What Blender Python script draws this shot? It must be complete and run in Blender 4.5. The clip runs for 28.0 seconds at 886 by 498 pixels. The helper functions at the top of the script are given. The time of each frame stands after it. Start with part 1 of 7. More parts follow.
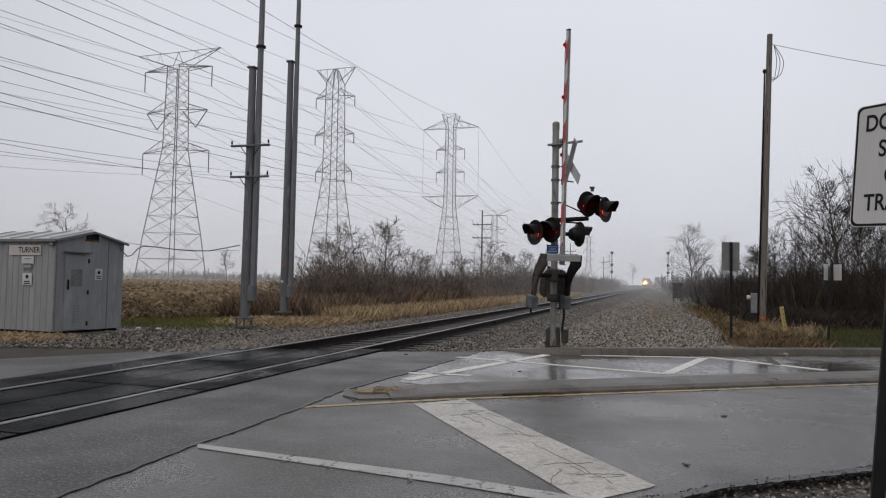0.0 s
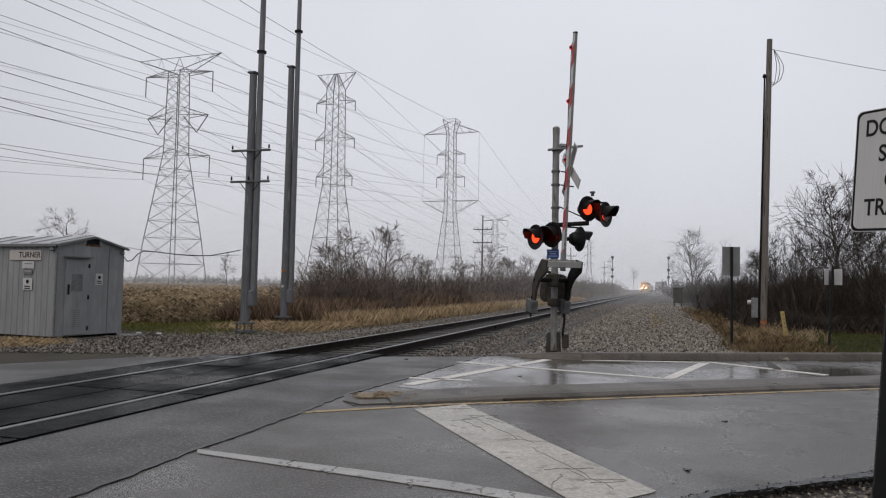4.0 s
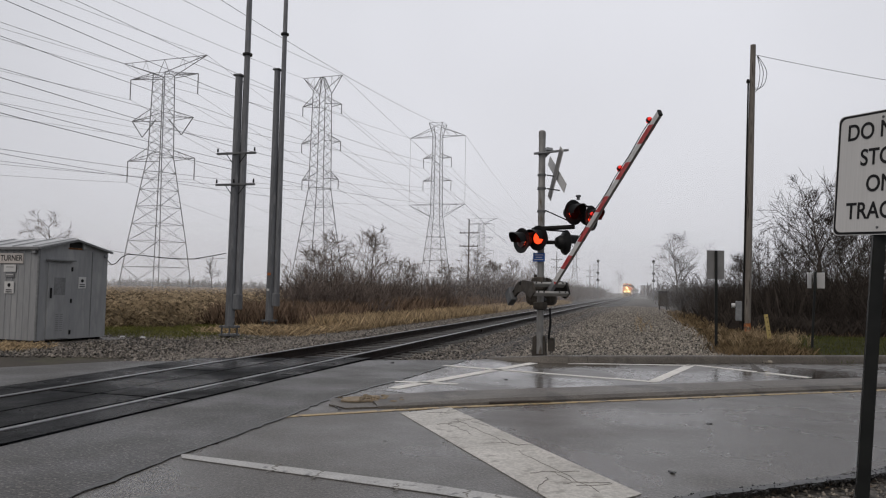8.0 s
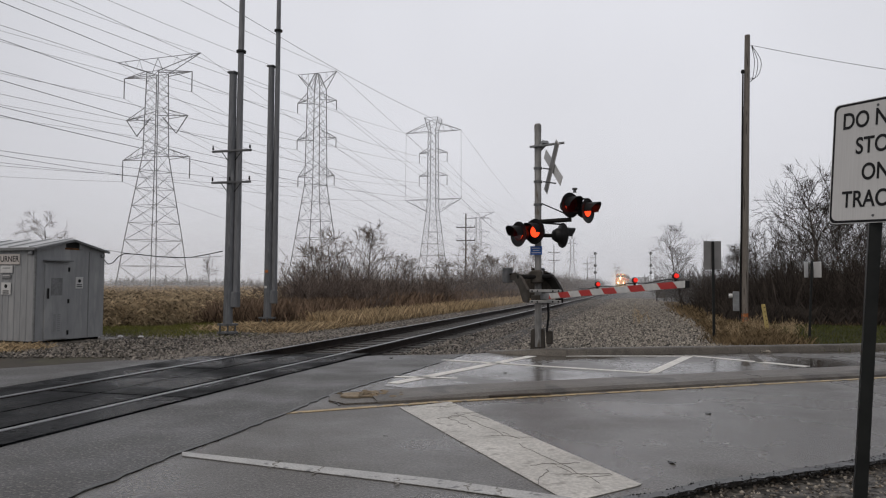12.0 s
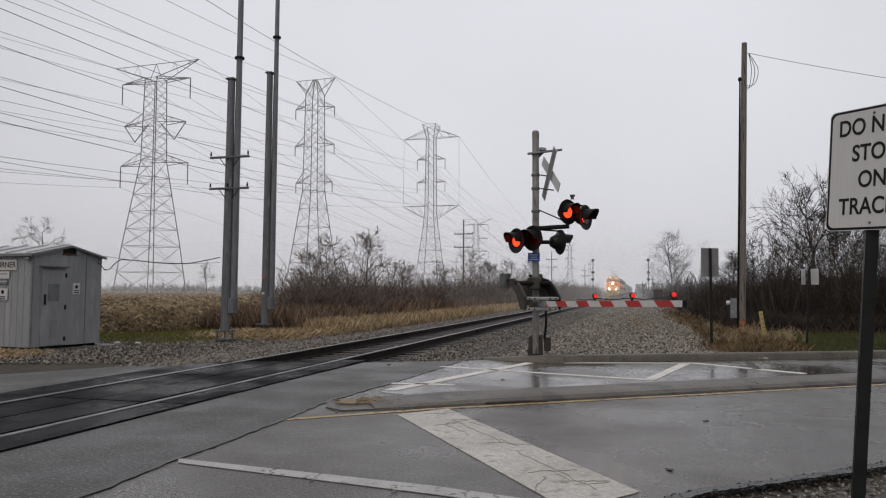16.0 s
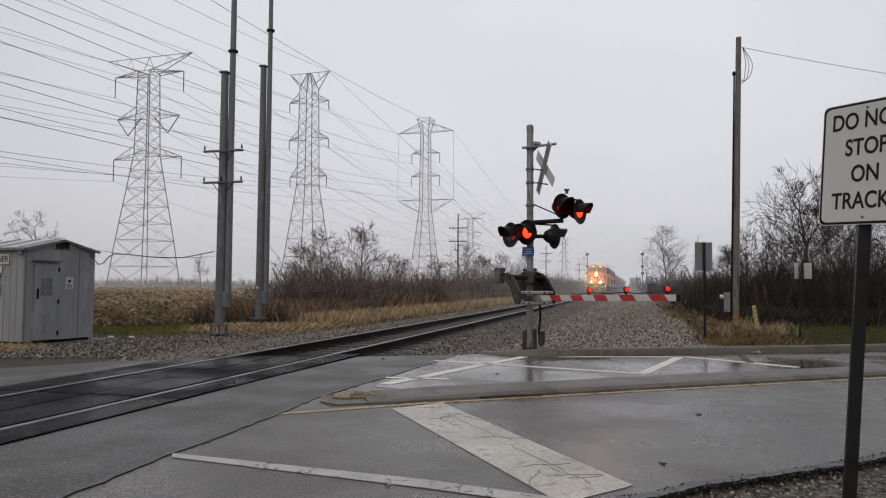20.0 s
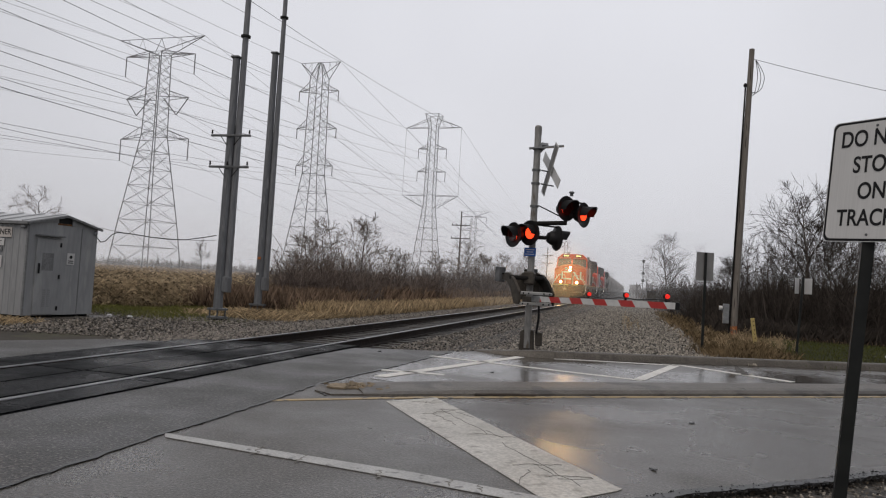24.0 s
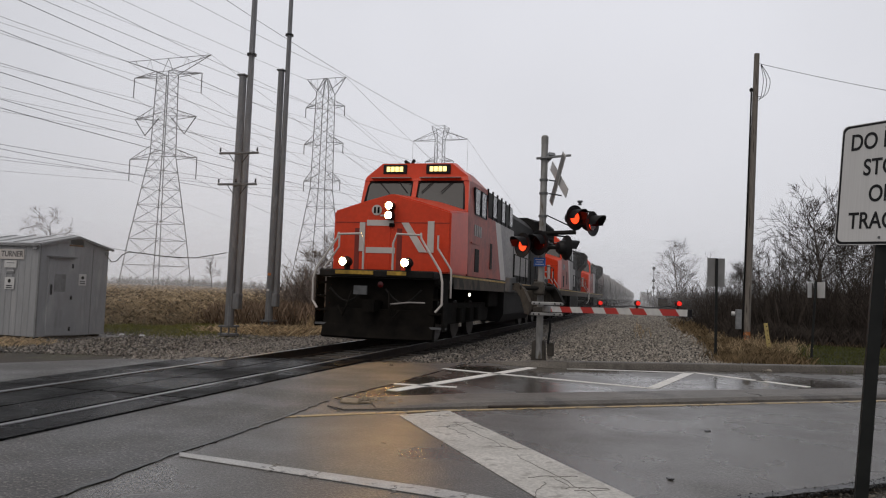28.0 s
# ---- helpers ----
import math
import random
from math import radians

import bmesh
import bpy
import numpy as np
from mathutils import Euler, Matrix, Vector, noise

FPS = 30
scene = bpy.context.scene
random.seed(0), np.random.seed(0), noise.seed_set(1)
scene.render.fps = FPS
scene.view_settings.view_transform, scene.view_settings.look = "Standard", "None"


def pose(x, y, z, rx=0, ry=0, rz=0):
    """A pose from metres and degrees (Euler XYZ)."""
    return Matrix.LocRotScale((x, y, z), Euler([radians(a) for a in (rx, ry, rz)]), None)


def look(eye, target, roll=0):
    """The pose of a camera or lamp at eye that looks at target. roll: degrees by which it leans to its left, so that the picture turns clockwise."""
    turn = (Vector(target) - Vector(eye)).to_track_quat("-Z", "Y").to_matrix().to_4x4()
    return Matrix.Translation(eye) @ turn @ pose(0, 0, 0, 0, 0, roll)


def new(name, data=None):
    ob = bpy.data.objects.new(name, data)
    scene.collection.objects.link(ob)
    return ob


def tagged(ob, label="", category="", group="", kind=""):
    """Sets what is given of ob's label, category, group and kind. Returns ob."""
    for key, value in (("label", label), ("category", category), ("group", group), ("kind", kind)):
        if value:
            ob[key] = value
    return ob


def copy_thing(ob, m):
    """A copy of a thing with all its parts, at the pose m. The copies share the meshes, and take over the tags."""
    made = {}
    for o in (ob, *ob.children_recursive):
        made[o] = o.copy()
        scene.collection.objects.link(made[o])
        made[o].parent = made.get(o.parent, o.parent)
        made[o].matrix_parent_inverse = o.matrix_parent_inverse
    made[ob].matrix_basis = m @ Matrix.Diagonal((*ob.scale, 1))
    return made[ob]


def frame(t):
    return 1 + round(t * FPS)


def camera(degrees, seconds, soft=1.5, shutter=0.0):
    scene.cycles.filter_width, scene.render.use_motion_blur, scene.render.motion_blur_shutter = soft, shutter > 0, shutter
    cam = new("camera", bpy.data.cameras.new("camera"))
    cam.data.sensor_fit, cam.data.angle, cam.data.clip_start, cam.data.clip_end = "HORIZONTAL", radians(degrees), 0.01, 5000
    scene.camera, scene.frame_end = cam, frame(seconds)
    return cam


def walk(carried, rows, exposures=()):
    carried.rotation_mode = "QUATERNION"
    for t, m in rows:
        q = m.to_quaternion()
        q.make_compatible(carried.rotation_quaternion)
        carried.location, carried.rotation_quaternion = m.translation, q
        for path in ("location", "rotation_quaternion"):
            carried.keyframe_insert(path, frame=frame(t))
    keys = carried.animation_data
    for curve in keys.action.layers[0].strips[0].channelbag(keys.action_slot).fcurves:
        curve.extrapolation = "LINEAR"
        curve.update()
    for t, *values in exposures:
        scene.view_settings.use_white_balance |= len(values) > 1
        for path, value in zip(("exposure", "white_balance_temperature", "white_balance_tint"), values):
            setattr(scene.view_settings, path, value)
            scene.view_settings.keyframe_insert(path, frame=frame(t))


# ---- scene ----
# Camera: hand-held beside the road, metres; yaw (left of the track's line), tilt and lean in degrees.
cam = camera(62.19, 28.0, soft=1.15)
STANCE = [
    (0.0, 0.004, 0.001, 1.226, 16.37, 2.50, 1.14), (0.5, 0.005, 0.005, 1.226, 16.14, 2.22, 1.11), (1.0, 0.003, 0.003, 1.224, 16.20, 2.10, 1.07),
    (1.5, 0.006, 0.008, 1.225, 16.08, 1.93, 1.11), (2.0, 0.005, 0.008, 1.226, 15.99, 2.00, 1.17), (2.5, 0.004, 0.005, 1.227, 16.14, 2.36, 1.23),
    (3.0, 0.002, 0.005, 1.227, 16.34, 2.82, 1.24), (3.5, 0.005, 0.003, 1.227, 16.48, 2.92, 1.19), (5.5, 0.004, 0.001, 1.226, 15.77, 2.51, 0.95),
    (6.0, 0.002, 0.000, 1.224, 15.43, 2.47, 1.24), (6.5, 0.005, 0.004, 1.228, 14.96, 2.75, 1.42), (7.0, 0.002, 0.004, 1.224, 15.02, 2.97, 1.02),
    (7.5, 0.004, 0.004, 1.226, 15.32, 3.10, 1.00), (8.0, 0.005, 0.005, 1.226, 15.35, 3.16, 1.11), (8.5, 0.004, 0.004, 1.225, 15.35, 3.04, 0.58),
    (9.0, 0.005, 0.005, 1.223, 15.34, 2.98, 0.62), (9.5, 0.004, 0.005, 1.226, 15.36, 2.90, 0.07), (10.0, 0.004, 0.005, 1.224, 15.38, 3.10, 0.17),
    (10.5, 0.005, 0.006, 1.226, 15.36, 3.06, 0.21), (11.0, 0.006, 0.006, 1.225, 15.31, 3.17, 0.13), (11.5, 0.004, 0.005, 1.224, 15.01, 2.97, 0.32),
    (12.0, 0.004, 0.003, 1.222, 15.12, 2.76, 0.26), (12.5, 0.004, 0.004, 1.223, 15.05, 2.75, 0.31), (14.5, 0.004, 0.006, 1.224, 14.63, 2.93, 0.63),
    (15.0, 0.002, 0.004, 1.227, 15.25, 3.36, 0.94), (15.5, 0.004, -0.001, 1.220, 15.21, 3.38, 0.54), (16.0, 0.005, 0.002, 1.222, 14.95, 3.27, 0.35),
    (16.5, 0.003, 0.002, 1.223, 14.80, 3.08, 0.35), (17.0, 0.005, 0.005, 1.223, 14.77, 3.12, 0.21), (17.5, 0.006, 0.005, 1.223, 14.78, 3.14, 0.21),
    (18.0, 0.005, 0.003, 1.224, 14.92, 3.15, 0.24), (18.5, 0.003, 0.003, 1.221, 14.81, 3.18, 0.22), (19.0, 0.004, 0.004, 1.223, 14.84, 2.89, 0.23),
    (19.5, 0.009, 0.006, 1.223, 14.77, 2.69, 0.15), (20.0, 0.007, 0.006, 1.224, 14.52, 2.81, 0.33), (20.5, 0.007, 0.006, 1.224, 14.70, 3.02, 0.12),
    (21.0, 0.004, 0.002, 1.224, 14.83, 2.93, 0.12), (21.5, 0.004, 0.002, 1.223, 14.98, 2.96, 0.21), (23.5, 0.005, 0.002, 1.218, 14.51, 2.46, 3.37),
    (24.0, 0.003, 0.000, 1.215, 14.64, 2.53, 3.40), (24.5, 0.003, 0.003, 1.218, 14.98, 2.46, 3.29), (25.0, 0.003, 0.007, 1.216, 14.56, 2.25, 2.61),
    (25.5, -0.000, 0.007, 1.224, 15.41, 2.55, 2.19), (26.0, 0.001, 0.005, 1.223, 15.41, 2.63, 2.05), (26.5, 0.003, 0.003, 1.221, 15.59, 2.72, 2.44),
    (27.0, 0.001, 0.004, 1.222, 15.68, 2.64, 2.59), (27.5, 0.003, 0.003, 1.225, 15.22, 3.13, 2.53), (28.0, -0.003, -0.000, 1.221, 15.39, 3.42, 2.09),
]
PATH = []
for sec, ex, ey, ez, yaw, tilt, lean in STANCE:
    way = Vector((-math.sin(radians(yaw)) * math.cos(radians(tilt)), math.cos(radians(yaw)) * math.cos(radians(tilt)), math.sin(radians(tilt))))
    PATH.append((sec, look((ex, ey, ez), Vector((ex, ey, ez)) + way * 10, lean)))
walk(cam, PATH, ((0.0, -0.07, 6480, 12), (3.5, -0.07, 6480, 12), (5.5, -0.07, 6600, 12), (28.0, -0.07, 6620, 12)))

# ---- light: a low overcast, wet and hazy ----
world = bpy.data.worlds.new("overcast_sky")
scene.world = world
world.use_nodes = True
wn, wl = world.node_tree.nodes, world.node_tree.links
sky = wn.new("ShaderNodeTexSky")
sky.sky_type, sky.sun_disc = "NISHITA", False
sky.sun_elevation, sky.sun_rotation, sky.dust_density, sky.air_density = radians(48), radians(200), 6.0, 1.0
pale = wn.new("ShaderNodeHueSaturation")
pale.inputs["Saturation"].default_value = 0.18
cloud = wn.new("ShaderNodeMix")
cloud.data_type = "RGBA"
cloud.inputs["Factor"].default_value = 0.86
cloud.inputs["B"].default_value = (7.2, 7.45, 8.0, 1)
wl.new(sky.outputs["Color"], pale.inputs["Color"])
wl.new(pale.outputs["Color"], cloud.inputs["A"])
drift, where, shade, grey = wn.new("ShaderNodeTexNoise"), wn.new("ShaderNodeTexCoord"), wn.new("ShaderNodeMapRange"), wn.new("ShaderNodeHueSaturation")
drift.inputs["Scale"].default_value, drift.inputs["Detail"].default_value = 1.6, 4.0
shade.inputs["From Min"].default_value, shade.inputs["From Max"].default_value = 0.3, 0.7
shade.inputs["To Min"].default_value, shade.inputs["To Max"].default_value = 0.93, 1.06
wl.new(where.outputs["Generated"], drift.inputs["Vector"])
wl.new(drift.outputs["Fac"], shade.inputs["Value"])
wl.new(shade.outputs["Result"], grey.inputs["Value"])
wl.new(cloud.outputs["Result"], grey.inputs["Color"])
# sky palest over the line ahead: lens vignetting and cloud put into its colour
ahead, near_ahead, pale_sky = wn.new("ShaderNodeVectorMath"), wn.new("ShaderNodeMapRange"), wn.new("ShaderNodeHueSaturation")
ahead.operation = "DOT_PRODUCT"
ahead.inputs[1].default_value = Vector((-0.20, 0.95, 0.22)).normalized()
near_ahead.interpolation_type = "SMOOTHSTEP"
near_ahead.inputs["From Min"].default_value, near_ahead.inputs["From Max"].default_value = 0.45, 1.0
near_ahead.inputs["To Min"].default_value, near_ahead.inputs["To Max"].default_value = 0.60, 1.08
wl.new(where.outputs["Generated"], ahead.inputs[0])
wl.new(ahead.outputs["Value"], near_ahead.inputs["Value"])
wl.new(near_ahead.outputs["Result"], pale_sky.inputs["Value"])
wl.new(grey.outputs["Color"], pale_sky.inputs["Color"])
wl.new(pale_sky.outputs["Color"], wn["Background"].inputs["Color"])
wn["Background"].inputs["Strength"].default_value = 0.105
sun = new("sun", bpy.data.lights.new("sun", "SUN"))
sun.data.energy, sun.data.angle, sun.data.color = 0.85, radians(50), (1, 0.90, 0.78)
sun.matrix_basis = look((0, 0, 0), (0.18, 0.54, -0.86))


# ---- materials ----
def mat(name, a, b=None, scale=6.0, rough=0.7, bump=0.0, bump_scale=None, metal=0.0, fine=None, spots=None, spot_scale=1.0,
        spot_at=0.6, rough2=None, glow=None, stretch=(1, 1, 1), piece=0.0, spec=0.5, grain=0.16, rough_scale=None):
    """Principled surface: colours a and b in a broad noise, a finer grain, spots of a third colour and a relief."""
    m = bpy.data.materials.new(name)
    m.use_nodes = True
    n, l = m.node_tree.nodes, m.node_tree.links
    p = n["Principled BSDF"]
    p.inputs["Roughness"].default_value, p.inputs["Metallic"].default_value = rough, metal
    p.inputs["Specular IOR Level"].default_value = spec
    p.inputs["Base Color"].default_value = (*a, 1)
    if glow:
        p.inputs["Emission Color"].default_value, p.inputs["Emission Strength"].default_value = (*glow[:3], 1), glow[3]
    if b is None:
        return m
    tc, mp = n.new("ShaderNodeTexCoord"), n.new("ShaderNodeMapping")
    mp.inputs["Scale"].default_value = stretch
    l.new(tc.outputs["Object"], mp.inputs["Vector"])

    def tex(s, detail=6.0):
        t = n.new("ShaderNodeTexNoise")
        t.inputs["Scale"].default_value, t.inputs["Detail"].default_value = s, detail
        l.new(mp.outputs["Vector"], t.inputs["Vector"])
        return t.outputs["Fac"]

    def ramp(src, lo, hi):
        r = n.new("ShaderNodeMapRange")
        r.inputs["From Min"].default_value, r.inputs["From Max"].default_value = lo, hi
        l.new(src, r.inputs["Value"])
        return r.outputs["Result"]

    def mix(f, c1, c2):
        x = n.new("ShaderNodeMix")
        x.data_type = "RGBA"
        for key, v in (("Factor", f), ("A", c1), ("B", c2)):
            if isinstance(v, (float, int)):
                x.inputs[key].default_value = v
            elif isinstance(v, tuple):
                x.inputs[key].default_value = (*v, 1)
            else:
                l.new(v, x.inputs[key])
        return x.outputs["Result"]

    broad = ramp(tex(scale), 0.32, 0.68)
    col = mix(broad, tuple(a), tuple(b))
    if fine:
        g = ramp(tex(fine, 2.0), 0.38, 0.62)
        dark, pale = n.new("ShaderNodeHueSaturation"), n.new("ShaderNodeHueSaturation")
        dark.inputs["Value"].default_value, pale.inputs["Value"].default_value = 1 - grain, 1 + grain * 0.6
        l.new(col, dark.inputs["Color"])
        l.new(col, pale.inputs["Color"])
        col = mix(g, dark.outputs["Color"], pale.outputs["Color"])
    if spots:
        s = ramp(tex(spot_scale), spot_at, spot_at + 0.07)
        col = mix(s, col, tuple(spots))
    if piece:
        oi, hs, mr = n.new("ShaderNodeObjectInfo"), n.new("ShaderNodeHueSaturation"), n.new("ShaderNodeMapRange")
        mr.inputs["To Min"].default_value, mr.inputs["To Max"].default_value = 1 - piece, 1 + piece
        l.new(oi.outputs["Random"], mr.inputs["Value"])
        l.new(mr.outputs["Result"], hs.inputs["Value"])
        l.new(col, hs.inputs["Color"])
        col = hs.outputs["Color"]
    l.new(col, p.inputs["Base Color"])
    if rough2 is not None:
        rr = n.new("ShaderNodeMapRange")
        rr.inputs["From Min"].default_value, rr.inputs["From Max"].default_value = 0.4, 0.62
        rr.inputs["To Min"].default_value, rr.inputs["To Max"].default_value = rough, rough2
        l.new(tex(rough_scale or spot_scale * 0.7, 4.0), rr.inputs["Value"])
        l.new(rr.outputs["Result"], p.inputs["Roughness"])
    if bump:
        bp = n.new("ShaderNodeBump")
        bp.inputs["Strength"].default_value, bp.inputs["Distance"].default_value = min(1.0, bump), 0.02
        l.new(tex(bump_scale or scale * 4, 4.0), bp.inputs["Height"])
        l.new(bp.outputs["Normal"], p.inputs["Normal"])
    return m


def islands(m, dark=0.5, light=1.4):
    """Lets each loose piece of a joined mesh take its own brightness."""
    n, l = m.node_tree.nodes, m.node_tree.links
    p = n["Principled BSDF"]
    g, r, h = n.new("ShaderNodeNewGeometry"), n.new("ShaderNodeMapRange"), n.new("ShaderNodeHueSaturation")
    r.inputs["To Min"].default_value, r.inputs["To Max"].default_value = dark, light
    l.new(g.outputs["Random Per Island"], r.inputs["Value"])
    l.new(r.outputs["Result"], h.inputs["Value"])
    if p.inputs["Base Color"].is_linked:
        l.new(p.inputs["Base Color"].links[0].from_socket, h.inputs["Color"])
    else:
        h.inputs["Color"].default_value = p.inputs["Base Color"].default_value
    l.new(h.outputs["Color"], p.inputs["Base Color"])
    return m


ASPHALT = mat("wet_asphalt", (0.043, 0.0377, 0.0313), (0.064, 0.056, 0.047), 0.5, 0.19, 0.25, 62, fine=50, rough2=0.42, rough_scale=0.55, spots=(0.145, 0.132, 0.114), spot_scale=60, spot_at=0.55, grain=0.5, spec=0.65)
WET_ASPHALT = mat("flooded_asphalt", (0.050, 0.0435, 0.036), (0.072, 0.063, 0.053), 0.6, 0.10, 0.04, 30, fine=26, rough2=0.36, rough_scale=0.6, spots=(0.095, 0.09, 0.083), spot_scale=34, spot_at=0.58, grain=0.3, spec=0.65)
OLD_ASPHALT = mat("worn_asphalt", (0.016, 0.0145, 0.0125), (0.031, 0.0282, 0.0243), 0.7, 0.38, 0.6, 46, fine=44, rough2=0.58, rough_scale=0.8, spots=(0.17, 0.158, 0.138), spot_scale=46, spot_at=0.56, grain=0.6, spec=0.8)
PANEL = mat("wet_rubber_panel", (0.0050, 0.0054, 0.0060), (0.0105, 0.0112, 0.0124), 1.2, 0.16, 0.3, 30, fine=40, rough2=0.5, rough_scale=0.7, spot_scale=0.9, piece=0.3, spec=0.010, grain=0.5)
TAR = mat("tar", (0.008, 0.008, 0.008), (0.016, 0.016, 0.016), 8, 0.35)
CONCRETE = mat("weathered_concrete", (0.078, 0.067, 0.054), (0.128, 0.113, 0.094), 2.2, 0.45, 0.5, 50, fine=40, spots=(0.045, 0.038, 0.030), spot_scale=1.6, spot_at=0.56, grain=0.28)
WHITE_LINE = mat("worn_white_marking", (0.56, 0.54, 0.50), (0.42, 0.405, 0.37), 1.3, 0.45, 0.3, 50, fine=38, spots=(0.30, 0.285, 0.255), spot_scale=7, spot_at=0.60, grain=0.2)
CRACK = mat("crack_grime", (0.17, 0.162, 0.147), (0.29, 0.28, 0.26), 7, 0.8)
TAN_CRUMB = mat("tan_rubble", (0.26, 0.205, 0.135), (0.16, 0.125, 0.085), 14, 0.8, 0.5, 40, fine=30, piece=0.35)
THIN_WHITE = mat("old_white_marking", (0.48, 0.48, 0.47), (0.36, 0.36, 0.355), 3, 0.45, 0.2, 60, fine=60, spots=(0.14, 0.14, 0.14), spot_scale=11, spot_at=0.60)
LANE_WHITE = mat("white_lane_marking", (0.80, 0.79, 0.76), (0.68, 0.67, 0.64), 2.0, 0.7, 0.2, 50, fine=30, spec=0.3, grain=0.1)
YELLOW_LINE = mat("worn_yellow_marking", (0.46, 0.33, 0.15), (0.36, 0.27, 0.15), 3, 0.5, 0.2, 60, fine=50, spots=(0.13, 0.115, 0.09), spot_scale=8, spot_at=0.54)
SOIL = mat("wet_soil", (0.030, 0.025, 0.019), (0.055, 0.045, 0.032), 0.8, 0.85, 0.8, 14, fine=20, spots=(0.06, 0.055, 0.03), spot_scale=0.5, spot_at=0.58)
BALLAST_BED = mat("ballast_bed", (0.026, 0.023, 0.020), (0.058, 0.052, 0.046), 3.0, 0.75, 1.0, 22, fine=17, spots=(0.011, 0.010, 0.009), spot_scale=11, spot_at=0.50, grain=0.8)
GRAVEL_BED = mat("gravel_bed", (0.066, 0.060, 0.053), (0.125, 0.116, 0.102), 2.4, 0.75, 1.0, 26, fine=20, spots=(0.025, 0.022, 0.019), spot_scale=13, spot_at=0.52, grain=0.8)
STONE = islands(mat("wet_ballast_stone", (0.096, 0.085, 0.073), (0.155, 0.139, 0.12), 9, 0.5, spec=0.3), 0.06, 2.5)
PALE_STONE = islands(mat("grey_gravel_stone", (0.145, 0.13, 0.11), (0.235, 0.213, 0.18), 9, 0.55, spec=0.3), 0.06, 2.3)
RAIL_RUST = mat("rail_web_rust", (0.012, 0.009, 0.008), (0.024, 0.016, 0.012), 4, 0.7, 0.4, 30, spec=0.2)
RAIL_TOP = mat("polished_rail_head", (0.19, 0.19, 0.195), (0.12, 0.12, 0.125), 5, 0.28, metal=0.8)
TIE = mat("creosoted_timber", (0.014, 0.012, 0.0105), (0.036, 0.031, 0.026), 5, 0.55, 0.5, 26, fine=30, stretch=(1, 6, 1), piece=0.5)
GALV = mat("galvanised_steel", (0.23, 0.24, 0.25), (0.30, 0.31, 0.32), 3, 0.5, 0.1, 20, metal=0.4, fine=9)
GALV_DARK = mat("dull_zinc_steel", (0.095, 0.10, 0.105), (0.14, 0.145, 0.15), 3, 0.55, 0.1, 20, metal=0.3, fine=7)
POLE_ZINC = mat("dull_grey_pole_steel", (0.17, 0.176, 0.187), (0.23, 0.236, 0.248), 1.2, 0.5, 0.1, 8, metal=0.3, fine=7, stretch=(3, 3, 0.4))
COLUMN_ZINC = mat("dull_grey_column_steel", (0.135, 0.142, 0.152), (0.19, 0.198, 0.21), 1.6, 0.55, 0.12, 10, metal=0.3, fine=8, spots=(0.25, 0.255, 0.26), spot_scale=2.5, spot_at=0.62, stretch=(3, 3, 0.5))
TOWER_STEEL = mat("tower_steel", (0.15, 0.155, 0.16), (0.2, 0.205, 0.21), 0.3, 0.6, metal=0.2)
WIRE = mat("wire", (0.085, 0.085, 0.09))
SHED_GREY = mat("grey_painted_steel", (0.285, 0.293, 0.30), (0.33, 0.338, 0.345), 1.6, 0.45, 0.08, 3, fine=5, spots=(0.37, 0.375, 0.38), spot_scale=1.4, spot_at=0.60, stretch=(2.5, 2.5, 0.5), grain=0.07)
SHED_DARK = mat("grey_panel", (0.17, 0.175, 0.18), (0.22, 0.225, 0.23), 3, 0.5, fine=22)
ROOF = mat("pale_metal_roof", (0.42, 0.43, 0.44), (0.52, 0.53, 0.54), 1.2, 0.3, 0.1, 9, metal=0.2)
RUST = mat("rust", (0.10, 0.04, 0.015), (0.20, 0.09, 0.03), 12, 0.8, 0.4, 40)
BLACK = mat("black_paint", (0.008, 0.008, 0.009), (0.014, 0.014, 0.015), 6, 0.5, spec=0.25)
# near-black that stands for the shade inside vents, grilles and bolt holes
DARK = mat("cavity_shade_black", (0.004, 0.004, 0.004))
WHITE = mat("white_sheeting", (0.66, 0.66, 0.65), (0.56, 0.56, 0.555), 7, 0.4)
RED = mat("red_sheeting", (0.52, 0.035, 0.03), (0.44, 0.03, 0.028), 6, 0.4)
RED_LENS = mat("unlit_red_lens", (0.06, 0.004, 0.004), rough=0.15)
RED_GLOW = mat("lit_red_lens", (0.5, 0.02, 0.01), glow=(1.0, 0.055, 0.014, 2.2))
SMALL_GLOW = mat("lit_gate_lamp", (0.5, 0.02, 0.01), glow=(1.0, 0.03, 0.02, 0.75))
CASE_BROWN = mat("grimy_case_paint", (0.050, 0.044, 0.038), (0.085, 0.076, 0.065), 5, 0.6, 0.2, 20, fine=14, spec=0.2)
DIRTY_ZINC = mat("dirty_zinc_steel", (0.25, 0.245, 0.235), (0.34, 0.338, 0.33), 2.5, 0.5, 0.15, 18, metal=0.3, fine=9, spots=(0.13, 0.11, 0.085), spot_scale=3, spot_at=0.58, stretch=(2, 2, 0.6))
PALE_STEEL = mat("pale_channel_steel", (0.42, 0.42, 0.41), (0.34, 0.34, 0.33), 5, 0.5)
BLUE = mat("blue_sign", (0.02, 0.09, 0.34), (0.025, 0.11, 0.40), 8, 0.4)
WOOD_POLE = mat("weathered_pole_timber", (0.17, 0.152, 0.134), (0.25, 0.226, 0.20), 3, 0.85, 0.6, 16, fine=18, stretch=(6, 6, 0.4), spots=(0.05, 0.042, 0.035), spot_scale=3, spot_at=0.58)
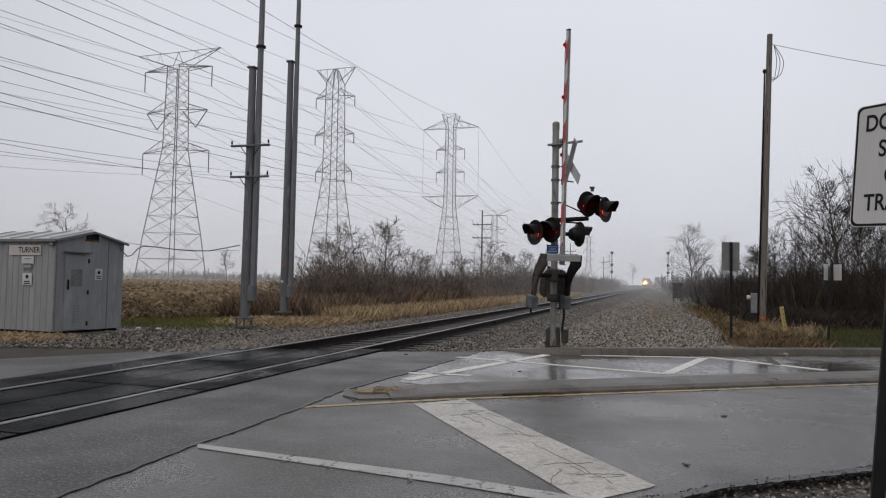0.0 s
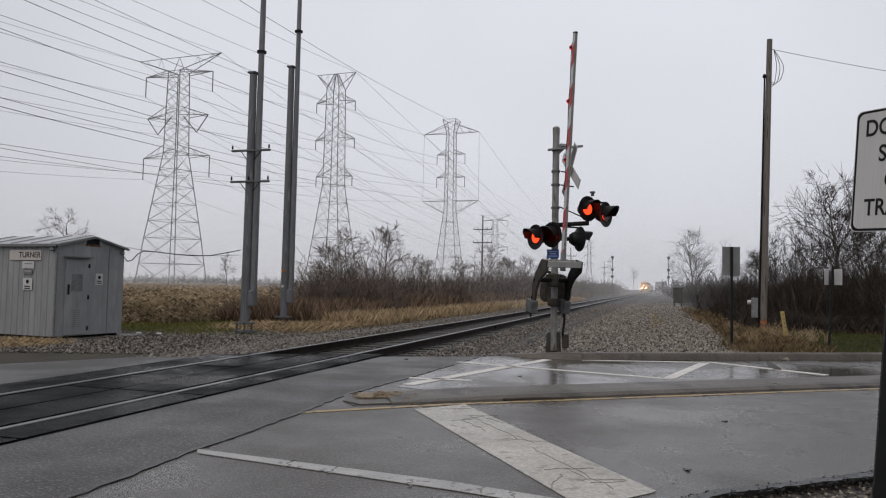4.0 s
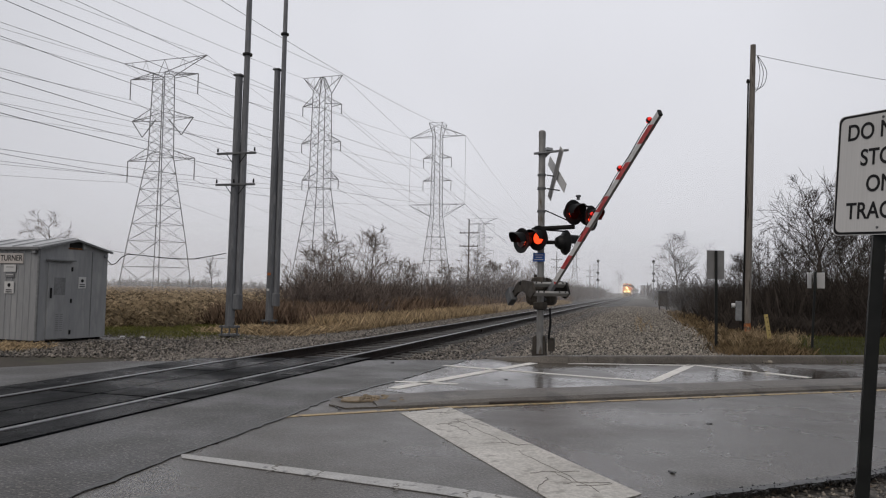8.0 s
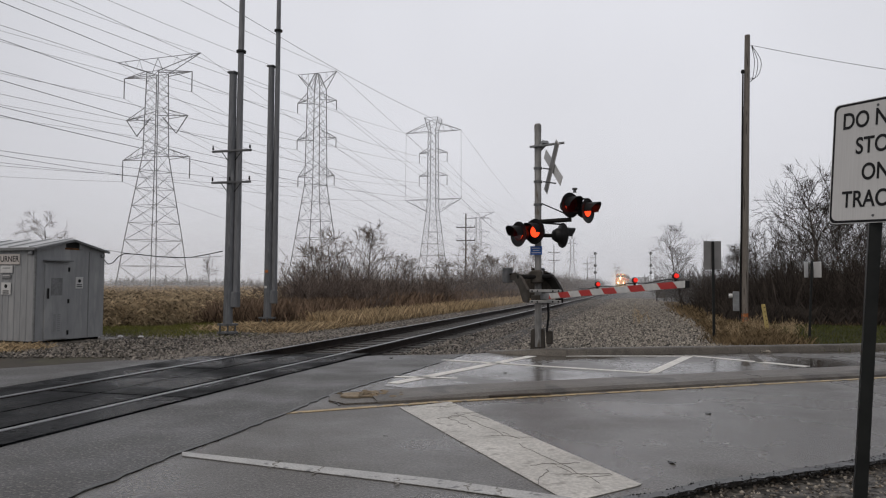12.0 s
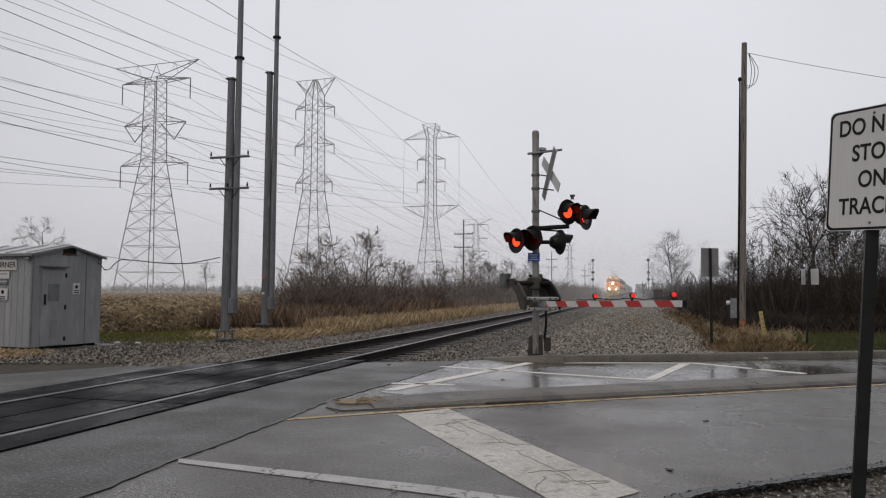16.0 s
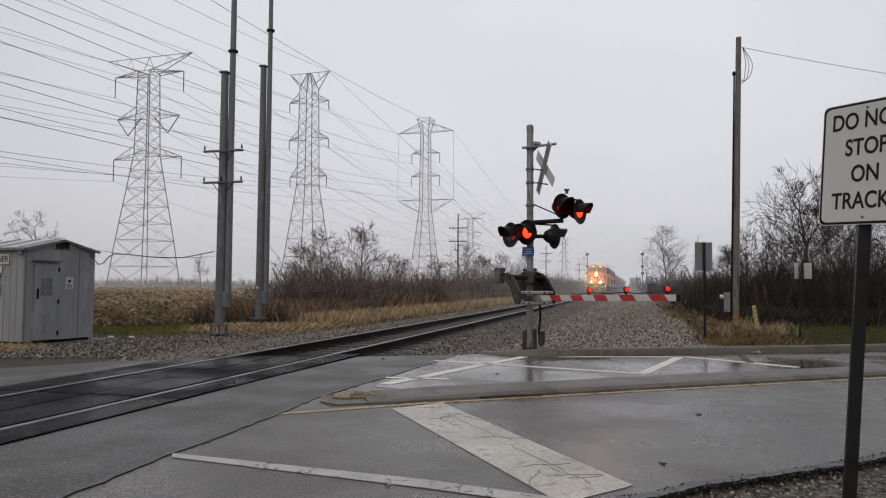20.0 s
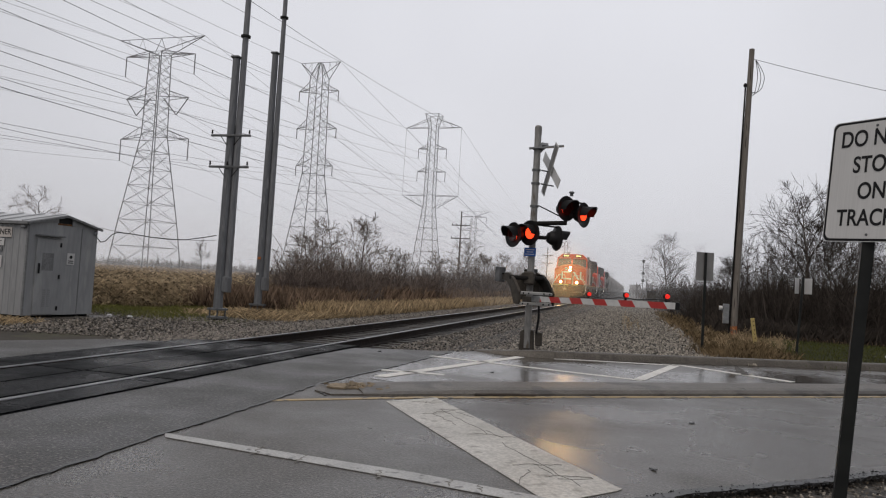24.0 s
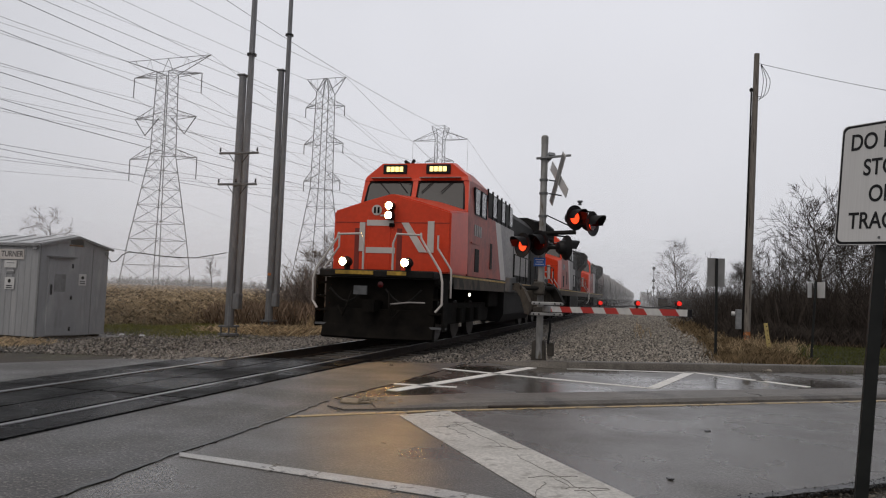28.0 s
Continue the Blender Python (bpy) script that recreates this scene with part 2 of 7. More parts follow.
ORANGE = mat("orange_band", (0.50, 0.15, 0.035), (0.38, 0.12, 0.035), 8, 0.6, spots=(0.13, 0.10, 0.075), spot_scale=7, spot_at=0.47)
YELLOW_TIMBER = mat("yellow_post", (0.55, 0.42, 0.14), (0.42, 0.33, 0.14), 7, 0.7, fine=30)
SIGN_GREEN = mat("dark_post_steel", (0.009, 0.010, 0.010), (0.018, 0.020, 0.019), 5, 0.5, spec=0.25)
SIGN_BACK = mat("dull_sign_back", (0.19, 0.19, 0.19), (0.24, 0.24, 0.238), 4, 0.6)
SIGN_WHITE = mat("sign_face_white", (0.62, 0.62, 0.615), (0.56, 0.56, 0.555), 5, 0.35, stretch=(40, 40, 0.6))
DEAD_LEAF = islands(mat("dead_leaf", (0.07, 0.05, 0.033), (0.11, 0.082, 0.055), 3, 0.6), 0.3, 1.7)
BARK = mat("wet_bark", (0.050, 0.041, 0.036), (0.085, 0.07, 0.06), 6, 0.85, 0.5, 30)
TWIG = islands(mat("bare_twig", (0.145, 0.118, 0.103), (0.21, 0.172, 0.15), 2, 0.9, spec=0.06), 0.55, 1.35)
WOOD_TWIG = islands(mat("dark_wood_twig", (0.042, 0.036, 0.0315), (0.068, 0.057, 0.050), 2, 0.9, spec=0.04), 0.6, 1.5)
FAR_TWIG = islands(mat("distant_twig", (0.06, 0.053, 0.05), (0.08, 0.071, 0.067), 0.3, 0.9), 0.75, 1.3)
DRY_GRASS = islands(mat("dry_grass", (0.54, 0.415, 0.26), (0.41, 0.31, 0.19), 0.8, 0.9, spec=0.1), 0.3, 1.5)
DEAD_GRASS = islands(mat("dead_brown_grass", (0.24, 0.175, 0.10), (0.12, 0.088, 0.052), 1.5, 0.9, spec=0.1), 0.2, 1.8)
RUSSET = islands(mat("russet_weed", (0.175, 0.125, 0.09), (0.235, 0.168, 0.12), 0.7, 0.9, spec=0.1), 0.4, 1.6)
CORN = islands(mat("dry_corn_stalk", (0.50, 0.40, 0.27), (0.35, 0.27, 0.175), 0.5, 0.9, spec=0.1), 0.2, 1.6)
GRASS = islands(mat("green_grass", (0.125, 0.135, 0.034), (0.19, 0.178, 0.062), 1.2, 0.8, spec=0.15), 0.4, 1.6)
LAWN_GRASS = islands(mat("dark_lawn_grass", (0.062, 0.075, 0.019), (0.105, 0.105, 0.033), 1.0, 0.8, spec=0.1), 0.4, 1.6)
LAWN_TURF = mat("dark_lawn_turf", (0.035, 0.044, 0.012), (0.062, 0.062, 0.02), 1.3, 0.9, 0.8, 30, fine=24, spots=(0.10, 0.078, 0.04), spot_scale=1.1, spot_at=0.63)
TURF = mat("mown_turf", (0.060, 0.076, 0.020), (0.10, 0.098, 0.033), 1.3, 0.9, 0.8, 30, fine=24, spots=(0.17, 0.13, 0.065), spot_scale=1.1, spot_at=0.62)
FIELD = mat("stubble_soil", (0.11, 0.08, 0.05), (0.17, 0.125, 0.075), 0.5, 0.9, 0.8, 9, fine=12)

LOCO_RED = mat("red_locomotive_paint", (0.74, 0.066, 0.021), (0.64, 0.054, 0.018), 1.2, 0.36, 0.05, 6, spec=0.3, fine=9, grain=0.05)
# red side paint: grime, plus a pinkish sky reflection mixed into the colour
LOCO_SIDE = mat("grimy_red_paint_with_sky_sheen", (0.44, 0.08, 0.05), (0.27, 0.065, 0.05), 1.6, 0.5, 0.1, 8, fine=7)
LOCO_BLACK = mat("locomotive_black", (0.007, 0.0066, 0.0065), (0.015, 0.0135, 0.0125), 2.2, 0.65, 0.2, 12, fine=11, spec=0.2)
LOCO_GREY = mat("grimy_grey_paint", (0.26, 0.24, 0.235), (0.34, 0.32, 0.31), 1.5, 0.5, fine=8)
LOCO_WHITE = mat("off_white_paint", (0.62, 0.58, 0.55), (0.54, 0.50, 0.47), 3, 0.45)
GRIME = mat("underframe_grime", (0.005, 0.0045, 0.004), (0.013, 0.011, 0.009), 3, 0.85, 0.4, 14, spec=0.1)
YELLOW = mat("yellow_sill_stripe", (0.50, 0.30, 0.03), (0.36, 0.22, 0.03), 4, 0.5, fine=9, grain=0.3)
SILL_DIRT = mat("road_dirt_on_steel", (0.115, 0.090, 0.066), (0.055, 0.045, 0.036), 1.4, 0.8, 0.2, 14, fine=11, spots=(0.030, 0.026, 0.022), spot_scale=2.2, spot_at=0.56)
# darker copy of the nose red: shade painted for recesses, also the seam
LOCO_SHADE = mat("red_for_recess_shade_and_seam", (0.22, 0.022, 0.012), (0.17, 0.02, 0.012), 3, 0.6)
GLASS = mat("cab_glass", (0.026, 0.029, 0.032), rough=0.08, spec=0.4)
HEAD_GLOW = mat("lit_headlight", (1, 0.9, 0.7), glow=(1.0, 0.58, 0.17, 90.0))
BEAM_GLOW = mat("headlight_filament", (1, 0.9, 0.7), glow=(1.0, 0.60, 0.22, 9500.0))
STEP_GLOW = mat("lit_step_lamp", (1, 0.95, 0.8), glow=(1.0, 0.95, 0.75, 5.0))
BOARD_GLOW = mat("lit_number_board", (1, 0.9, 0.5), glow=(1.0, 0.80, 0.26, 1.5))
HOPPER = mat("grey_hopper_paint", (0.32, 0.315, 0.31), (0.42, 0.41, 0.40), 0.9, 0.55, 0.1, 6, fine=5, spots=(0.12, 0.10, 0.09), spot_scale=1.3)
WHEEL = mat("wheel_steel", (0.05, 0.045, 0.042), (0.08, 0.07, 0.065), 5, 0.5, metal=0.5)


# ---- mesh helpers ----
def part(name, bm, material, parent=None, label="", m=None, smooth=False):
    """Links a bmesh as one mesh object, under a thing where one is given."""
    me = bpy.data.meshes.new(name)
    if smooth:
        for f in bm.faces:
            f.smooth = True
    bm.to_mesh(me)
    bm.free()
    me.materials.append(material)
    ob = new(name, me)
    if parent is not None:
        ob.parent = parent
    if m is not None:
        ob.matrix_basis = m
    if label:
        ob["label"] = label
    return ob


def same(name, ob, parent, m):
    """Another part on the same mesh."""
    o = new(name, ob.data)
    o.parent = parent
    o.matrix_basis = m
    return o


def thing(name, label, category, m=None, group="", kind=""):
    ob = new(name)
    ob.empty_display_size = 0.2
    if m is not None:
        ob.matrix_basis = m
    return tagged(ob, label, category, group, kind)


def box(bm, x0, x1, y0, y1, z0, z1, bevel=0.0):
    v = [bm.verts.new(p) for p in ((x0, y0, z0), (x1, y0, z0), (x1, y1, z0), (x0, y1, z0), (x0, y0, z1), (x1, y0, z1), (x1, y1, z1), (x0, y1, z1))]
    fs = [bm.faces.new([v[i] for i in q]) for q in ((3, 2, 1, 0), (4, 5, 6, 7), (0, 1, 5, 4), (1, 2, 6, 5), (2, 3, 7, 6), (3, 0, 4, 7))]
    if bevel:
        bmesh.ops.bevel(bm, geom=list({e for f in fs for e in f.edges}), offset=bevel, segments=1, affect="EDGES")
    return bm


def cbox(sx, sy, sz, bevel=0.0, at=(0, 0, 0)):
    bm = bmesh.new()
    return box(bm, at[0] - sx / 2, at[0] + sx / 2, at[1] - sy / 2, at[1] + sy / 2, at[2] - sz / 2, at[2] + sz / 2, bevel)


def rod(bm, p, q, r0, r1=None, n=8, caps=True):
    """A round bar from p to q."""
    p, q = Vector(p), Vector(q)
    r1 = r0 if r1 is None else r1
    d = (q - p).normalized()
    u = d.orthogonal().normalized()
    w = d.cross(u)
    rings = []
    for c, r in ((p, r0), (q, r1)):
        rings.append([bm.verts.new(c + (u * math.cos(2 * math.pi * k / n) + w * math.sin(2 * math.pi * k / n)) * r) for k in range(n)])
    for k in range(n):
        bm.faces.new((rings[0][k], rings[0][(k + 1) % n], rings[1][(k + 1) % n], rings[1][k]))
    if caps and n > 2:
        bm.faces.new(rings[0][::-1])
        bm.faces.new(rings[1])
    return bm


def rods(pairs, r, n=6):
    bm = bmesh.new()
    for p, q in pairs:
        rod(bm, p, q, r, n=n)
    return bm


def tube(points, r, n=6):
    """A bent round bar through the points, in one piece."""
    P = [Vector(p) for p in points]
    bm = bmesh.new()
    rings, u = [], None
    for i, p in enumerate(P):
        d = (P[min(i + 1, len(P) - 1)] - P[max(i - 1, 0)]).normalized()
        u = d.orthogonal().normalized() if u is None else (u - d * u.dot(d)).normalized()
        w = d.cross(u)
        rings.append([bm.verts.new(p + (u * math.cos(2 * math.pi * k / n) + w * math.sin(2 * math.pi * k / n)) * r) for k in range(n)])
    for a, b in zip(rings, rings[1:]):
        for k in range(n):
            bm.faces.new((a[k], a[(k + 1) % n], b[(k + 1) % n], b[k]))
    bm.faces.new(rings[0][::-1])
    bm.faces.new(rings[-1])
    return bm


def bar(bm, p, q, wide, thick, up=(0, 0, 1)):
    """A flat bar from p to q."""
    p, q = Vector(p), Vector(q)
    d = (q - p).normalized()
    s = d.cross(Vector(up))
    s = s.normalized() if s.length > 1e-4 else d.orthogonal().normalized()
    t = s.cross(d)
    vs = []
    for c in (p, q):
        for a, b in ((-1, -1), (1, -1), (1, 1), (-1, 1)):
            vs.append(bm.verts.new(c + s * (a * wide / 2) + t * (b * thick / 2)))
    for f in ((0, 1, 2, 3), (7, 6, 5, 4), (0, 4, 5, 1), (1, 5, 6, 2), (2, 6, 7, 3), (3, 7, 4, 0)):
        bm.faces.new([vs[i] for i in f])
    return bm


def prism(outline, z0, z1, bevel=0.0):
    """A flat outline raised from z0 to z1."""
    bm = bmesh.new()
    lo = [bm.verts.new((x, y, z0)) for x, y in outline]
    hi = [bm.verts.new((x, y, z1)) for x, y in outline]
    n = len(outline)
    bm.faces.new(lo[::-1])
    top = bm.faces.new(hi)
    for i in range(n):
        bm.faces.new((lo[i], lo[(i + 1) % n], hi[(i + 1) % n], hi[i]))
    bmesh.ops.recalc_face_normals(bm, faces=bm.faces)
    if bevel:
        bmesh.ops.bevel(bm, geom=list(top.edges), offset=bevel, segments=2, affect="EDGES")
    return bm


def loft(sections):
    """Closed sections of equal count joined into a body."""
    bm = bmesh.new()
    rings = [[bm.verts.new(p) for p in s] for s in sections]
    n = len(rings[0])
    for a, b in zip(rings, rings[1:]):
        for i in range(n):
            bm.faces.new((a[i], a[(i + 1) % n], b[(i + 1) % n], b[i]))
    bm.faces.new(rings[0][::-1])
    bm.faces.new(rings[-1])
    bmesh.ops.recalc_face_normals(bm, faces=bm.faces)
    return bm


def lathe(profile, n=20, axis="Z"):
    """A turned body from (radius, height) pairs."""
    bm = bmesh.new()
    rings = []
    for r, z in profile:
        if r < 1e-5:
            rings.append([bm.verts.new((0, 0, z))])
        else:
            rings.append([bm.verts.new((r * math.cos(2 * math.pi * k / n), r * math.sin(2 * math.pi * k / n), z)) for k in range(n)])
    for a, b in zip(rings, rings[1:]):
        for k in range(n):
            q = [a[k % len(a)], a[(k + 1) % len(a)], b[(k + 1) % len(b)], b[k % len(b)]]
            q = list(dict.fromkeys(q))
            if len(q) > 2:
                bm.faces.new(q)
    bmesh.ops.recalc_face_normals(bm, faces=bm.faces)
    if axis == "Y":
        bmesh.ops.rotate(bm, verts=bm.verts, matrix=Matrix.Rotation(radians(90), 3, "X"))
    if axis == "X":
        bmesh.ops.rotate(bm, verts=bm.verts, matrix=Matrix.Rotation(radians(90), 3, "Y"))
    return bm


def quick_mesh(name, V, F, material):
    """Numpy vertices (n,3) and faces (m,k) as a mesh object."""
    me = bpy.data.meshes.new(name)
    V, F = np.asarray(V, np.float32), np.asarray(F, np.int32)
    me.vertices.add(len(V))
    me.vertices.foreach_set("co", V.ravel())
    k = F.shape[1]
    me.loops.add(F.size)
    me.loops.foreach_set("vertex_index", F.ravel())
    me.polygons.add(len(F))
    me.polygons.foreach_set("loop_start", np.arange(0, F.size, k, dtype=np.int32))
    me.update(calc_edges=True)
    me.validate()
    me.materials.append(material)
    return new(name, me)


def words(text, size, material, parent, m, label=""):
    """Built-in lettering turned into a thin mesh."""
    c = bpy.data.curves.new("lettering", "FONT")
    c.body, c.size, c.align_x, c.align_y, c.extrude, c.offset = text, size, "CENTER", "CENTER", 0.001, 0.014 * size
    tmp = bpy.data.objects.new("lettering", c)
    me = bpy.data.meshes.new_from_object(tmp)
    bpy.data.objects.remove(tmp)
    me.materials.clear()
    me.materials.append(material)
    ob = new("lettering", me)
    ob.parent = parent
    ob.matrix_basis = m
    if label:
        ob["label"] = label
    return ob

# ---- ground, road, track ----
RAIL_X, GAUGE = -5.127, 1.505          # centre of the near rail head; spacing of the heads
TRACK = RAIL_X - GAUGE / 2
ROAD_DIR, ROAD_N = Vector((0.816, 0.577)), Vector((-0.577, 0.816))


def road_pt(s, d):
    """A point of the plan from its way along the road and its offset across."""
    p = ROAD_DIR * s + ROAD_N * d
    return (p.x, p.y)


bm = bmesh.new()
xs = [-3000, -600, -200, -80, -40, -20, -9, 2.5, 6, 12, 40, 200, 3000]
ys = [-3000, -400, -60, -10, 0, 6, 12, 20, 40, 80, 200, 800, 3000]
grid = [[bm.verts.new((x, y, -0.32)) for x in xs] for y in ys]
for j in range(len(ys) - 1):
    for i in range(len(xs) - 1):
        bm.faces.new((grid[j][i], grid[j][i + 1], grid[j + 1][i + 1], grid[j + 1][i]))
tagged(part("ground", bm, SOIL), "wet brown soil reaching the hazy horizon", "ground", kind="structure")

# ballast bed under the track and the wide gravel strip beside it
bm = loft([[(-9.6, y, -0.31), (-8.3, y, -0.20), (-7.4, y, -0.17), (-7.15, y, -0.222), (-4.60, y, -0.222), (-4.4, y, -0.17), (-3.5, y, -0.17), (-3.4, y, -0.34), (-9.6, y, -0.34)] for y in (-60, 0, 40, 120, 400, 900)])
tagged(part("ballast_bed", bm, BALLAST_BED), "grey crushed-stone ballast under the railway track", "ballast", kind="structure")
bm = loft([[(-3.55, y, -0.150), (-2.42, y, -0.124), (-2.42, y, -0.34), (-3.55, y, -0.34)] for y in (12.6, 35, 80, 300, 900)])
tagged(part("ballast_shoulder", bm, BALLAST_BED), "dark ballast shoulder beside the railway track", "ballast", kind="structure")
bm = loft([[(-2.415, y, -0.124), (-1.5, y, -0.09), (0.9, y, -0.09), (w, y, e), (w, y, -0.40), (-2.415, y, -0.40)] for y, w, e in ((12.9, 1.9, 0.0), (20, 2.0, -0.05), (35, 2.2, -0.22), (80, 2.2, -0.30), (300, 2.2, -0.30), (900, 2.2, -0.30))])
tagged(part("gravel_strip", bm, GRAVEL_BED), "pale grey gravel strip beside the railway track", "gravel", kind="structure")

# road
NEAR_EDGE = [(-2.2, 2.9), (-1.2, 3.62), (0.12, 4.66), (0.36, 4.95), (0.93, 5.41), (1.35, 5.76), (1.75, 6.14), (4.2, 8.1), (14, 15.6), (46, 38.5)]
KERB_LINE = [(-2.72, 13.22), (-2.32, 12.98), (-1.36, 12.95), (0.57, 13.96), (2.63, 15.04), (4.43, 16.02), (9.0, 18.5), (30.0, 30.2)]
seam = [(-3.2, 0.0), (-3.2, 3.6), (-3.26, 4.75), (-3.29, 6.4), (-3.37, 7.75), (-3.2, 9.75), (-3.04, 12.83)]
road = [(-3.2, 0.5)] + NEAR_EDGE + [(44, 40.0)] + [(x + 0.01, y - 0.03) for x, y in KERB_LINE[::-1]] + [(-2.85, 12.9)] + seam[:0:-1]
tagged(part("road", prism(road, -0.30, -0.02), ASPHALT), "wet dark grey asphalt road", "road", kind="structure")
apron = seam + [(-4.60, 12.0), (-4.66, 9.0), (-4.66, 0.0)]
tagged(part("crossing_apron", prism(apron, -0.30, -0.018), OLD_ASPHALT), "worn pale asphalt beside the crossing panels", "road", kind="structure")
far_apron = [(-7.30, 10.5), (-8.09, 10.1), (-8.6, 9.2), (-9.2, 8.2), (-14, 2.0), road_pt(-60, 9.7), road_pt(-60, -1.0), (-7.30, -6.0)]
tagged(part("far_apron", prism(far_apron, -0.30, -0.02), OLD_ASPHALT), "worn asphalt beyond the track", "road", kind="structure")
lane = [(-3.05, 8.55), (-2.41, 8.36), (-1.15, 9.26), (1.05, 10.96), (3.4, 12.56), (12, 19.31), (29, 30.6), (30, 30.15)] + [(x + 0.012, y - 0.05) for x, y in KERB_LINE[-2::-1]] + [(-2.97, 12.80), (-3.15, 9.75)]
tagged(part("far_lane", prism(lane, -0.05, -0.0165), WET_ASPHALT), "rain-soaked glossy asphalt of the far lane", "road", kind="structure")



def lawn_z(x, y):
    """Height of the grass strip beyond the kerb, which falls away from the road."""
    return 0.02 - 0.010 * np.clip((y - 13.65 - 0.535 * x) * 0.88, 0, 10)


# kerbs, island, edges


def sweep(path, profile, heights=None):
    """A profile of (across, up) pairs carried along the plan path; heights scales its rise at each point."""
    P = [Vector(p) for p in path]
    rings = []
    for i, p in enumerate(P):
        d = (P[min(i + 1, len(P) - 1)] - P[max(i - 1, 0)]).normalized()
        side = Vector((-d.y, d.x))
        h = heights[i] if heights else 1.0
        rings.append([(*(p + side * a), z * h if z > 0 else z) for a, z in profile])
    return loft(rings)


kerb = thing("kerb", "weathered concrete kerb along the far road edge", "kerb", kind="structure")
KERB_PROFILE = [(-0.03, -0.25), (-0.03, -0.012), (0.0, 0.055), (0.02, 0.088), (0.05, 0.107), (0.10, 0.113), (0.19, 0.107), (0.22, 0.085), (0.23, -0.25)]
legs = [Vector(p) for p in KERB_LINE]
lengths = [0.0]
for a, b in zip(legs, legs[1:]):
    lengths.append(lengths[-1] + (b - a).length)


def kerb_at(s):
    k = max(i for i in range(len(legs) - 1) if lengths[i] <= s + 1e-6)
    return tuple(legs[k].lerp(legs[k + 1], min(1.0, (s - lengths[k]) / (lengths[k + 1] - lengths[k]))))


s0, run = 0.0, 1.9
while s0 < lengths[-1] - 0.2:
    s1 = min(s0 + run, lengths[-1])
    steps = [s0 + (s1 - s0 - 0.008) * k / 5 for k in range(6)]
    part("kerb_stone", sweep([kerb_at(q) for q in steps], KERB_PROFILE, [min(1.0, 0.15 + 0.85 * q / 1.3) for q in steps]), CONCRETE, kerb)
    s0, run = s1, 3.05
front = [(-3.36, 7.62), (-3.22, 7.22), (-2.95, 7.06), (-2.42, 7.40), (-1.59, 8.08), (-0.41, 8.95), (1.27, 10.12), (2.84, 11.30), (12, 18.2), (40, 39.1)]
back = [(40, 40.1), (12, 19.25), (3.4, 12.5), (1.05, 10.9), (-1.15, 9.2), (-2.41, 8.30), (-2.95, 8.0), (-3.28, 7.85)]
island = thing("traffic_island", "narrow raised concrete island between the lanes", "traffic island", kind="structure")
part("island_body", prism(front + back, -0.25, -0.004, 0.03), CONCRETE, island)
ISLAND_PROFILE = [(-0.42, -0.05), (-0.40, 0.004), (-0.33, 0.035), (-0.2, 0.046), (0.2, 0.046), (0.33, 0.035), (0.40, 0.004), (0.42, -0.05)]
spine = [(-2.86, 7.62), (-2.55, 7.80), (-2.0, 8.22), (-0.78, 9.08), (1.16, 10.51), (3.12, 11.90), (12, 18.72), (40, 39.6)]
part("island_crown", sweep(spine, ISLAND_PROFILE, [0.25, 0.6, 0.95, 1, 1, 1, 1, 1]), CONCRETE, island, "rounded worn concrete crown")
nose_rng = random.Random(8)
nose_edge = [(-2.9 + 0.37 * math.cos(a) * nose_rng.uniform(0.7, 1.1) * 0.95, 7.70 + 0.30 * math.sin(a + 0.5) * nose_rng.uniform(0.6, 1.1)) for a in [k * math.pi / 11 for k in range(22)]]
part("broken_nose", prism(nose_edge, 0.0, 0.0145), TAN_CRUMB, island, "crumbled muddy patch on the island nose")
for k in range(26):
    bm = lathe([(0, 0), (1, 0), (0.7, 0.5), (0, 0.6)], 6)
    for v in bm.verts:
        v.co = v.co * nose_rng.uniform(0.018, 0.034)
        v.co.x *= 1.5
    part("crumb", bm, TAN_CRUMB, island, m=pose(-2.92 + nose_rng.gauss(0, 0.18), 7.68 + nose_rng.gauss(0, 0.11), 0.0155, 0, 0, nose_rng.uniform(0, 180)))


def flat(name, outline, z, material, label, category="road marking"):
    return tagged(part(name, prism(outline, z - 0.004, z), material), label, category, kind="structure")


def ribbon(points, wide, z, wobble=0.0):
    """A thin painted or poured line along the points."""
    P = [Vector(p) for p in points]
    L, R = [], []
    for i, p in enumerate(P):
        d = (P[min(i + 1, len(P) - 1)] - P[max(i - 1, 0)]).normalized()
        s = Vector((-d.y, d.x)) * wide / 2 * (1 + random.uniform(-wobble, wobble))
        L.append(tuple(p + s)), R.append(tuple(p - s))
    return prism(L + R[::-1], z - 0.004, z)


def crooked(a, b, n, amount):
    A, B = Vector(a), Vector(b)
    s = Vector((-(B - A).y, (B - A).x)).normalized()
    return [tuple(A.lerp(B, k / n) + s * random.uniform(-amount, amount)) for k in range(n + 1)]


Z = -0.014
flat("stop_bar", [(-2.345, 7.07), (-1.955, 7.58), (-0.005, 4.81), (-0.03, 4.76), (-0.40, 4.30)], Z, WHITE_LINE, "wide worn white stop bar on the asphalt")
flat("edge_line", [(-3.19, 4.67), (-3.27, 4.78), (-1.28, 4.575), (-0.40, 4.395), (-0.47, 4.25), (-1.22, 4.39)], Z + 0.001, THIN_WHITE, "thin cracked white line on the asphalt")
tagged(part("yellow_line", ribbon([(-3.3, 6.47), (-2.95, 6.78), (-2.1, 7.52), (-0.4, 8.74), (2.75, 10.98), (12, 17.75), (30, 31)], 0.09, Z), YELLOW_LINE), "worn yellow line beside the island", "road marking", kind="structure")
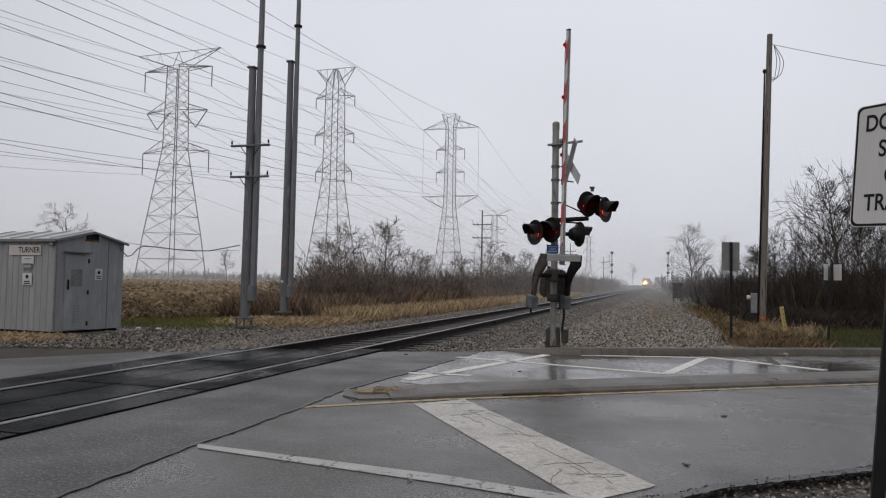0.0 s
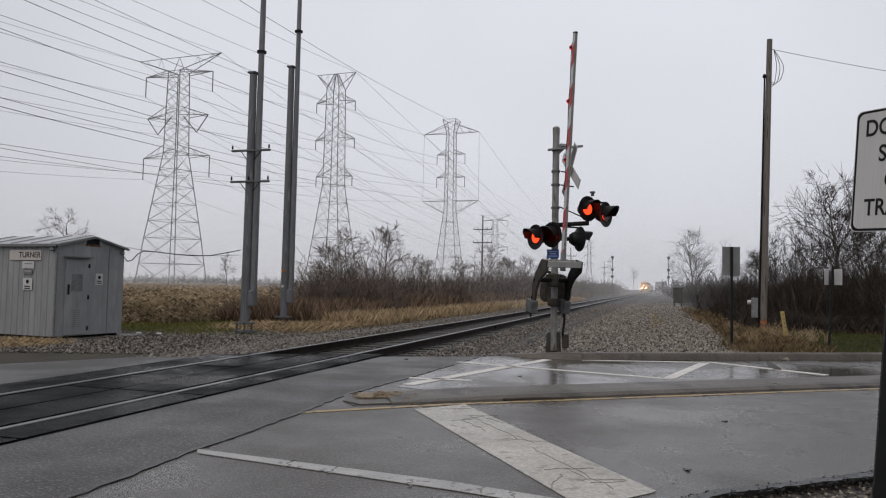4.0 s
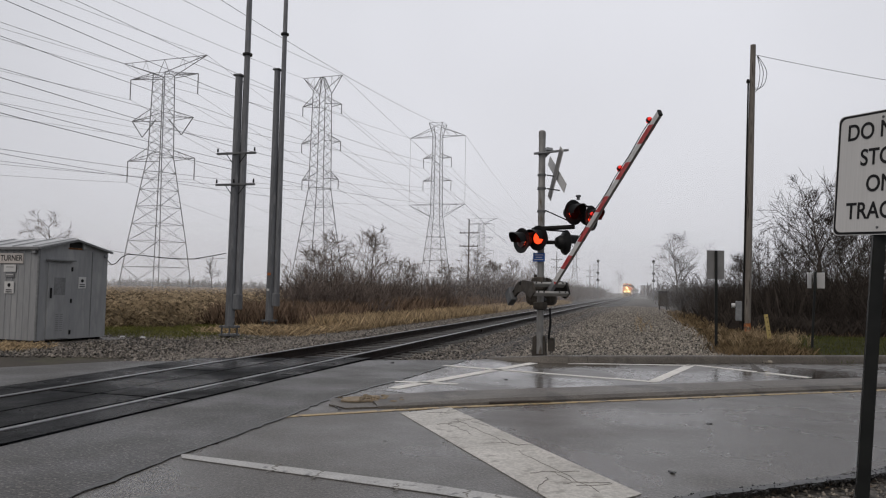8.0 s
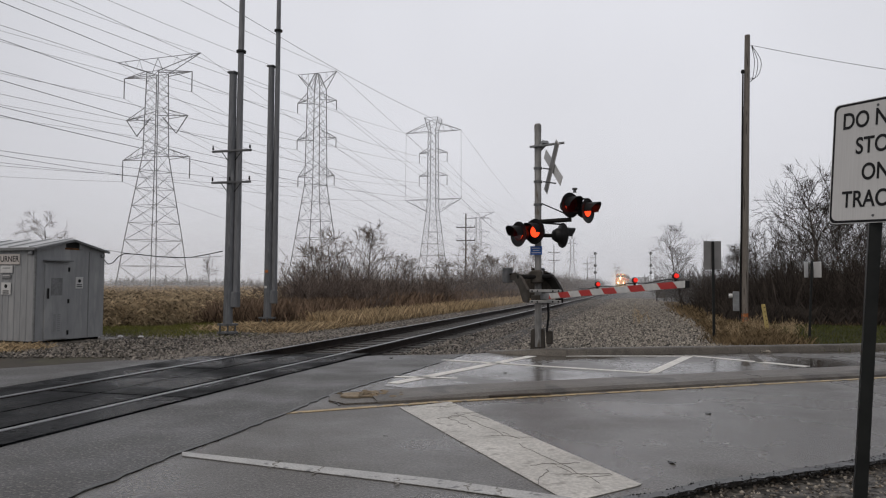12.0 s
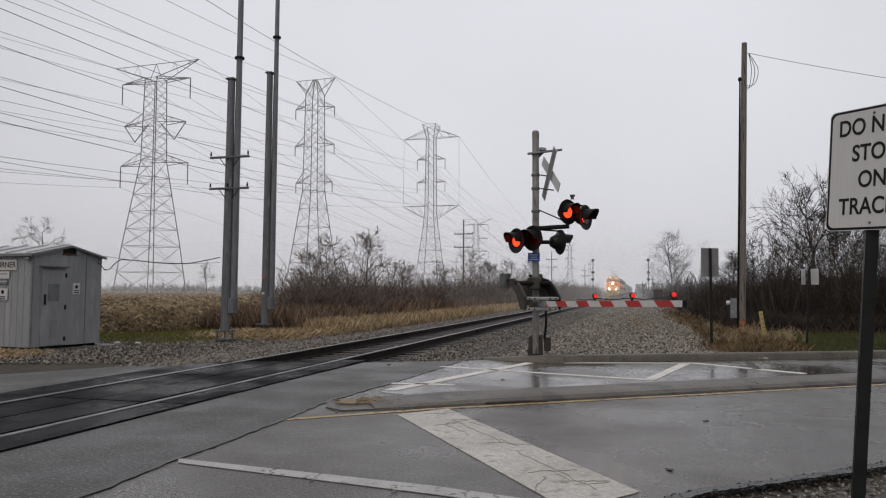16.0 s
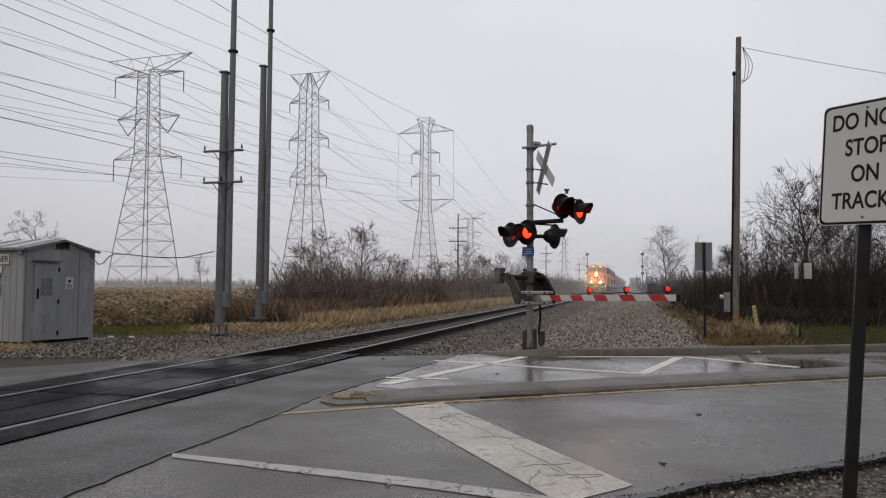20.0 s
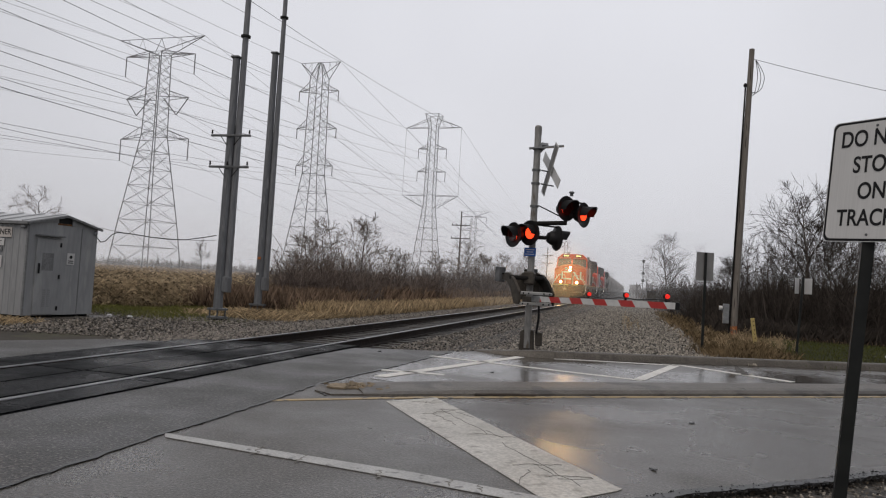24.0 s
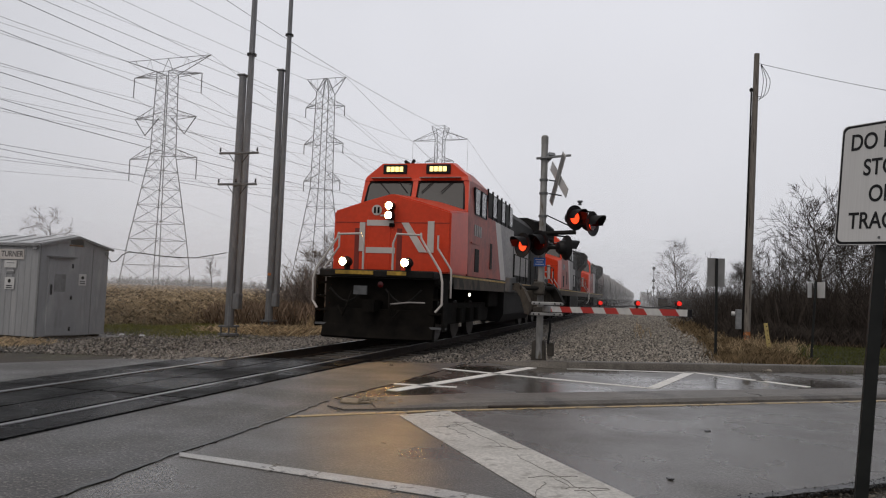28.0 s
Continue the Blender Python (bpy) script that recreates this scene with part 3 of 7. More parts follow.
for pts, w in (([(-3.0, 8.75), (-1.84, 12.80)], 0.15), ([(-3.2, 9.40), (-2.36, 9.50)], 0.10), ([(-3.15, 11.7), (0.19, 10.86)], 0.11), ([(0.14, 10.9), (0.82, 13.75)], 0.14), ([(0.82, 13.75), (2.46, 12.45)], 0.13),
               ([(-1.28, 13.0), (0.8, 13.62)], 0.10)):
    flat_ob = part("lane_marking", ribbon([pts[0], tuple(Vector(pts[0]).lerp(Vector(pts[1]), 0.5)), pts[1]], w * 1.12, Z + 0.003), LANE_WHITE)
    tagged(flat_ob, "worn white diagonal line on the wet far lane", "road marking", group="far lane markings", kind="structure")
random.seed(5)
joint = [p for a, q in zip(seam, seam[1:]) for p in crooked(a, q, max(2, round((Vector(q) - Vector(a)).length / 0.13)), 0.016)[:-1]]
tagged(part("pavement_joint", ribbon(joint, 0.03, -0.0115, 0.6), TAR), "crooked black tar joint in the pavement", "joint", kind="structure")
for a, b, w in (((-3.36, 7.66), (-2.97, 7.02), 0.025), ((-1.72, 6.92), (-1.1, 6.02), 0.0035), ((-1.75, 6.7), (-1.42, 6.25), 0.0035), ((-1.75, 6.7), (-1.6, 6.95), 0.0035), ((-0.95, 5.75), (-0.25, 4.75), 0.0035), ((-1.05, 4.53), (-1.02, 4.37), 0.006),
                ((-0.86, 4.48), (-0.8, 4.34), 0.006), ((1.3, 10.62), (1.5, 10.38), 0.02), ((-0.75, 5.1), (-0.42, 5.25), 0.0035), ((-1.2, 6.0), (-0.85, 6.0), 0.0035), ((-2.45, 4.75), (-2.4, 4.5), 0.008), ((-0.5, 4.9), (-0.2, 5.0), 0.006),
                ((-0.62, 5.0), (-0.62, 4.62), 0.006), ((-2.1, 4.67), (-2.06, 4.43), 0.008), ((-1.5, 4.52), (-1.47, 4.34), 0.008)):
    crack = part("crack", ribbon(crooked(a, b, 9, 0.025), w, -0.0108 if a[1] < 9 else 0.0485, 0.6), TAR if w > 0.01 else CRACK)
    tagged(crack, "fine dark crack in the pavement", "crack", group="pavement cracks", kind="structure")
bar_rng = random.Random(21)
for k in range(9):
    s = bar_rng.uniform(0.02, 0.98)
    at = Vector((-2.15, 7.36)).lerp(Vector((-0.22, 4.62)), s) + Vector((0.816, 0.577)) * bar_rng.uniform(-0.20, 0.20)
    turn_ = bar_rng.choice((-0.95, 0.62)) + bar_rng.gauss(0, 0.25)
    way = Vector((math.cos(turn_), math.sin(turn_)))
    end = at + way * bar_rng.uniform(0.08, 0.34)
    crack = part("crack", ribbon(crooked(tuple(at), tuple(end), 6, 0.012), 0.0025, -0.0109, 0.6), CRACK)
    tagged(crack, "hairline crack in the worn stop bar", "crack", group="pavement cracks", kind="structure")
tagged(part("road_edge_tar", ribbon([p for a, b in zip(NEAR_EDGE[:-1], NEAR_EDGE[1:-1]) for p in crooked((a[0] + 0.02, a[1] - 0.02), (b[0] + 0.02, b[1] - 0.02), max(2, round((Vector(b) - Vector(a)).length / 0.05)), 0.007)[:-1]], 0.08, -0.013, 0.25), TAR), "ragged black broken asphalt edge", "road edge", kind="structure")
tagged(part("near_verge", prism([(x - 0.03, y + 0.04) for x, y in NEAR_EDGE] + [road_pt(46, -8), road_pt(-1.5, -8)], -0.3, -0.075), GRAVEL_BED), "muddy gravel verge beside the road", "verge", kind="structure")

# ---- railway track ----
track = thing("railway_track", "single railway track with wet steel rails on ballast", "railway track", kind="structure")
prof = [(-0.07, -0.172), (0.07, -0.172), (0.07, -0.158), (0.012, -0.14), (0.012, -0.045), (0.034, -0.035), (0.034, -0.008), (-0.034, -0.008), (-0.034, -0.035), (-0.012, -0.045), (-0.012, -0.14), (-0.07, -0.158)]
for x in (RAIL_X, RAIL_X - GAUGE):
    r = part("rail", loft([[(x + a, y, b) for a, b in prof] for y in (-40, 0, 60, 250, 800)]), RAIL_RUST, track)
    part("rail_head", loft([[(x - 0.035, y, -0.0075), (x + 0.035, y, -0.0075), (x + 0.030, y, 0.0), (x - 0.030, y, 0.0)] for y in (-40, 0, 60, 250, 800)]), RAIL_TOP, r, "polished running surface")
tie = part("tie", cbox(2.6, 0.22, 0.16, 0.015, (0, 0, -0.25)), TIE, track, m=pose(TRACK, 12.6, 0))
for k in range(1, 280):
    same("tie", tie, track, pose(TRACK + random.uniform(-0.03, 0.03), 12.6 + 0.52 * k, random.uniform(-0.008, 0.004), 0, 0, random.uniform(-1, 1)))
part("joint_bar", cbox(0.03, 0.9, 0.07, 0.0035), RAIL_RUST, track, m=pose(RAIL_X + 0.03, 24.0, -0.085))
part("joint_bar", cbox(0.03, 0.9, 0.07, 0.0035), RAIL_RUST, track, m=pose(RAIL_X - GAUGE - 0.03, 17.6, -0.085))

crossing = thing("crossing_surface", "wet black rubber crossing panels between the rails", "level crossing", kind="structure")


def end_y(x):
    return 11.31 + (x + 6.63) * 0.56


for x0, x1 in ((-7.28, -6.69), (-6.54, -5.89), (-5.87, -5.235), (-5.07, -4.67)):
    y = -5.2
    while y < end_y(x0) - 0.3:
        y1 = min(y + 2.44, end_y(x0))
        last = y1 >= end_y(x0) - 0.01
        ya, yb = (end_y(x0), end_y(x1)) if last else (y1 - 0.014, y1 - 0.014)
        part("panel", prism([(x0, y), (x1, y), (x1, yb), (x0, ya)], -0.16, -0.006 + random.uniform(-0.003, 0.003), 0.012), PANEL, crossing)
        y = y1
part("flangeway_filler", prism([(-7.28, -5), (-4.67, -5), (-4.67, 12.3), (-7.28, 10.9)], -0.3, -0.075), BLACK, crossing)

# ---- crossing signal and gate ----
MAST = Vector((-1.93, 14.6, 0.0))
signal = thing("crossing_signal", "grey steel level-crossing signal mast with flashing lamps", "crossing signal", pose(MAST.x, MAST.y, 0, 0, 0, 0))
part("mast", lathe([(0.0, 0.0), (0.068, 0.0), (0.068, 4.28), (0.072, 4.28), (0.072, 4.42), (0.05, 4.45), (0.0, 4.45)], 16), DIRTY_ZINC, signal, m=pose(-0.05, 0, 0))
base = part("base", loft([[(-0.16, -0.03, -0.1), (0.11, -0.03, -0.1), (0.11, 0.20, -0.1), (-0.16, 0.20, -0.1)], [(-0.15, -0.03, 0.32), (0.10, -0.03, 0.32), (0.10, 0.18, 0.32), (-0.15, 0.18, 0.32)], [(-0.09, -0.02, 0.36), (0.09, -0.02, 0.36), (0.09, 0.15, 0.36), (-0.09, 0.15, 0.36)]]), CASE_BROWN, signal, "grimy cast base", m=pose(-0.04, 0, 0))
part("junction_box", cbox(0.13, 0.16, 0.27, 0.02, (0.175, 0.02, 0.19)), CASE_BROWN, signal)
part("conduit", tube([(0.13, -0.08, 0.3), (0.17, -0.12, 0.6), (0.16, -0.14, 0.9)], 0.025), BLACK, signal, "black cable conduit")
# horizontal bracket near the top and the crossbuck
part("top_bracket", bar(bar(bmesh.new(), (-0.20, -0.10, 3.97), (0.48, -0.02, 4.04), 0.10, 0.03), (-0.06, 0.1, 3.95), (0.12, -0.1, 4.06), 0.14, 0.06), GALV, signal)
for z in (3.98, 3.55, 3.28, 2.82, 2.48):
    part("clamp", lathe([(0.069, -0.02), (0.088, -0.02), (0.088, 0.02), (0.069, 0.02)], 14), GALV_DARK, signal, m=pose(-0.05, 0, z))
for z in (3.55, 3.28):
    part("sign_bracket", rods([((0.05, 0, z), (0.30, 0.10, z - 0.03))], 0.014), GALV_DARK, signal)
buck = part("crossbuck", bmesh.new(), SIGN_BACK, signal, m=pose(0.235, 0.02, 3.57, 0, 0, -62))
for lean, y in ((36, -0.016), (-52, 0.016)):
    b = part("board", cbox(0.21, 0.012, 1.13, 0.004), SIGN_WHITE, buck, "white board with a dull back", m=pose(0, y, 0, 0, lean, 0))
    part("board_back", cbox(0.15, 0.004, 1.06), SIGN_BACK, b, m=pose(0, -0.012 if y < 0 else 0.012, 0))
# gate mechanism
bm = loft([[(-0.30, y, 0.95), (0.20, y, 0.95), (0.24, y, 1.05), (0.24, y, 1.36), (0.10, y, 1.50), (-0.20, y, 1.52), (-0.34, y, 1.34), (-0.36, y, 1.05)] for y in (0.08, 0.42)])
bmesh.ops.bevel(bm, geom=list(bm.edges), offset=0.025, segments=2, affect="EDGES")
case_ob = part("mechanism_case", bm, CASE_BROWN, signal, "grimy dark gate mechanism case")
for x in (-0.24, 0.12):
    part("case_rib", cbox(0.04, 0.02, 0.44, 0.006, (x, 0.075, 1.22)), CASE_BROWN, case_ob)
part("case_latch", cbox(0.06, 0.03, 0.06, 0.01, (0.16, 0.07, 1.36)), GALV_DARK, case_ob)
part("case_cap", cbox(0.16, 0.16, 0.05, 0.02, (-0.14, 0.22, 1.54)), CASE_BROWN, case_ob)
part("mast_collar", lathe([(0.068, 0.86), (0.13, 0.88), (0.14, 0.92), (0.14, 1.0), (0.11, 1.02), (0.068, 1.02)], 16), CASE_BROWN, signal, m=pose(-0.05, 0, 0))
part("pivot_bracket", cbox(0.22, 0.34, 0.26, 0.03, (-0.04, -0.20, 1.38)), CASE_BROWN, signal, "black bracket that carries the gate shaft")


def lamp_unit(parent, at, yaw, tilt=0):
    """A round black background with a hooded red lens; it looks along its local -Y."""
    lamp = part("lamp", lathe([(0.0, -0.05), (0.15, -0.05), (0.2, -0.02), (0.245, -0.004), (0.25, 0.006), (0.24, 0.008), (0.15, -0.012), (0.0, -0.012)], 28, "Y"), BLACK, parent, "black round signal lamp", m=Matrix.Translation(at) @ pose(0, 0, 0, tilt, 0, yaw))
    part("housing", lathe([(0.0, -0.20), (0.10, -0.19), (0.14, -0.12), (0.15, -0.04)], 20, "Y"), BLACK, lamp)
    hood = bmesh.new()
    n = 18
    rings = []
    for y, r in ((0.0, 0.166), (-0.27, 0.158)):
        row = []
        for k in range(n + 1):
            a = radians(-10 + 200 * k / n)
            row.append((r * math.cos(a), y if y == 0 else y * (0.55 + 0.45 * max(0, math.sin(a))), r * math.sin(a)))
        rings.append(row)
    outer = [[hood.verts.new(p) for p in row] for row in rings]
    inner = [[hood.verts.new((p[0] * 0.955, p[1], p[2] * 0.955)) for p in row] for row in rings]
    for k in range(n):
        hood.faces.new((outer[0][k], outer[0][k + 1], outer[1][k + 1], outer[1][k]))
        hood.faces.new((inner[0][k + 1], inner[0][k], inner[1][k], inner[1][k + 1]))
        hood.faces.new((outer[1][k], outer[1][k + 1], inner[1][k + 1], inner[1][k]))
    part("hood", hood, BLACK, lamp)
    part("lens", lathe([(0.0, 0.008), (0.05, 0.007), (0.09, 0.004), (0.115, 0.0), (0.116, -0.008)], 24, "Y"), RED_GLOW, lamp, "glowing red lens")
    # added disc that hides the always-lit lens between flashes
    shutter = part("shutter", lathe([(0.0, 0.004), (0.13, 0.002), (0.13, -0.003), (0.0, -0.002)], 22, "Y"), RED_LENS, lamp, "added dark red shutter passing for an unlit lens")
    for v in shutter.data.vertices:
        v.co.z -= 0.120
    return lamp, shutter


SHUTTERS = {"a": [], "b": [], "idle": []}
part("lamp_arm", rods([((-0.12, -0.05, 2.47), (0.62, -0.12, 2.50))], 0.045, 10), LOCO_BLACK, signal, "black lamp cross arm")
part("arm_stay", rods([((0.03, -0.02, 2.84), (0.50, -0.10, 2.62))], 0.013), BLACK, signal)
part("lamp_arm", rods([((-0.05, -0.06, 2.20), (0.42, 0.02, 2.20))], 0.04, 10), LOCO_BLACK, signal)
part("arm_rail", rods([((-0.22, -0.15, 2.46), (0.42, 0.0, 2.42))], 0.016), BLACK, signal)
for at, yaw, phase in (((-0.40, -0.25, 2.22), -42, "a"), ((-0.08, -0.22, 2.27), -33, "b"), ((0.43, 0.0, 2.20), 124, "idle"), ((0.60, -0.14, 2.78), 50, "a"), ((0.93, 0.0, 2.68), 64, "b")):
    lamp, sh = lamp_unit(signal, at, yaw)
    SHUTTERS[phase].append(sh)
part("lamp_arm", rods([((0.55, -0.06, 2.62), (0.95, 0.04, 2.70))], 0.035, 10), LOCO_BLACK, signal)
part("lamp_arm", rods([((0.62, -0.08, 2.95), (0.95, 0.06, 2.90))], 0.02, 8), LOCO_BLACK, signal)
part("finial", lathe([(0.0, 0), (0.035, 0), (0.03, 0.05), (0.055, 0.06), (0.05, 0.09), (0.0, 0.09)], 12), GALV_DARK, signal, m=pose(0.68, -0.04, 3.04))
plate = part("id_plate", cbox(0.24, 0.012, 0.17, 0.003), BLUE, signal, "blue notice plate with faint white lines", m=pose(-0.07, -0.12, 1.90, 0, 0, -8))
for k, w in enumerate((0.17, 0.13, 0.18)):
    part("text_bar", cbox(w, 0.003, 0.012), WHITE, plate, m=pose(0, -0.008, 0.045 - 0.045 * k))

# the moving gate: arm, side brackets and counterweights turn together about the pivot
gate = thing("gate_arm", "red and white striped crossing gate arm with small red lamps", "gate arm")
GATE_AT = Vector((-1.965, 14.282, 1.380))
A0, A1 = Vector((0.50, 0, -0.357)), Vector((4.67, 0, 0.0))


def arm_pt(s):
    return A0.lerp(A1, s)


TILT = math.degrees(math.atan2(A1.z - A0.z, A1.x - A0.x))
STRIPE, TIP = 0.384, 0.22
total = (A1 - A0).length
ALONG = Matrix.Translation(A0) @ Matrix.Rotation(radians(-TILT), 4, "Y")


def arm_half(x):
    """Half the height of the tapering arm at x along it."""
    return 0.052 - 0.007 * x / total


bm = loft([[(x, -0.022, -arm_half(x) + 0.003), (x, 0.022, -arm_half(x) + 0.003), (x, 0.022, arm_half(x) - 0.003), (x, -0.022, arm_half(x) - 0.003)] for x in (0.0, total)])
part("arm_core", bm, DIRTY_ZINC, gate, "grey aluminium box of the arm", m=ALONG)
x, k = 0.0, 0
while x < total - 0.02:
    x1 = min(x + STRIPE, total) if x else total - 10 * STRIPE - TIP
    x1 = total - TIP if abs(x1 - (total - TIP)) < 0.02 else x1
    lean = 0.05
    outline = [(x + (lean if x else 0), -arm_half(x)), (x1 + (lean if x1 < total else 0), -arm_half(x1)), (x1 - (lean if x1 < total else 0), arm_half(x1)), (x - (lean if x else 0), arm_half(x))]
    for side in (-1, 1):
        bm = prism(outline, -0.002, 0.002)
        bmesh.ops.rotate(bm, verts=bm.verts, matrix=Matrix.Rotation(radians(90), 3, "X"))
        part("stripe", bm, RED if k % 2 == 0 else WHITE, gate, "red reflective stripe" if k % 2 == 0 else "white reflective stripe", m=ALONG @ Matrix.Translation((0, side * 0.0245, 0)))
    x, k = x1, k + 1
part("end_cap", cbox(0.03, 0.056, 0.10, 0.0035), BLACK, gate, m=Matrix.Translation(A1 + Vector((0.01, 0, 0))))
part("arm_cable", tube([tuple(arm_pt(s) + Vector((0, -0.02, 0.075 + 0.012 * math.sin(s * 30)))) for s in [0.3 + 0.06 * i for i in range(12)]], 0.008), BLACK, gate)
for s in (0.437, 0.70, 0.94):
    c = arm_pt(s) + Vector((0, 0, 0.128))
    l = part("gate_lamp", lathe([(0.0, -0.042), (0.028, -0.042), (0.034, 0.0), (0.028, 0.042), (0.0, 0.042)], 14, "X"), SMALL_GLOW, gate, "small round red gate lamp", m=Matrix.Translation(c))
    part("lamp_cap", lathe([(0.035, -0.018), (0.044, -0.018), (0.044, 0.018), (0.035, 0.018)], 14, "X"), BLACK, l)
    part("lamp_stem", rods([((0, 0, -0.10), (0, 0, -0.04))], 0.02), BLACK, l)
for z in (-0.262, -0.462):
    yoke = part("yoke_bar", cbox(0.12, 0.70, 0.05, 0.008), PALE_STEEL, gate, "pale steel channel of the gate yoke", m=pose(0.38, -0.02, z))
    for y in (-0.28, -0.17, 0.15, 0.27):
        part("bolt_hole", lathe([(0, 0), (0.018, 0), (0.018, 0.004), (0, 0.004)], 8, "X"), DARK, yoke, m=pose(0.061, y, 0.0))
part("main_shaft", rods([((0, -0.40, 0), (0, 0.36, 0))], 0.045, 10), LOCO_BLACK, gate, "black gate shaft")
for y in (-0.37, 0.33):
    bm = prism([(0.44, -0.24), (0.44, -0.48), (0.24, -0.48), (0.02, -0.20), (-0.18, -0.09), (-0.52, -0.05), (-0.52, 0.05), (-0.10, 0.08), (0.14, -0.02)], -0.025, 0.025)
    bmesh.ops.rotate(bm, verts=bm.verts, matrix=Matrix.Rotation(radians(90), 3, "X"))
    part("weight_arm", bm, CASE_BROWN if y < 0 else LOCO_BLACK, gate, "dark steel counterweight arm", m=pose(0.0, y, 0.0))
    cw = part("counterweight", cbox(0.25, 0.13, 0.30, 0.015), GALV_DARK, gate, "dull grey counterweight block", m=pose(-0.52, y - 0.02, 0.02))
    part("weight_rod", rods([((-0.22, 0, 0.02), (0.2, 0, 0.02))], 0.02), LOCO_BLACK, cw)
part("arm_socket", cbox(0.36, 0.07, 0.12, 0.01), GALV, gate, "grey arm socket", m=pose(0.42, 0, -0.362, 0, -4.9, 0))

# ---- equipment shed ----
SH = pose(-14.36, 14.81, -0.28, 0, 0, -5.7)   # near corner; +Y along the door wall, -X along the long wall
shed = thing("equipment_shed", "grey steel railway equipment shed with a closed door", "shed", SH)
W, LEN, H, RISE = 2.09, 3.1, 2.37, 0.22
part("wall_long", box(bmesh.new(), -LEN, -0.03, -0.03, 0.03, 0.06, H), SHED_GREY, shed)
part("wall_long", box(bmesh.new(), -LEN, -0.03, W - 0.03, W + 0.03, 0.06, H), SHED_GREY, shed)
for x in (-LEN + 0.03, 0.0):
    bm = loft([[(xx, -0.03, 0.06), (xx, W + 0.03, 0.06), (xx, W + 0.03, H), (xx, W / 2, H + RISE), (xx, -0.03, H)] for xx in (x - 0.03, x + 0.03)])
    part("wall_gable", bm, SHED_GREY, shed)
for sgn in (0, 1):
    ye, ym = (-0.10, W / 2) if sgn == 0 else (W + 0.10, W / 2)
    bm = loft([[(xx, ye, H - 0.05), (xx, ym, H + RISE), (xx, ym, H + RISE + 0.04), (xx, ye, H + 0.0)] for xx in (-LEN - 0.06, 0.10)])
    r = part("roof_sheet", bm, ROOF, shed, "pale wet metal roof sheet")
    for k in range(5):
        xx = -LEN + 0.2 + k * 0.7
        part("roof_seam", bar(bmesh.new(), (xx, ye, H + 0.012), (xx, ym, H + RISE + 0.052), 0.04, 0.03), ROOF, r)
    part("fascia", bar(bmesh.new(), (0.115, ye, H - 0.045), (0.115, ym, H + RISE + 0.0), 0.05, 0.07, up=(1, 0, 0)), SHED_DARK, shed)
part("fascia", cbox(LEN + 0.16, 0.03, 0.07, 0.005, (-LEN / 2 + 0.02, -0.115, H - 0.045)), SHED_DARK, shed)
door = part("door", cbox(0.05, 0.68, 1.90, 0.008, (0.045, 0.575, 1.03)), SHED_GREY, shed, "closed grey steel door")
part("door_stain", cbox(0.003, 0.34, 0.44, 0.0, (0.0725, 0.57, 1.40)), SHED_DARK, door, "scraped patch on the door")
part("drip_cap", bar(bmesh.new(), (0.10, 0.18, 2.055), (0.10, 0.98, 2.055), 0.14, 0.03), SHED_DARK, door)
part("door_handle", cbox(0.05, 0.035, 0.26, 0.01, (0.09, 0.31, 1.23)), BLACK, door)
for z in (0.23, 1.03, 1.84):
    part("hinge", cbox(0.03, 0.05, 0.11, 0.006, (0.075, 0.93, z)), BLACK, door)
vent = part("vent", cbox(0.012, 0.27, 0.50, 0.003, (0.070, 0.59, 0.49)), SHED_GREY, door, "louvred vent")
for k in range(9):
    for y in (0.525, 0.655):
        part("louvre", cbox(0.014, 0.09, 0.016, 0.0, (0.072, y, 0.29 + 0.05 * k)), SHED_DARK, vent)
part("gable_vent", cbox(0.03, 0.40, 0.15, 0.0, (0.025, 1.05, H + 0.105)), DARK, shed, "near-black plate standing for the shaded vent under the ridge")
part("vent_flap", cbox(0.05, 0.10, 0.15, 0.008, (0.05, 1.30, H + 0.07)), SHED_GREY, shed)
part("rust_streak", cbox(0.004, 0.46, 0.045, 0.0, (0.034, 1.05, H + 0.005)), RUST, shed, "rust below the vent")
part("lamp_bracket", cbox(0.08, 0.10, 0.10, 0.02, (0.06, W - 0.06, H - 0.14)), GALV, shed)
part("lamp_bracket", cbox(0.12, 0.08, 0.08, 0.02, (-0.08, -0.08, H - 0.14)), GALV, shed)
part("corner_trim", cbox(0.05, 0.05, H - 0.1, 0.006, (0.02, -0.02, H / 2)), SHED_DARK, shed)
part("skid", cbox(LEN - 0.1, 0.12, 0.12, 0.01, (-LEN / 2, 0.1, 0.0)), LOCO_BLACK, shed)
part("skid", cbox(LEN - 0.1, 0.12, 0.12, 0.01, (-LEN / 2, W - 0.1, 0.0)), LOCO_BLACK, shed)
for k in range(14):
    part("seam", loft([[(-0.24 - 0.205 * k - 0.024, -0.029, z), (-0.24 - 0.205 * k + 0.024, -0.029, z), (-0.24 - 0.205 * k + 0.010, -0.046, z), (-0.24 - 0.205 * k - 0.010, -0.046, z)] for z in (0.08, H - 0.03)]), SHED_GREY, shed)
part("seam", cbox(0.012, 0.02, H - 0.1, 0.0, (0.036, 1.6, H / 2)), SHED_DARK, shed)
name = part("name_plate", cbox(1.12, 0.012, 0.26, 0.004, (0, 0, 0)), LOCO_WHITE, shed, "white name plate lettered TURNER", m=pose(-1.03, -0.054, 2.08))
words("TURNER", 0.20, BLACK, name, pose(0.155, -0.0075, 0, 90, 0, 0))
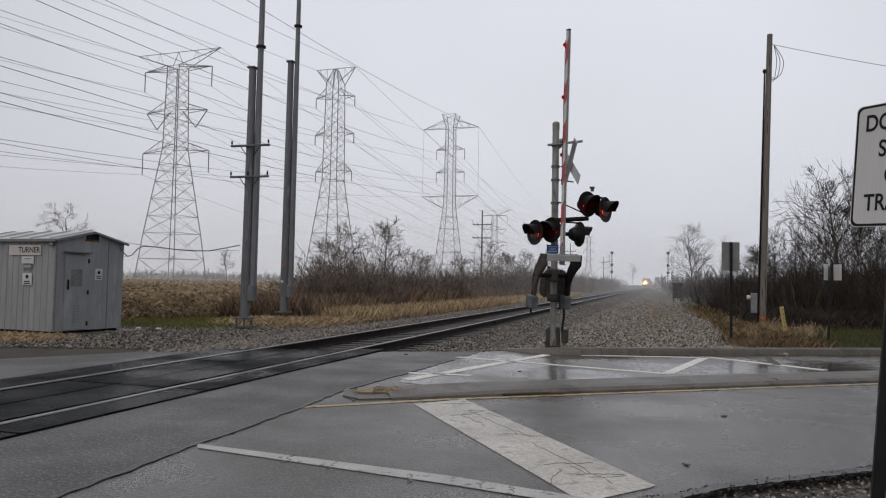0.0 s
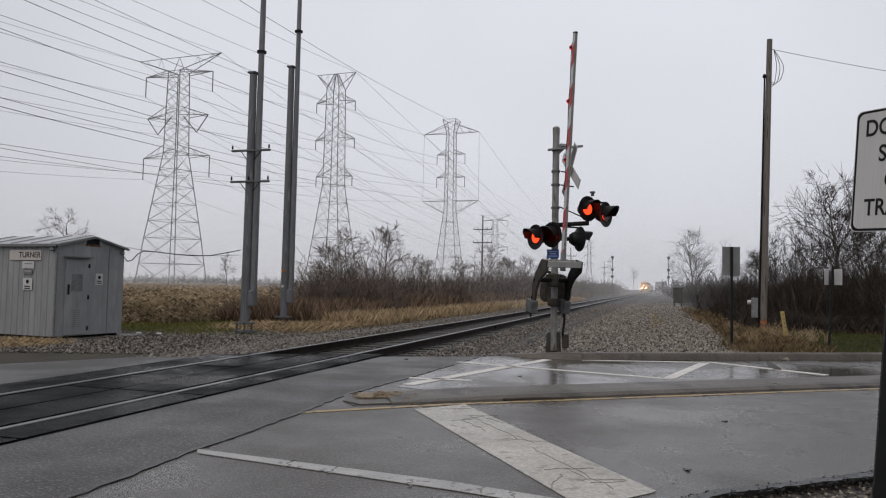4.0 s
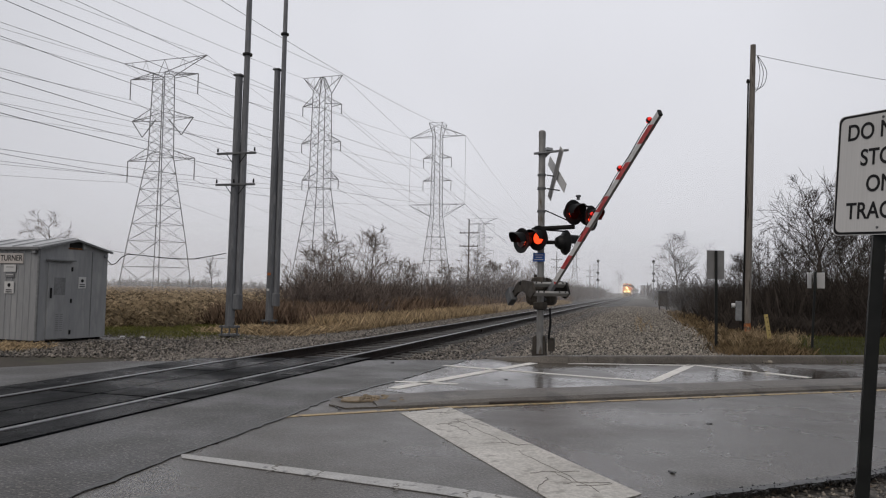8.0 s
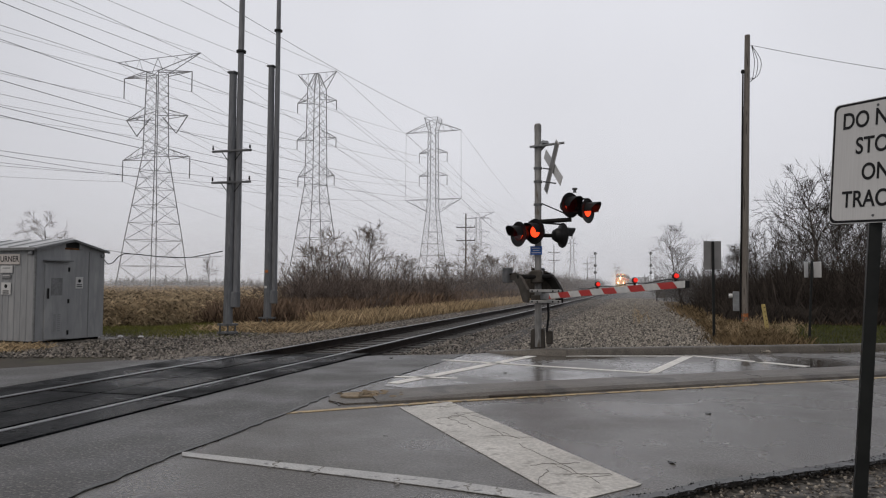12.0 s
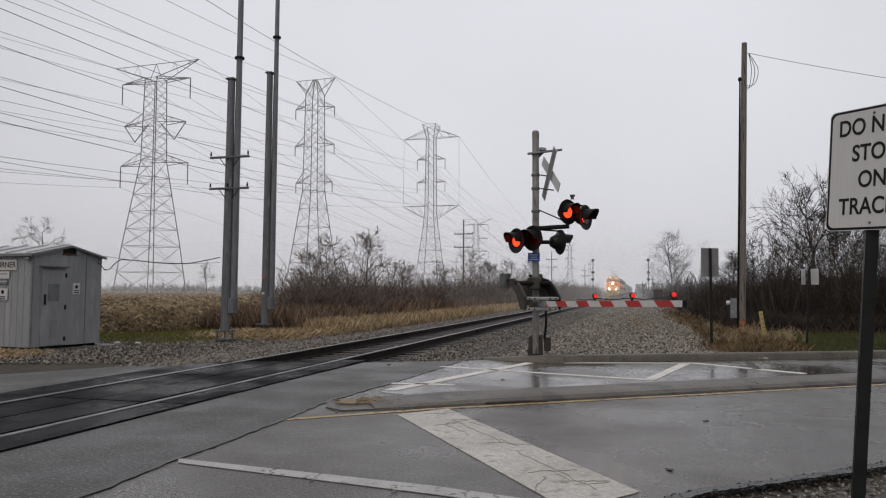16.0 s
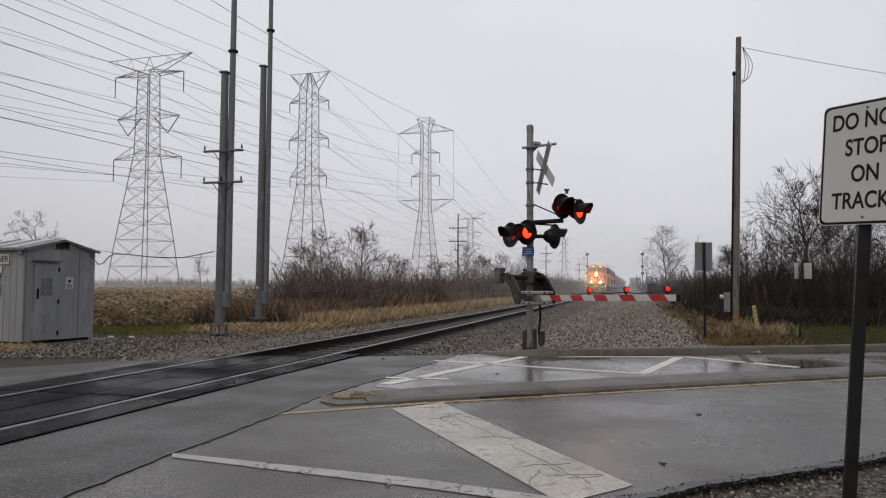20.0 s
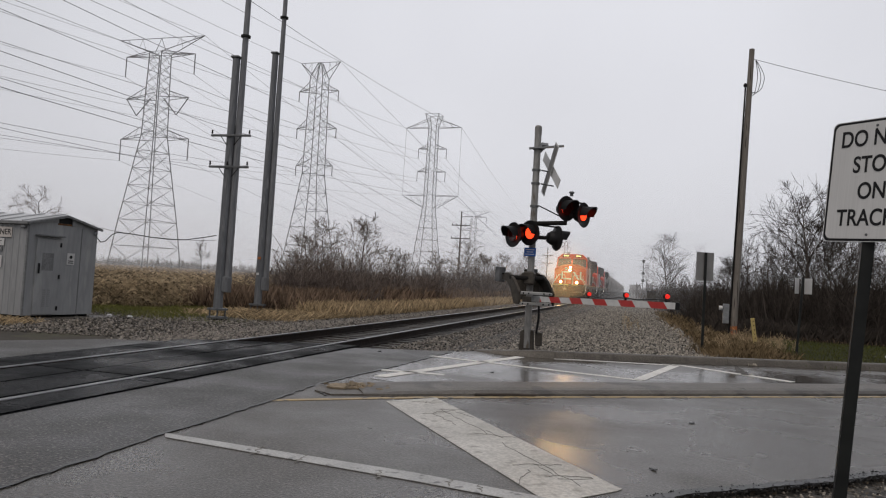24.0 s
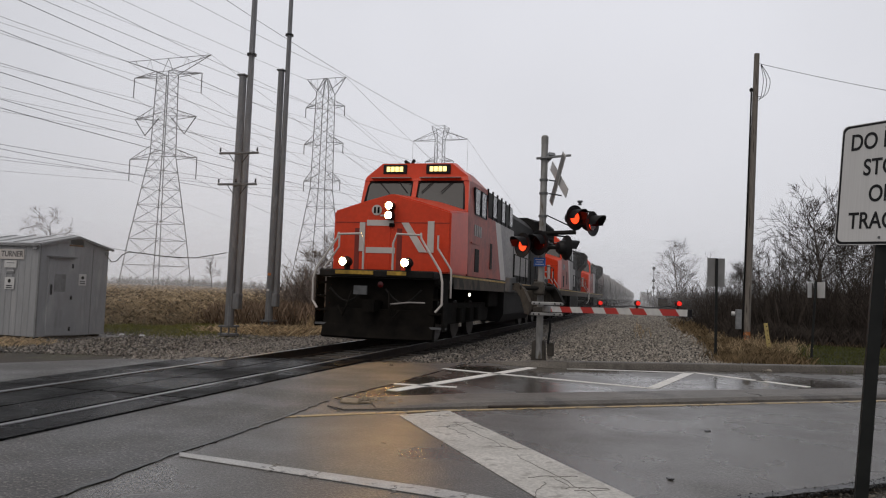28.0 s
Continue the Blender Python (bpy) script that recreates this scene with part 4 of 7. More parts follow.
n2 = part("notice", cbox(0.42, 0.01, 0.18, 0.003), WHITE, shed, "small pale notice", m=pose(-0.915, -0.054, 1.83))
part("text_bar", cbox(0.26, 0.003, 0.02), SHED_DARK, n2, m=pose(0, -0.007, 0.03))
n3 = part("notice", cbox(0.30, 0.01, 0.11, 0.003), SHED_DARK, shed, m=pose(-0.91, -0.054, 1.655))
part("text_bar", cbox(0.24, 0.003, 0.018), WHITE, n3, m=pose(0, -0.007, 0.02))
n4 = part("warning_notice", cbox(0.33, 0.01, 0.30, 0.003), WHITE, shed, "white warning notice", m=pose(-0.91, -0.054, 1.35))
part("symbol", lathe([(0.0, 0), (0.05, 0), (0.05, 0.004), (0, 0.004)], 12, "Y"), BLACK, n4, m=pose(0, -0.006, 0.06))
part("text_bar", cbox(0.2, 0.003, 0.025), BLACK, n4, m=pose(0, -0.007, -0.06))
part("text_bar", cbox(0.2, 0.003, 0.025), BLACK, n4, m=pose(0, -0.007, -0.11))
n5 = part("warning_notice", cbox(0.01, 0.24, 0.30, 0.003), WHITE, shed, "white warning notice", m=pose(0.04, 1.29, 1.50))
part("symbol", lathe([(0.0, 0), (0.045, 0), (0.045, 0.004), (0, 0.004)], 12, "X"), BLACK, n5, m=pose(0.006, 0, 0.05))
part("text_bar", cbox(0.003, 0.17, 0.022), BLACK, n5, m=pose(0.007, 0, -0.05))
part("text_bar", cbox(0.003, 0.17, 0.022), BLACK, n5, m=pose(0.007, 0, -0.10))
tagged(part("concrete_pad", prism([(-18.2, 14.9), (-14.0, 14.45), (-13.6, 17.4), (-17.8, 17.8)], -0.5, -0.285, 0.02), CONCRETE), "grey pad under the equipment shed", "pad", kind="structure")


# ---- hinged radio masts beside the track ----
def column(name, x, y, z0, col_h, collar, lean_x, lean_y, arms):
    p = thing(name, "tall grey steel mast bolted to a hinged support column", "mast", pose(x, y, z0), group="radio masts")
    part("foot_flange", lathe([(0, 0), (0.3, 0), (0.3, 0.05), (0, 0.05)], 16), GALV_DARK, p)
    for k in range(6):
        a = k * math.pi / 3
        part("anchor_bolt", rods([((0.25 * math.cos(a), 0.25 * math.sin(a), 0), (0.25 * math.cos(a), 0.25 * math.sin(a), 0.30))], 0.022), GALV_DARK, p)
    part("foot_flange", lathe([(0, 0.24), (0.3, 0.24), (0.3, 0.29), (0, 0.29)], 16), GALV_DARK, p)
    col = rod(bmesh.new(), (0, 0, 0.27), (lean_x * col_h, lean_y * col_h, col_h), 0.14, 0.11, 12)
    part("column", col, COLUMN_ZINC, p, "blue-grey support column")
    part("column_cap", cbox(0.26, 0.26, 0.06, 0.01, (lean_x * col_h, lean_y * col_h, col_h + 0.03)), GALV_DARK, p)
    ox, oy = 0.19, 0.10
    top = 19.0
    part("pole", rod(bmesh.new(), (ox, oy, 0.85), (ox + lean_x * top, oy + lean_y * top, top), 0.118, 0.05, 12), POLE_ZINC, p, "grey tapered pole")
    part("collar", lathe([(0.08, -0.03), (0.145, -0.03), (0.145, 0.03), (0.08, 0.03)], 14), BLACK, p, m=pose(ox + lean_x * collar, oy + lean_y * collar, collar))
    part("hinge_box", cbox(0.26, 0.24, 0.46, 0.02, (0.18, 0.05, 1.0)), COLUMN_ZINC, p)
    for z in arms:
        cx = 0.1 + lean_x * z
        a = part("cross_arm", cbox(1.3, 0.06, 0.065, 0.01, (cx, -0.16, z)), GALV_DARK, p, "dark steel cross arm")
        for x2 in (-0.62, -0.05 if z < arms[0] else 0.60, 0.60):
            part("insulator", lathe([(0, 0), (0.02, 0), (0.032, 0.04), (0.018, 0.07), (0.028, 0.10), (0.0, 0.12)], 8), LOCO_BLACK, a, m=pose(cx + x2, -0.16, z + 0.05))
        for s in (-1, 1):
            part("arm_brace", rods([((cx + s * 0.12, -0.16, z - 0.28), (cx + s * 0.32, -0.16, z - 0.03))], 0.012), LOCO_BLACK, a)
    return p


column("radio_mast", -11.76, 19.3, -0.25, 7.73, 8.42, 0.004, 0.0, (5.38, 4.45))
mast_b = column("radio_mast", -12.76, 23.5, -0.25, 9.22, 10.57, 0.002, 0.0, ())
part("orange_tag", cbox(0.12, 0.02, 0.10, 0.0, (0.02, -0.145, 1.9)), ORANGE, mast_b)
part("white_tag", cbox(0.09, 0.02, 0.08, 0.0, (0.0, -0.145, 1.35)), WHITE, mast_b)

# ---- utility pole and small signs beyond the road ----
pole = thing("utility_pole", "weathered wooden utility pole with a meter box", "utility pole", pose(3.12, 25.0, -0.3))
part("shaft", rod(bmesh.new(), (0, 0, 0), (0.235, 0, 9.57), 0.118, 0.082, 14), WOOD_POLE, pole)
part("conduit", rod(bmesh.new(), (-0.12, -0.07, 0), (0.075, -0.07, 8.32), 0.030, 0.025, 8), LOCO_BLACK, pole, "black riser conduit")
part("weather_head", lathe([(0, 0), (0.05, 0), (0.06, 0.06), (0.03, 0.12), (0, 0.12)], 10), LOCO_BLACK, pole, m=pose(0.07, -0.07, 8.32))
meter = part("meter_box", cbox(0.18, 0.16, 0.62, 0.015, (-0.23, -0.08, 1.03)), GALV, pole, "grey meter box")
part("meter", lathe([(0, 0), (0.07, 0), (0.07, 0.1), (0, 0.12)], 12, "X"), WHITE, meter, m=pose(-0.44, -0.08, 1.2))
part("marker_band", lathe([(0.118, 0.30), (0.1225, 0.30), (0.1205, 0.66), (0.116, 0.66)], 16), ORANGE, pole, "orange marker band", m=pose(0.012, 0, 0))
for k in range(3):
    pts = [(0.17 + 0.19 * q + (0.36 - 0.10 * k) * math.sin(math.pi * q), -0.05 + 0.03 * k, 8.22 - (0.16 + 0.05 * k) * math.sin(math.pi * min(1, 2 * q)) + 0.98 * q ** 1.6) for q in [i / 11 for i in range(12)]]
    part("drop_loop", tube(pts, 0.010, 5), BLACK, pole)
stub = thing("leaning_post", "leaning yellow wooden marker post", "post", pose(3.16, 20.5, -0.2, 0, -8, 0))
board = part("post", cbox(0.095, 0.05, 0.95, 0.008, (0, 0, 0.48)), YELLOW_TIMBER, stub)
for k in range(6):
    part("bolt_hole", lathe([(0, 0), (0.014, 0), (0.014, 0.004), (0, 0.004)], 8, "Y"), DARK, board, m=pose(0.012, -0.028, 0.32 + 0.11 * k))
back_sign = thing("road_sign", "back of a road sign on a thin dark post", "road sign", pose(1.60, 17.97, -0.2))
part("post", cbox(0.06, 0.05, 2.45, 0.004, (0, 0, 1.22)), SIGN_GREEN, back_sign)
part("plate", cbox(0.42, 0.006, 0.66, 0.0, (0.0, 0.03, 2.12)), SIGN_BACK, back_sign, "dull grey sign back", m=pose(0, 0, 0, 0, 0, 20))
small = thing("small_sign", "small double-faced white sign on a dark post", "road sign", pose(3.70, 18.54, -0.25))
part("post", rods([((0, 0, 0), (0.10, 0, 2.05))], 0.028), SIGN_GREEN, small)
for s, yaw in ((-1, 60), (1, -62)):
    part("plate", cbox(0.24, 0.008, 0.36, 0.0), SIGN_WHITE, small, "white plate", m=pose(0.09 + s * 0.12, 0, 1.85, 0, 0, yaw))

# ---- warning sign beside the camera ----
stop = thing("warning_sign", "white sign reading DO NOT STOP ON TRACKS on a leaning post", "road sign", pose(1.255, 4.975, -0.12, 0, 4.0, 0))
part("post", prism([(-0.035, -0.015), (-0.035, 0.02), (-0.015, 0.02), (-0.012, 0.0), (0.012, 0.0), (0.015, 0.02), (0.035, 0.02), (0.035, -0.015)], -0.2, 2.32), SIGN_GREEN, stop, "dark channel post")
FACE = pose(-0.021, -0.030, 2.11, 0, -0.4, -50) @ Matrix.Scale(0.93, 4)
plate = part("plate", bmesh.new(), SIGN_WHITE, stop, m=FACE)


def rounded(w, h, r, n=5):
    pts = []
    for cx, cy, a0 in ((w / 2 - r, h / 2 - r, 0), (-w / 2 + r, h / 2 - r, 90), (-w / 2 + r, -h / 2 + r, 180), (w / 2 - r, -h / 2 + r, 270)):
        pts += [(cx + r * math.cos(radians(a0 + 90 * k / n)), cy + r * math.sin(radians(a0 + 90 * k / n))) for k in range(n + 1)]
    return pts


for nm, w, h, t, mt in (("plate_body", 0.64, 0.82, 0.004, SIGN_WHITE), ("border", 0.63, 0.81, 0.0055, BLACK), ("face", 0.598, 0.778, 0.007, SIGN_WHITE)):
    bm = prism(rounded(w, h, 0.04), 0, t)
    bmesh.ops.rotate(bm, verts=bm.verts, matrix=Matrix.Rotation(radians(90), 3, "X"))
    part(nm, bm, mt, plate)
for k, txt in enumerate(("DO NOT", "STOP", "ON", "TRACKS")):
    ob = words(txt, 0.162, BLACK, plate, pose(0.004, -0.0085, 0.280 - 0.178 * k, 90, 0, 0))
    ob.scale = (0.77, 0.96, 1)
for z in (0.362, -0.362):
    part("bolt", lathe([(0, 0), (0.009, 0), (0.007, 0.006), (0, 0.007)], 10, "Y"), GALV_DARK, plate, m=pose(0, -0.007, z))


# ---- transmission towers ----
def tower(x, y, levels, arms, kind_label, scale=1.0, spin=0.0, stout=1.0):
    """A lattice tower. levels: (height, half width) of the four legs; arms: (height, reach, root drop, drop of the insulator, style)."""
    t = thing("transmission_tower", kind_label, "transmission tower", pose(x, y, -0.4, 0, 0, spin), group="transmission towers")
    t.scale = (scale,) * 3
    zs = []
    for (z0, w0), (z1, w1) in zip(levels, levels[1:]):
        n = max(1, round((z1 - z0) / max(1.9, (w0 + w1) * 0.68)))
        for k in range(n):
            zs.append((z0 + (z1 - z0) * k / n, w0 + (w1 - w0) * k / n))
    zs.append(levels[-1])
    for sx, sy in ((-1, -1), (1, -1), (1, 1), (-1, 1)):
        part("leg", tube([(sx * w, sy * w, z) for z, w in levels], 0.085 * stout, 4), TOWER_STEEL, t)
    bm = bmesh.new()
    for (z0, w0), (z1, w1) in zip(zs, zs[1:]):
        c0 = [(-w0, -w0, z0), (w0, -w0, z0), (w0, w0, z0), (-w0, w0, z0)]
        c1 = [(-w1, -w1, z1), (w1, -w1, z1), (w1, w1, z1), (-w1, w1, z1)]
        for i in range(4):
            j = (i + 1) % 4
            for p, q in ((c0[i], c1[j]), (c0[j], c1[i])):
                rod(bm, p, q, 0.036 * stout, n=3, caps=False)
            if w0 > 1.6 or z0 == zs[0][0] or z1 == zs[-1][0]:
                rod(bm, c1[i], c1[j], 0.05 * stout, n=3, caps=False)
    part("bracing", bm, TOWER_STEEL, t)
    tips = []
    for z, reach, root, drop, style in arms:
        wz = np.interp(z, [l[0] for l in levels], [l[1] for l in levels])
        for s in (-1, 1):
            tip = Vector((s * reach, 0, z))
            bm = bmesh.new()
            if style == "h":              # horn: struts from the body's head and half of the chord between both tips
                zt, wt = [l for l in levels if l[0] <= z - 1.5][-1]
                for sy in (-1, 1):
                    rod(bm, (s * wt, sy * wt, zt), tip, 0.07 * stout, n=4)
                    for f in (0.35, 0.7):
                        rod(bm, Vector((s * wt, sy * wt, zt)).lerp(tip, f), (tip.x * (f + 0.1), 0, z), 0.035 * stout, n=3)
                rod(bm, (0, 0, z), tip, 0.06 * stout, n=4)
                rod(bm, (0, 0, z), (s * wt, 0, zt), 0.05 * stout, n=4)
                part("horn", bm, TOWER_STEEL, t)
                tips.append(tip)
                continue
            for sy in (-1, 1):
                rod(bm, (s * wz, sy * wz, z), tip, 0.07 * stout, n=4)
                rod(bm, (s * wz, sy * wz, z + root), tip, 0.06 * stout, n=4)
                for f in (0.35, 0.68):
                    a = Vector((s * wz, sy * wz, z)).lerp(tip, f)
                    b = Vector((s * wz, sy * wz, z + root)).lerp(tip, f - 0.2)
                    rod(bm, a, b, 0.035 * stout, n=3)
            a = part("arm", bm, TOWER_STEEL, t)
            if style == "v":
                low = Vector((s * (reach + wz) * 0.53, 0, z - drop))
                part("insulator", rods([(tip, low), (Vector((s * wz, 0, z)), low)], 0.09 * stout), TOWER_STEEL, a)
                tips.append(low)
            elif drop > 0:
                low = tip - Vector((0, 0, drop))
                part("insulator", rods([(tip, low)], 0.09 * stout), TOWER_STEEL, a)
                tips.append(low)
            else:
                tips.append(tip)
    m = t.matrix_basis
    return t, [m @ p for p in tips]


LAT1 = [(0, 4.3), (9, 3.35), (24.0, 1.5), (38.6, 1.25)]
ARM1 = [(38.2, 7.3, 0.5, 3.6, "i"), (30.6, 6.6, 1.6, 3.0, "v"), (23.4, 7.2, 1.9, 3.8, "i"), (41.3, 9.0, -3.0, 0, "h")]
LAT2 = [(0, 3.9), (20.5, 1.55), (39.2, 1.3), (42.0, 0.35)]
ARM2 = [(36.6, 4.2, 1.5, 1.9, "i"), (29.4, 4.2, 1.5, 1.9, "i"), (22.2, 3.9, 1.7, 1.9, "i"), (42.2, 4.2, -3.0, 0, "h")]
LAT3 = [(0, 3.2), (20, 1.15), (39.0, 0.95), (42.0, 1.7)]
ARM3 = [(38.8, 7.1, 2.2, 0.0, "i"), (33.6, 3.6, 1.0, 2.4, "i"), (28.0, 3.6, 1.0, 2.4, "i"), (22.2, 7.2, -3.2, 0.0, "i")]
tw1, tip1 = tower(-84.2, 113.2, LAT1, ARM1, "tall grey lattice transmission tower with drooping insulators", 1.026, spin=-4)
tw2, tip2 = tower(-60.0, 128.6, LAT2, ARM2, "slender grey lattice transmission tower with six arms", spin=-4)
tw3, tip3 = tower(-48.7, 170.7, LAT3, ARM3, "grey lattice transmission tower with wide lower arms", spin=-4)
for s in (-1, 1):
    part("jumper", rods([((s * 7.1, 0, 38.8), (s * 7.2, 0, 22.3))], 0.035, 4), TOWER_STEEL, tw3, "thin hanging jumper line")
tw4, tip4 = tower(-86.9, 396, LAT1, ARM1, "distant hazy lattice transmission tower", spin=-4, stout=1.2)
tw5, tip5 = tower(-56.5, 628, LAT2, ARM2, "distant hazy lattice transmission tower", spin=-4, stout=1.5)


def span(a, b, sag, n=22):
    a, b = Vector(a), Vector(b)
    return [a.lerp(b, k / n) - Vector((0, 0, 4 * sag * (k / n) * (1 - k / n))) for k in range(n + 1)]


def wires(tips, dy0, dy1, sag, r=0.027):
    for p in tips:
        for q in (dy0, dy1):
            if q is None:
                continue
            w = part("power_line", tube([tuple(v) for v in span(p, p + Vector(q), sag)], r, 4), WIRE)
            tagged(w, "thin dark power line strung between towers", "power line", group="power lines")


wires(tip1, (4, -285, 0), (-2.7, 283, 0), 8.5)
wires(tip2, (0, -300, 0), (3, 330, 0), 9)
wires(tip3, (3, -320, 0), (-6, 400, -3), 10)
# wooden line poles
for x, y, h, lab in ((-28.1, 118.5, 13.3, "far wooden line pole with two cross arms"), (-24, 210, 13.0, "far wooden line pole with two cross arms"), (-21, 300, 12.5, "far wooden line pole with two cross arms")):
    lp = thing("line_pole", lab, "utility pole", pose(x, y, -0.3), group="line poles")
    part("shaft", rod(bmesh.new(), (0, 0, 0), (0, 0, h), 0.17, 0.11, 8), BARK, lp)
    for z in (h - 2.3, h - 4.5):
        a = part("cross_arm", cbox(3.2, 0.14, 0.16, 0.0, (0, 0, z)), BARK, lp)
        part("arm_brace", rods([((-0.9, 0, z), (0, 0, z - 0.9)), ((0.9, 0, z), (0, 0, z - 0.9))], 0.04, 4), BARK, a)
        for xx in (-1.5, -0.8, 0.8, 1.5):
            part("insulator", rods([((xx, 0, z), (xx, 0, z + 0.35))], 0.05, 5), BARK, a)


def drop(name, pts, r, label):
    return tagged(part(name, tube([tuple(p) for p in pts], r, 5), BLACK), label, "cable")


drop("service_cable", span((3.40, 25.0, 8.95), (16, 27.5, 7.0), 0.25, 14), 0.008, "thin service cable from the utility pole")
CABLE = [(-11.89, 19.16, 2.17), (-12.15, 18.9, 2.08), (-12.51, 18.54, 1.97), (-12.83, 18.21, 1.95), (-13.15, 17.89, 1.97), (-13.52, 17.52, 2.02), (-13.77, 17.26, 2.03), (-13.87, 17.16, 1.95), (-13.97, 17.06, 1.77), (-14.05, 16.98, 1.73), (-14.15, 16.88, 1.89)]
drop("service_cable", CABLE, 0.013, "black cable sagging from the mast into a loop at the shed")
drop("service_cable", span((-14.10, 16.95, 2.12), (-11.9, 19.15, 2.02), 0.10, 12), 0.006, "thin cable from the shed eave to the mast")

# ---- lineside signals and relay case ----
for x, y, lab in ((-9.5, 160, "far railway signal mast with a ladder"), (1.92, 160, "far railway signal mast with a ladder")):
    s = thing("railway_signal", lab, "railway signal", pose(x, y, -0.3), group="railway signals")
    part("mast", rods([((0, 0, 0), (0, 0, 8.5))], 0.09, 8), GALV_DARK, s)
    for z in (8.25, 5.7, 4.2):
        h = part("signal_head", lathe([(0, -0.1), (0.33, -0.1), (0.33, 0.1), (0, 0.1)], 14, "Y"), BLACK, s, m=pose(0, -0.2, z))
        part("hood", cbox(0.35, 0.4, 0.5, 0.05, (0, 0, 0.05)), BLACK, h)
    lad = bmesh.new()
    for dx in (0.7, 1.1) if x > 0 else (-0.9, -0.5):
        rod(lad, (dx, 0.2, 0), (dx, 0.2, 8.0), 0.03, n=4)
    for k in range(16):
        rod(lad, ((0.7 if x > 0 else -0.9), 0.2, 0.5 * k + 0.3), ((1.1 if x > 0 else -0.5), 0.2, 0.5 * k + 0.3), 0.02, n=4)
    part("ladder", lad, GALV_DARK, s)
    for z in (7.4, 6.4, 5.0):
        part("platform", cbox(1.3, 0.6, 0.06, 0.0, ((0.55 if x > 0 else -0.45), 0.1, z)), GALV_DARK, s)
case = thing("relay_case", "dark grey trackside relay case on legs", "relay case", pose(1.47, 62, -0.05))
part("case_body", cbox(0.72, 0.5, 1.15, 0.02, (0, 0, 0.85)), CASE_BROWN, case)
part("case_roof", cbox(0.82, 0.6, 0.06, 0.01, (0, 0, 1.45)), BLACK, case)
part("leg", cbox(0.08, 0.4, 0.3, 0.0, (-0.28, 0, 0.14)), BLACK, case)
part("leg", cbox(0.08, 0.4, 0.3, 0.0, (0.28, 0, 0.14)), BLACK, case)
hut = thing("far_building", "pale boxy building far along the railway", "building", pose(1.5, 560, -0.3))
part("wall", cbox(8.0, 6, 7.0, 0.0, (0, 0, 3.5)), LOCO_GREY, hut)
part("roof", cbox(8.4, 6.4, 0.4, 0.0, (0, 0, 7.2)), GALV_DARK, hut)


# ---- locomotives ----
def beam_lamp(name, parent, m, label):
    """A round lamp that looks along -Y: a glowing reflector ring round a tube with the filament at its end, which throws a narrow beam."""
    lens = part(name, lathe([(0.032, -0.002), (0.06, 0.0), (0.09, 0.012)], 20, "Y"), HEAD_GLOW, parent, label, m=m)
    part(name + "_tube", lathe([(0.032, -0.002), (0.032, -0.150)], 14, "Y"), BLACK, parent, m=m)
    part(name + "_filament", lathe([(0.0, -0.148), (0.032, -0.149)], 14, "Y"), BEAM_GLOW, parent, m=m)
    part(name + "_rim", lathe([(0.09, 0.012), (0.092, 0.04), (0.104, 0.04), (0.108, -0.153), (0.0, -0.155)], 20, "Y"), BLACK, parent, m=m)
    return lens


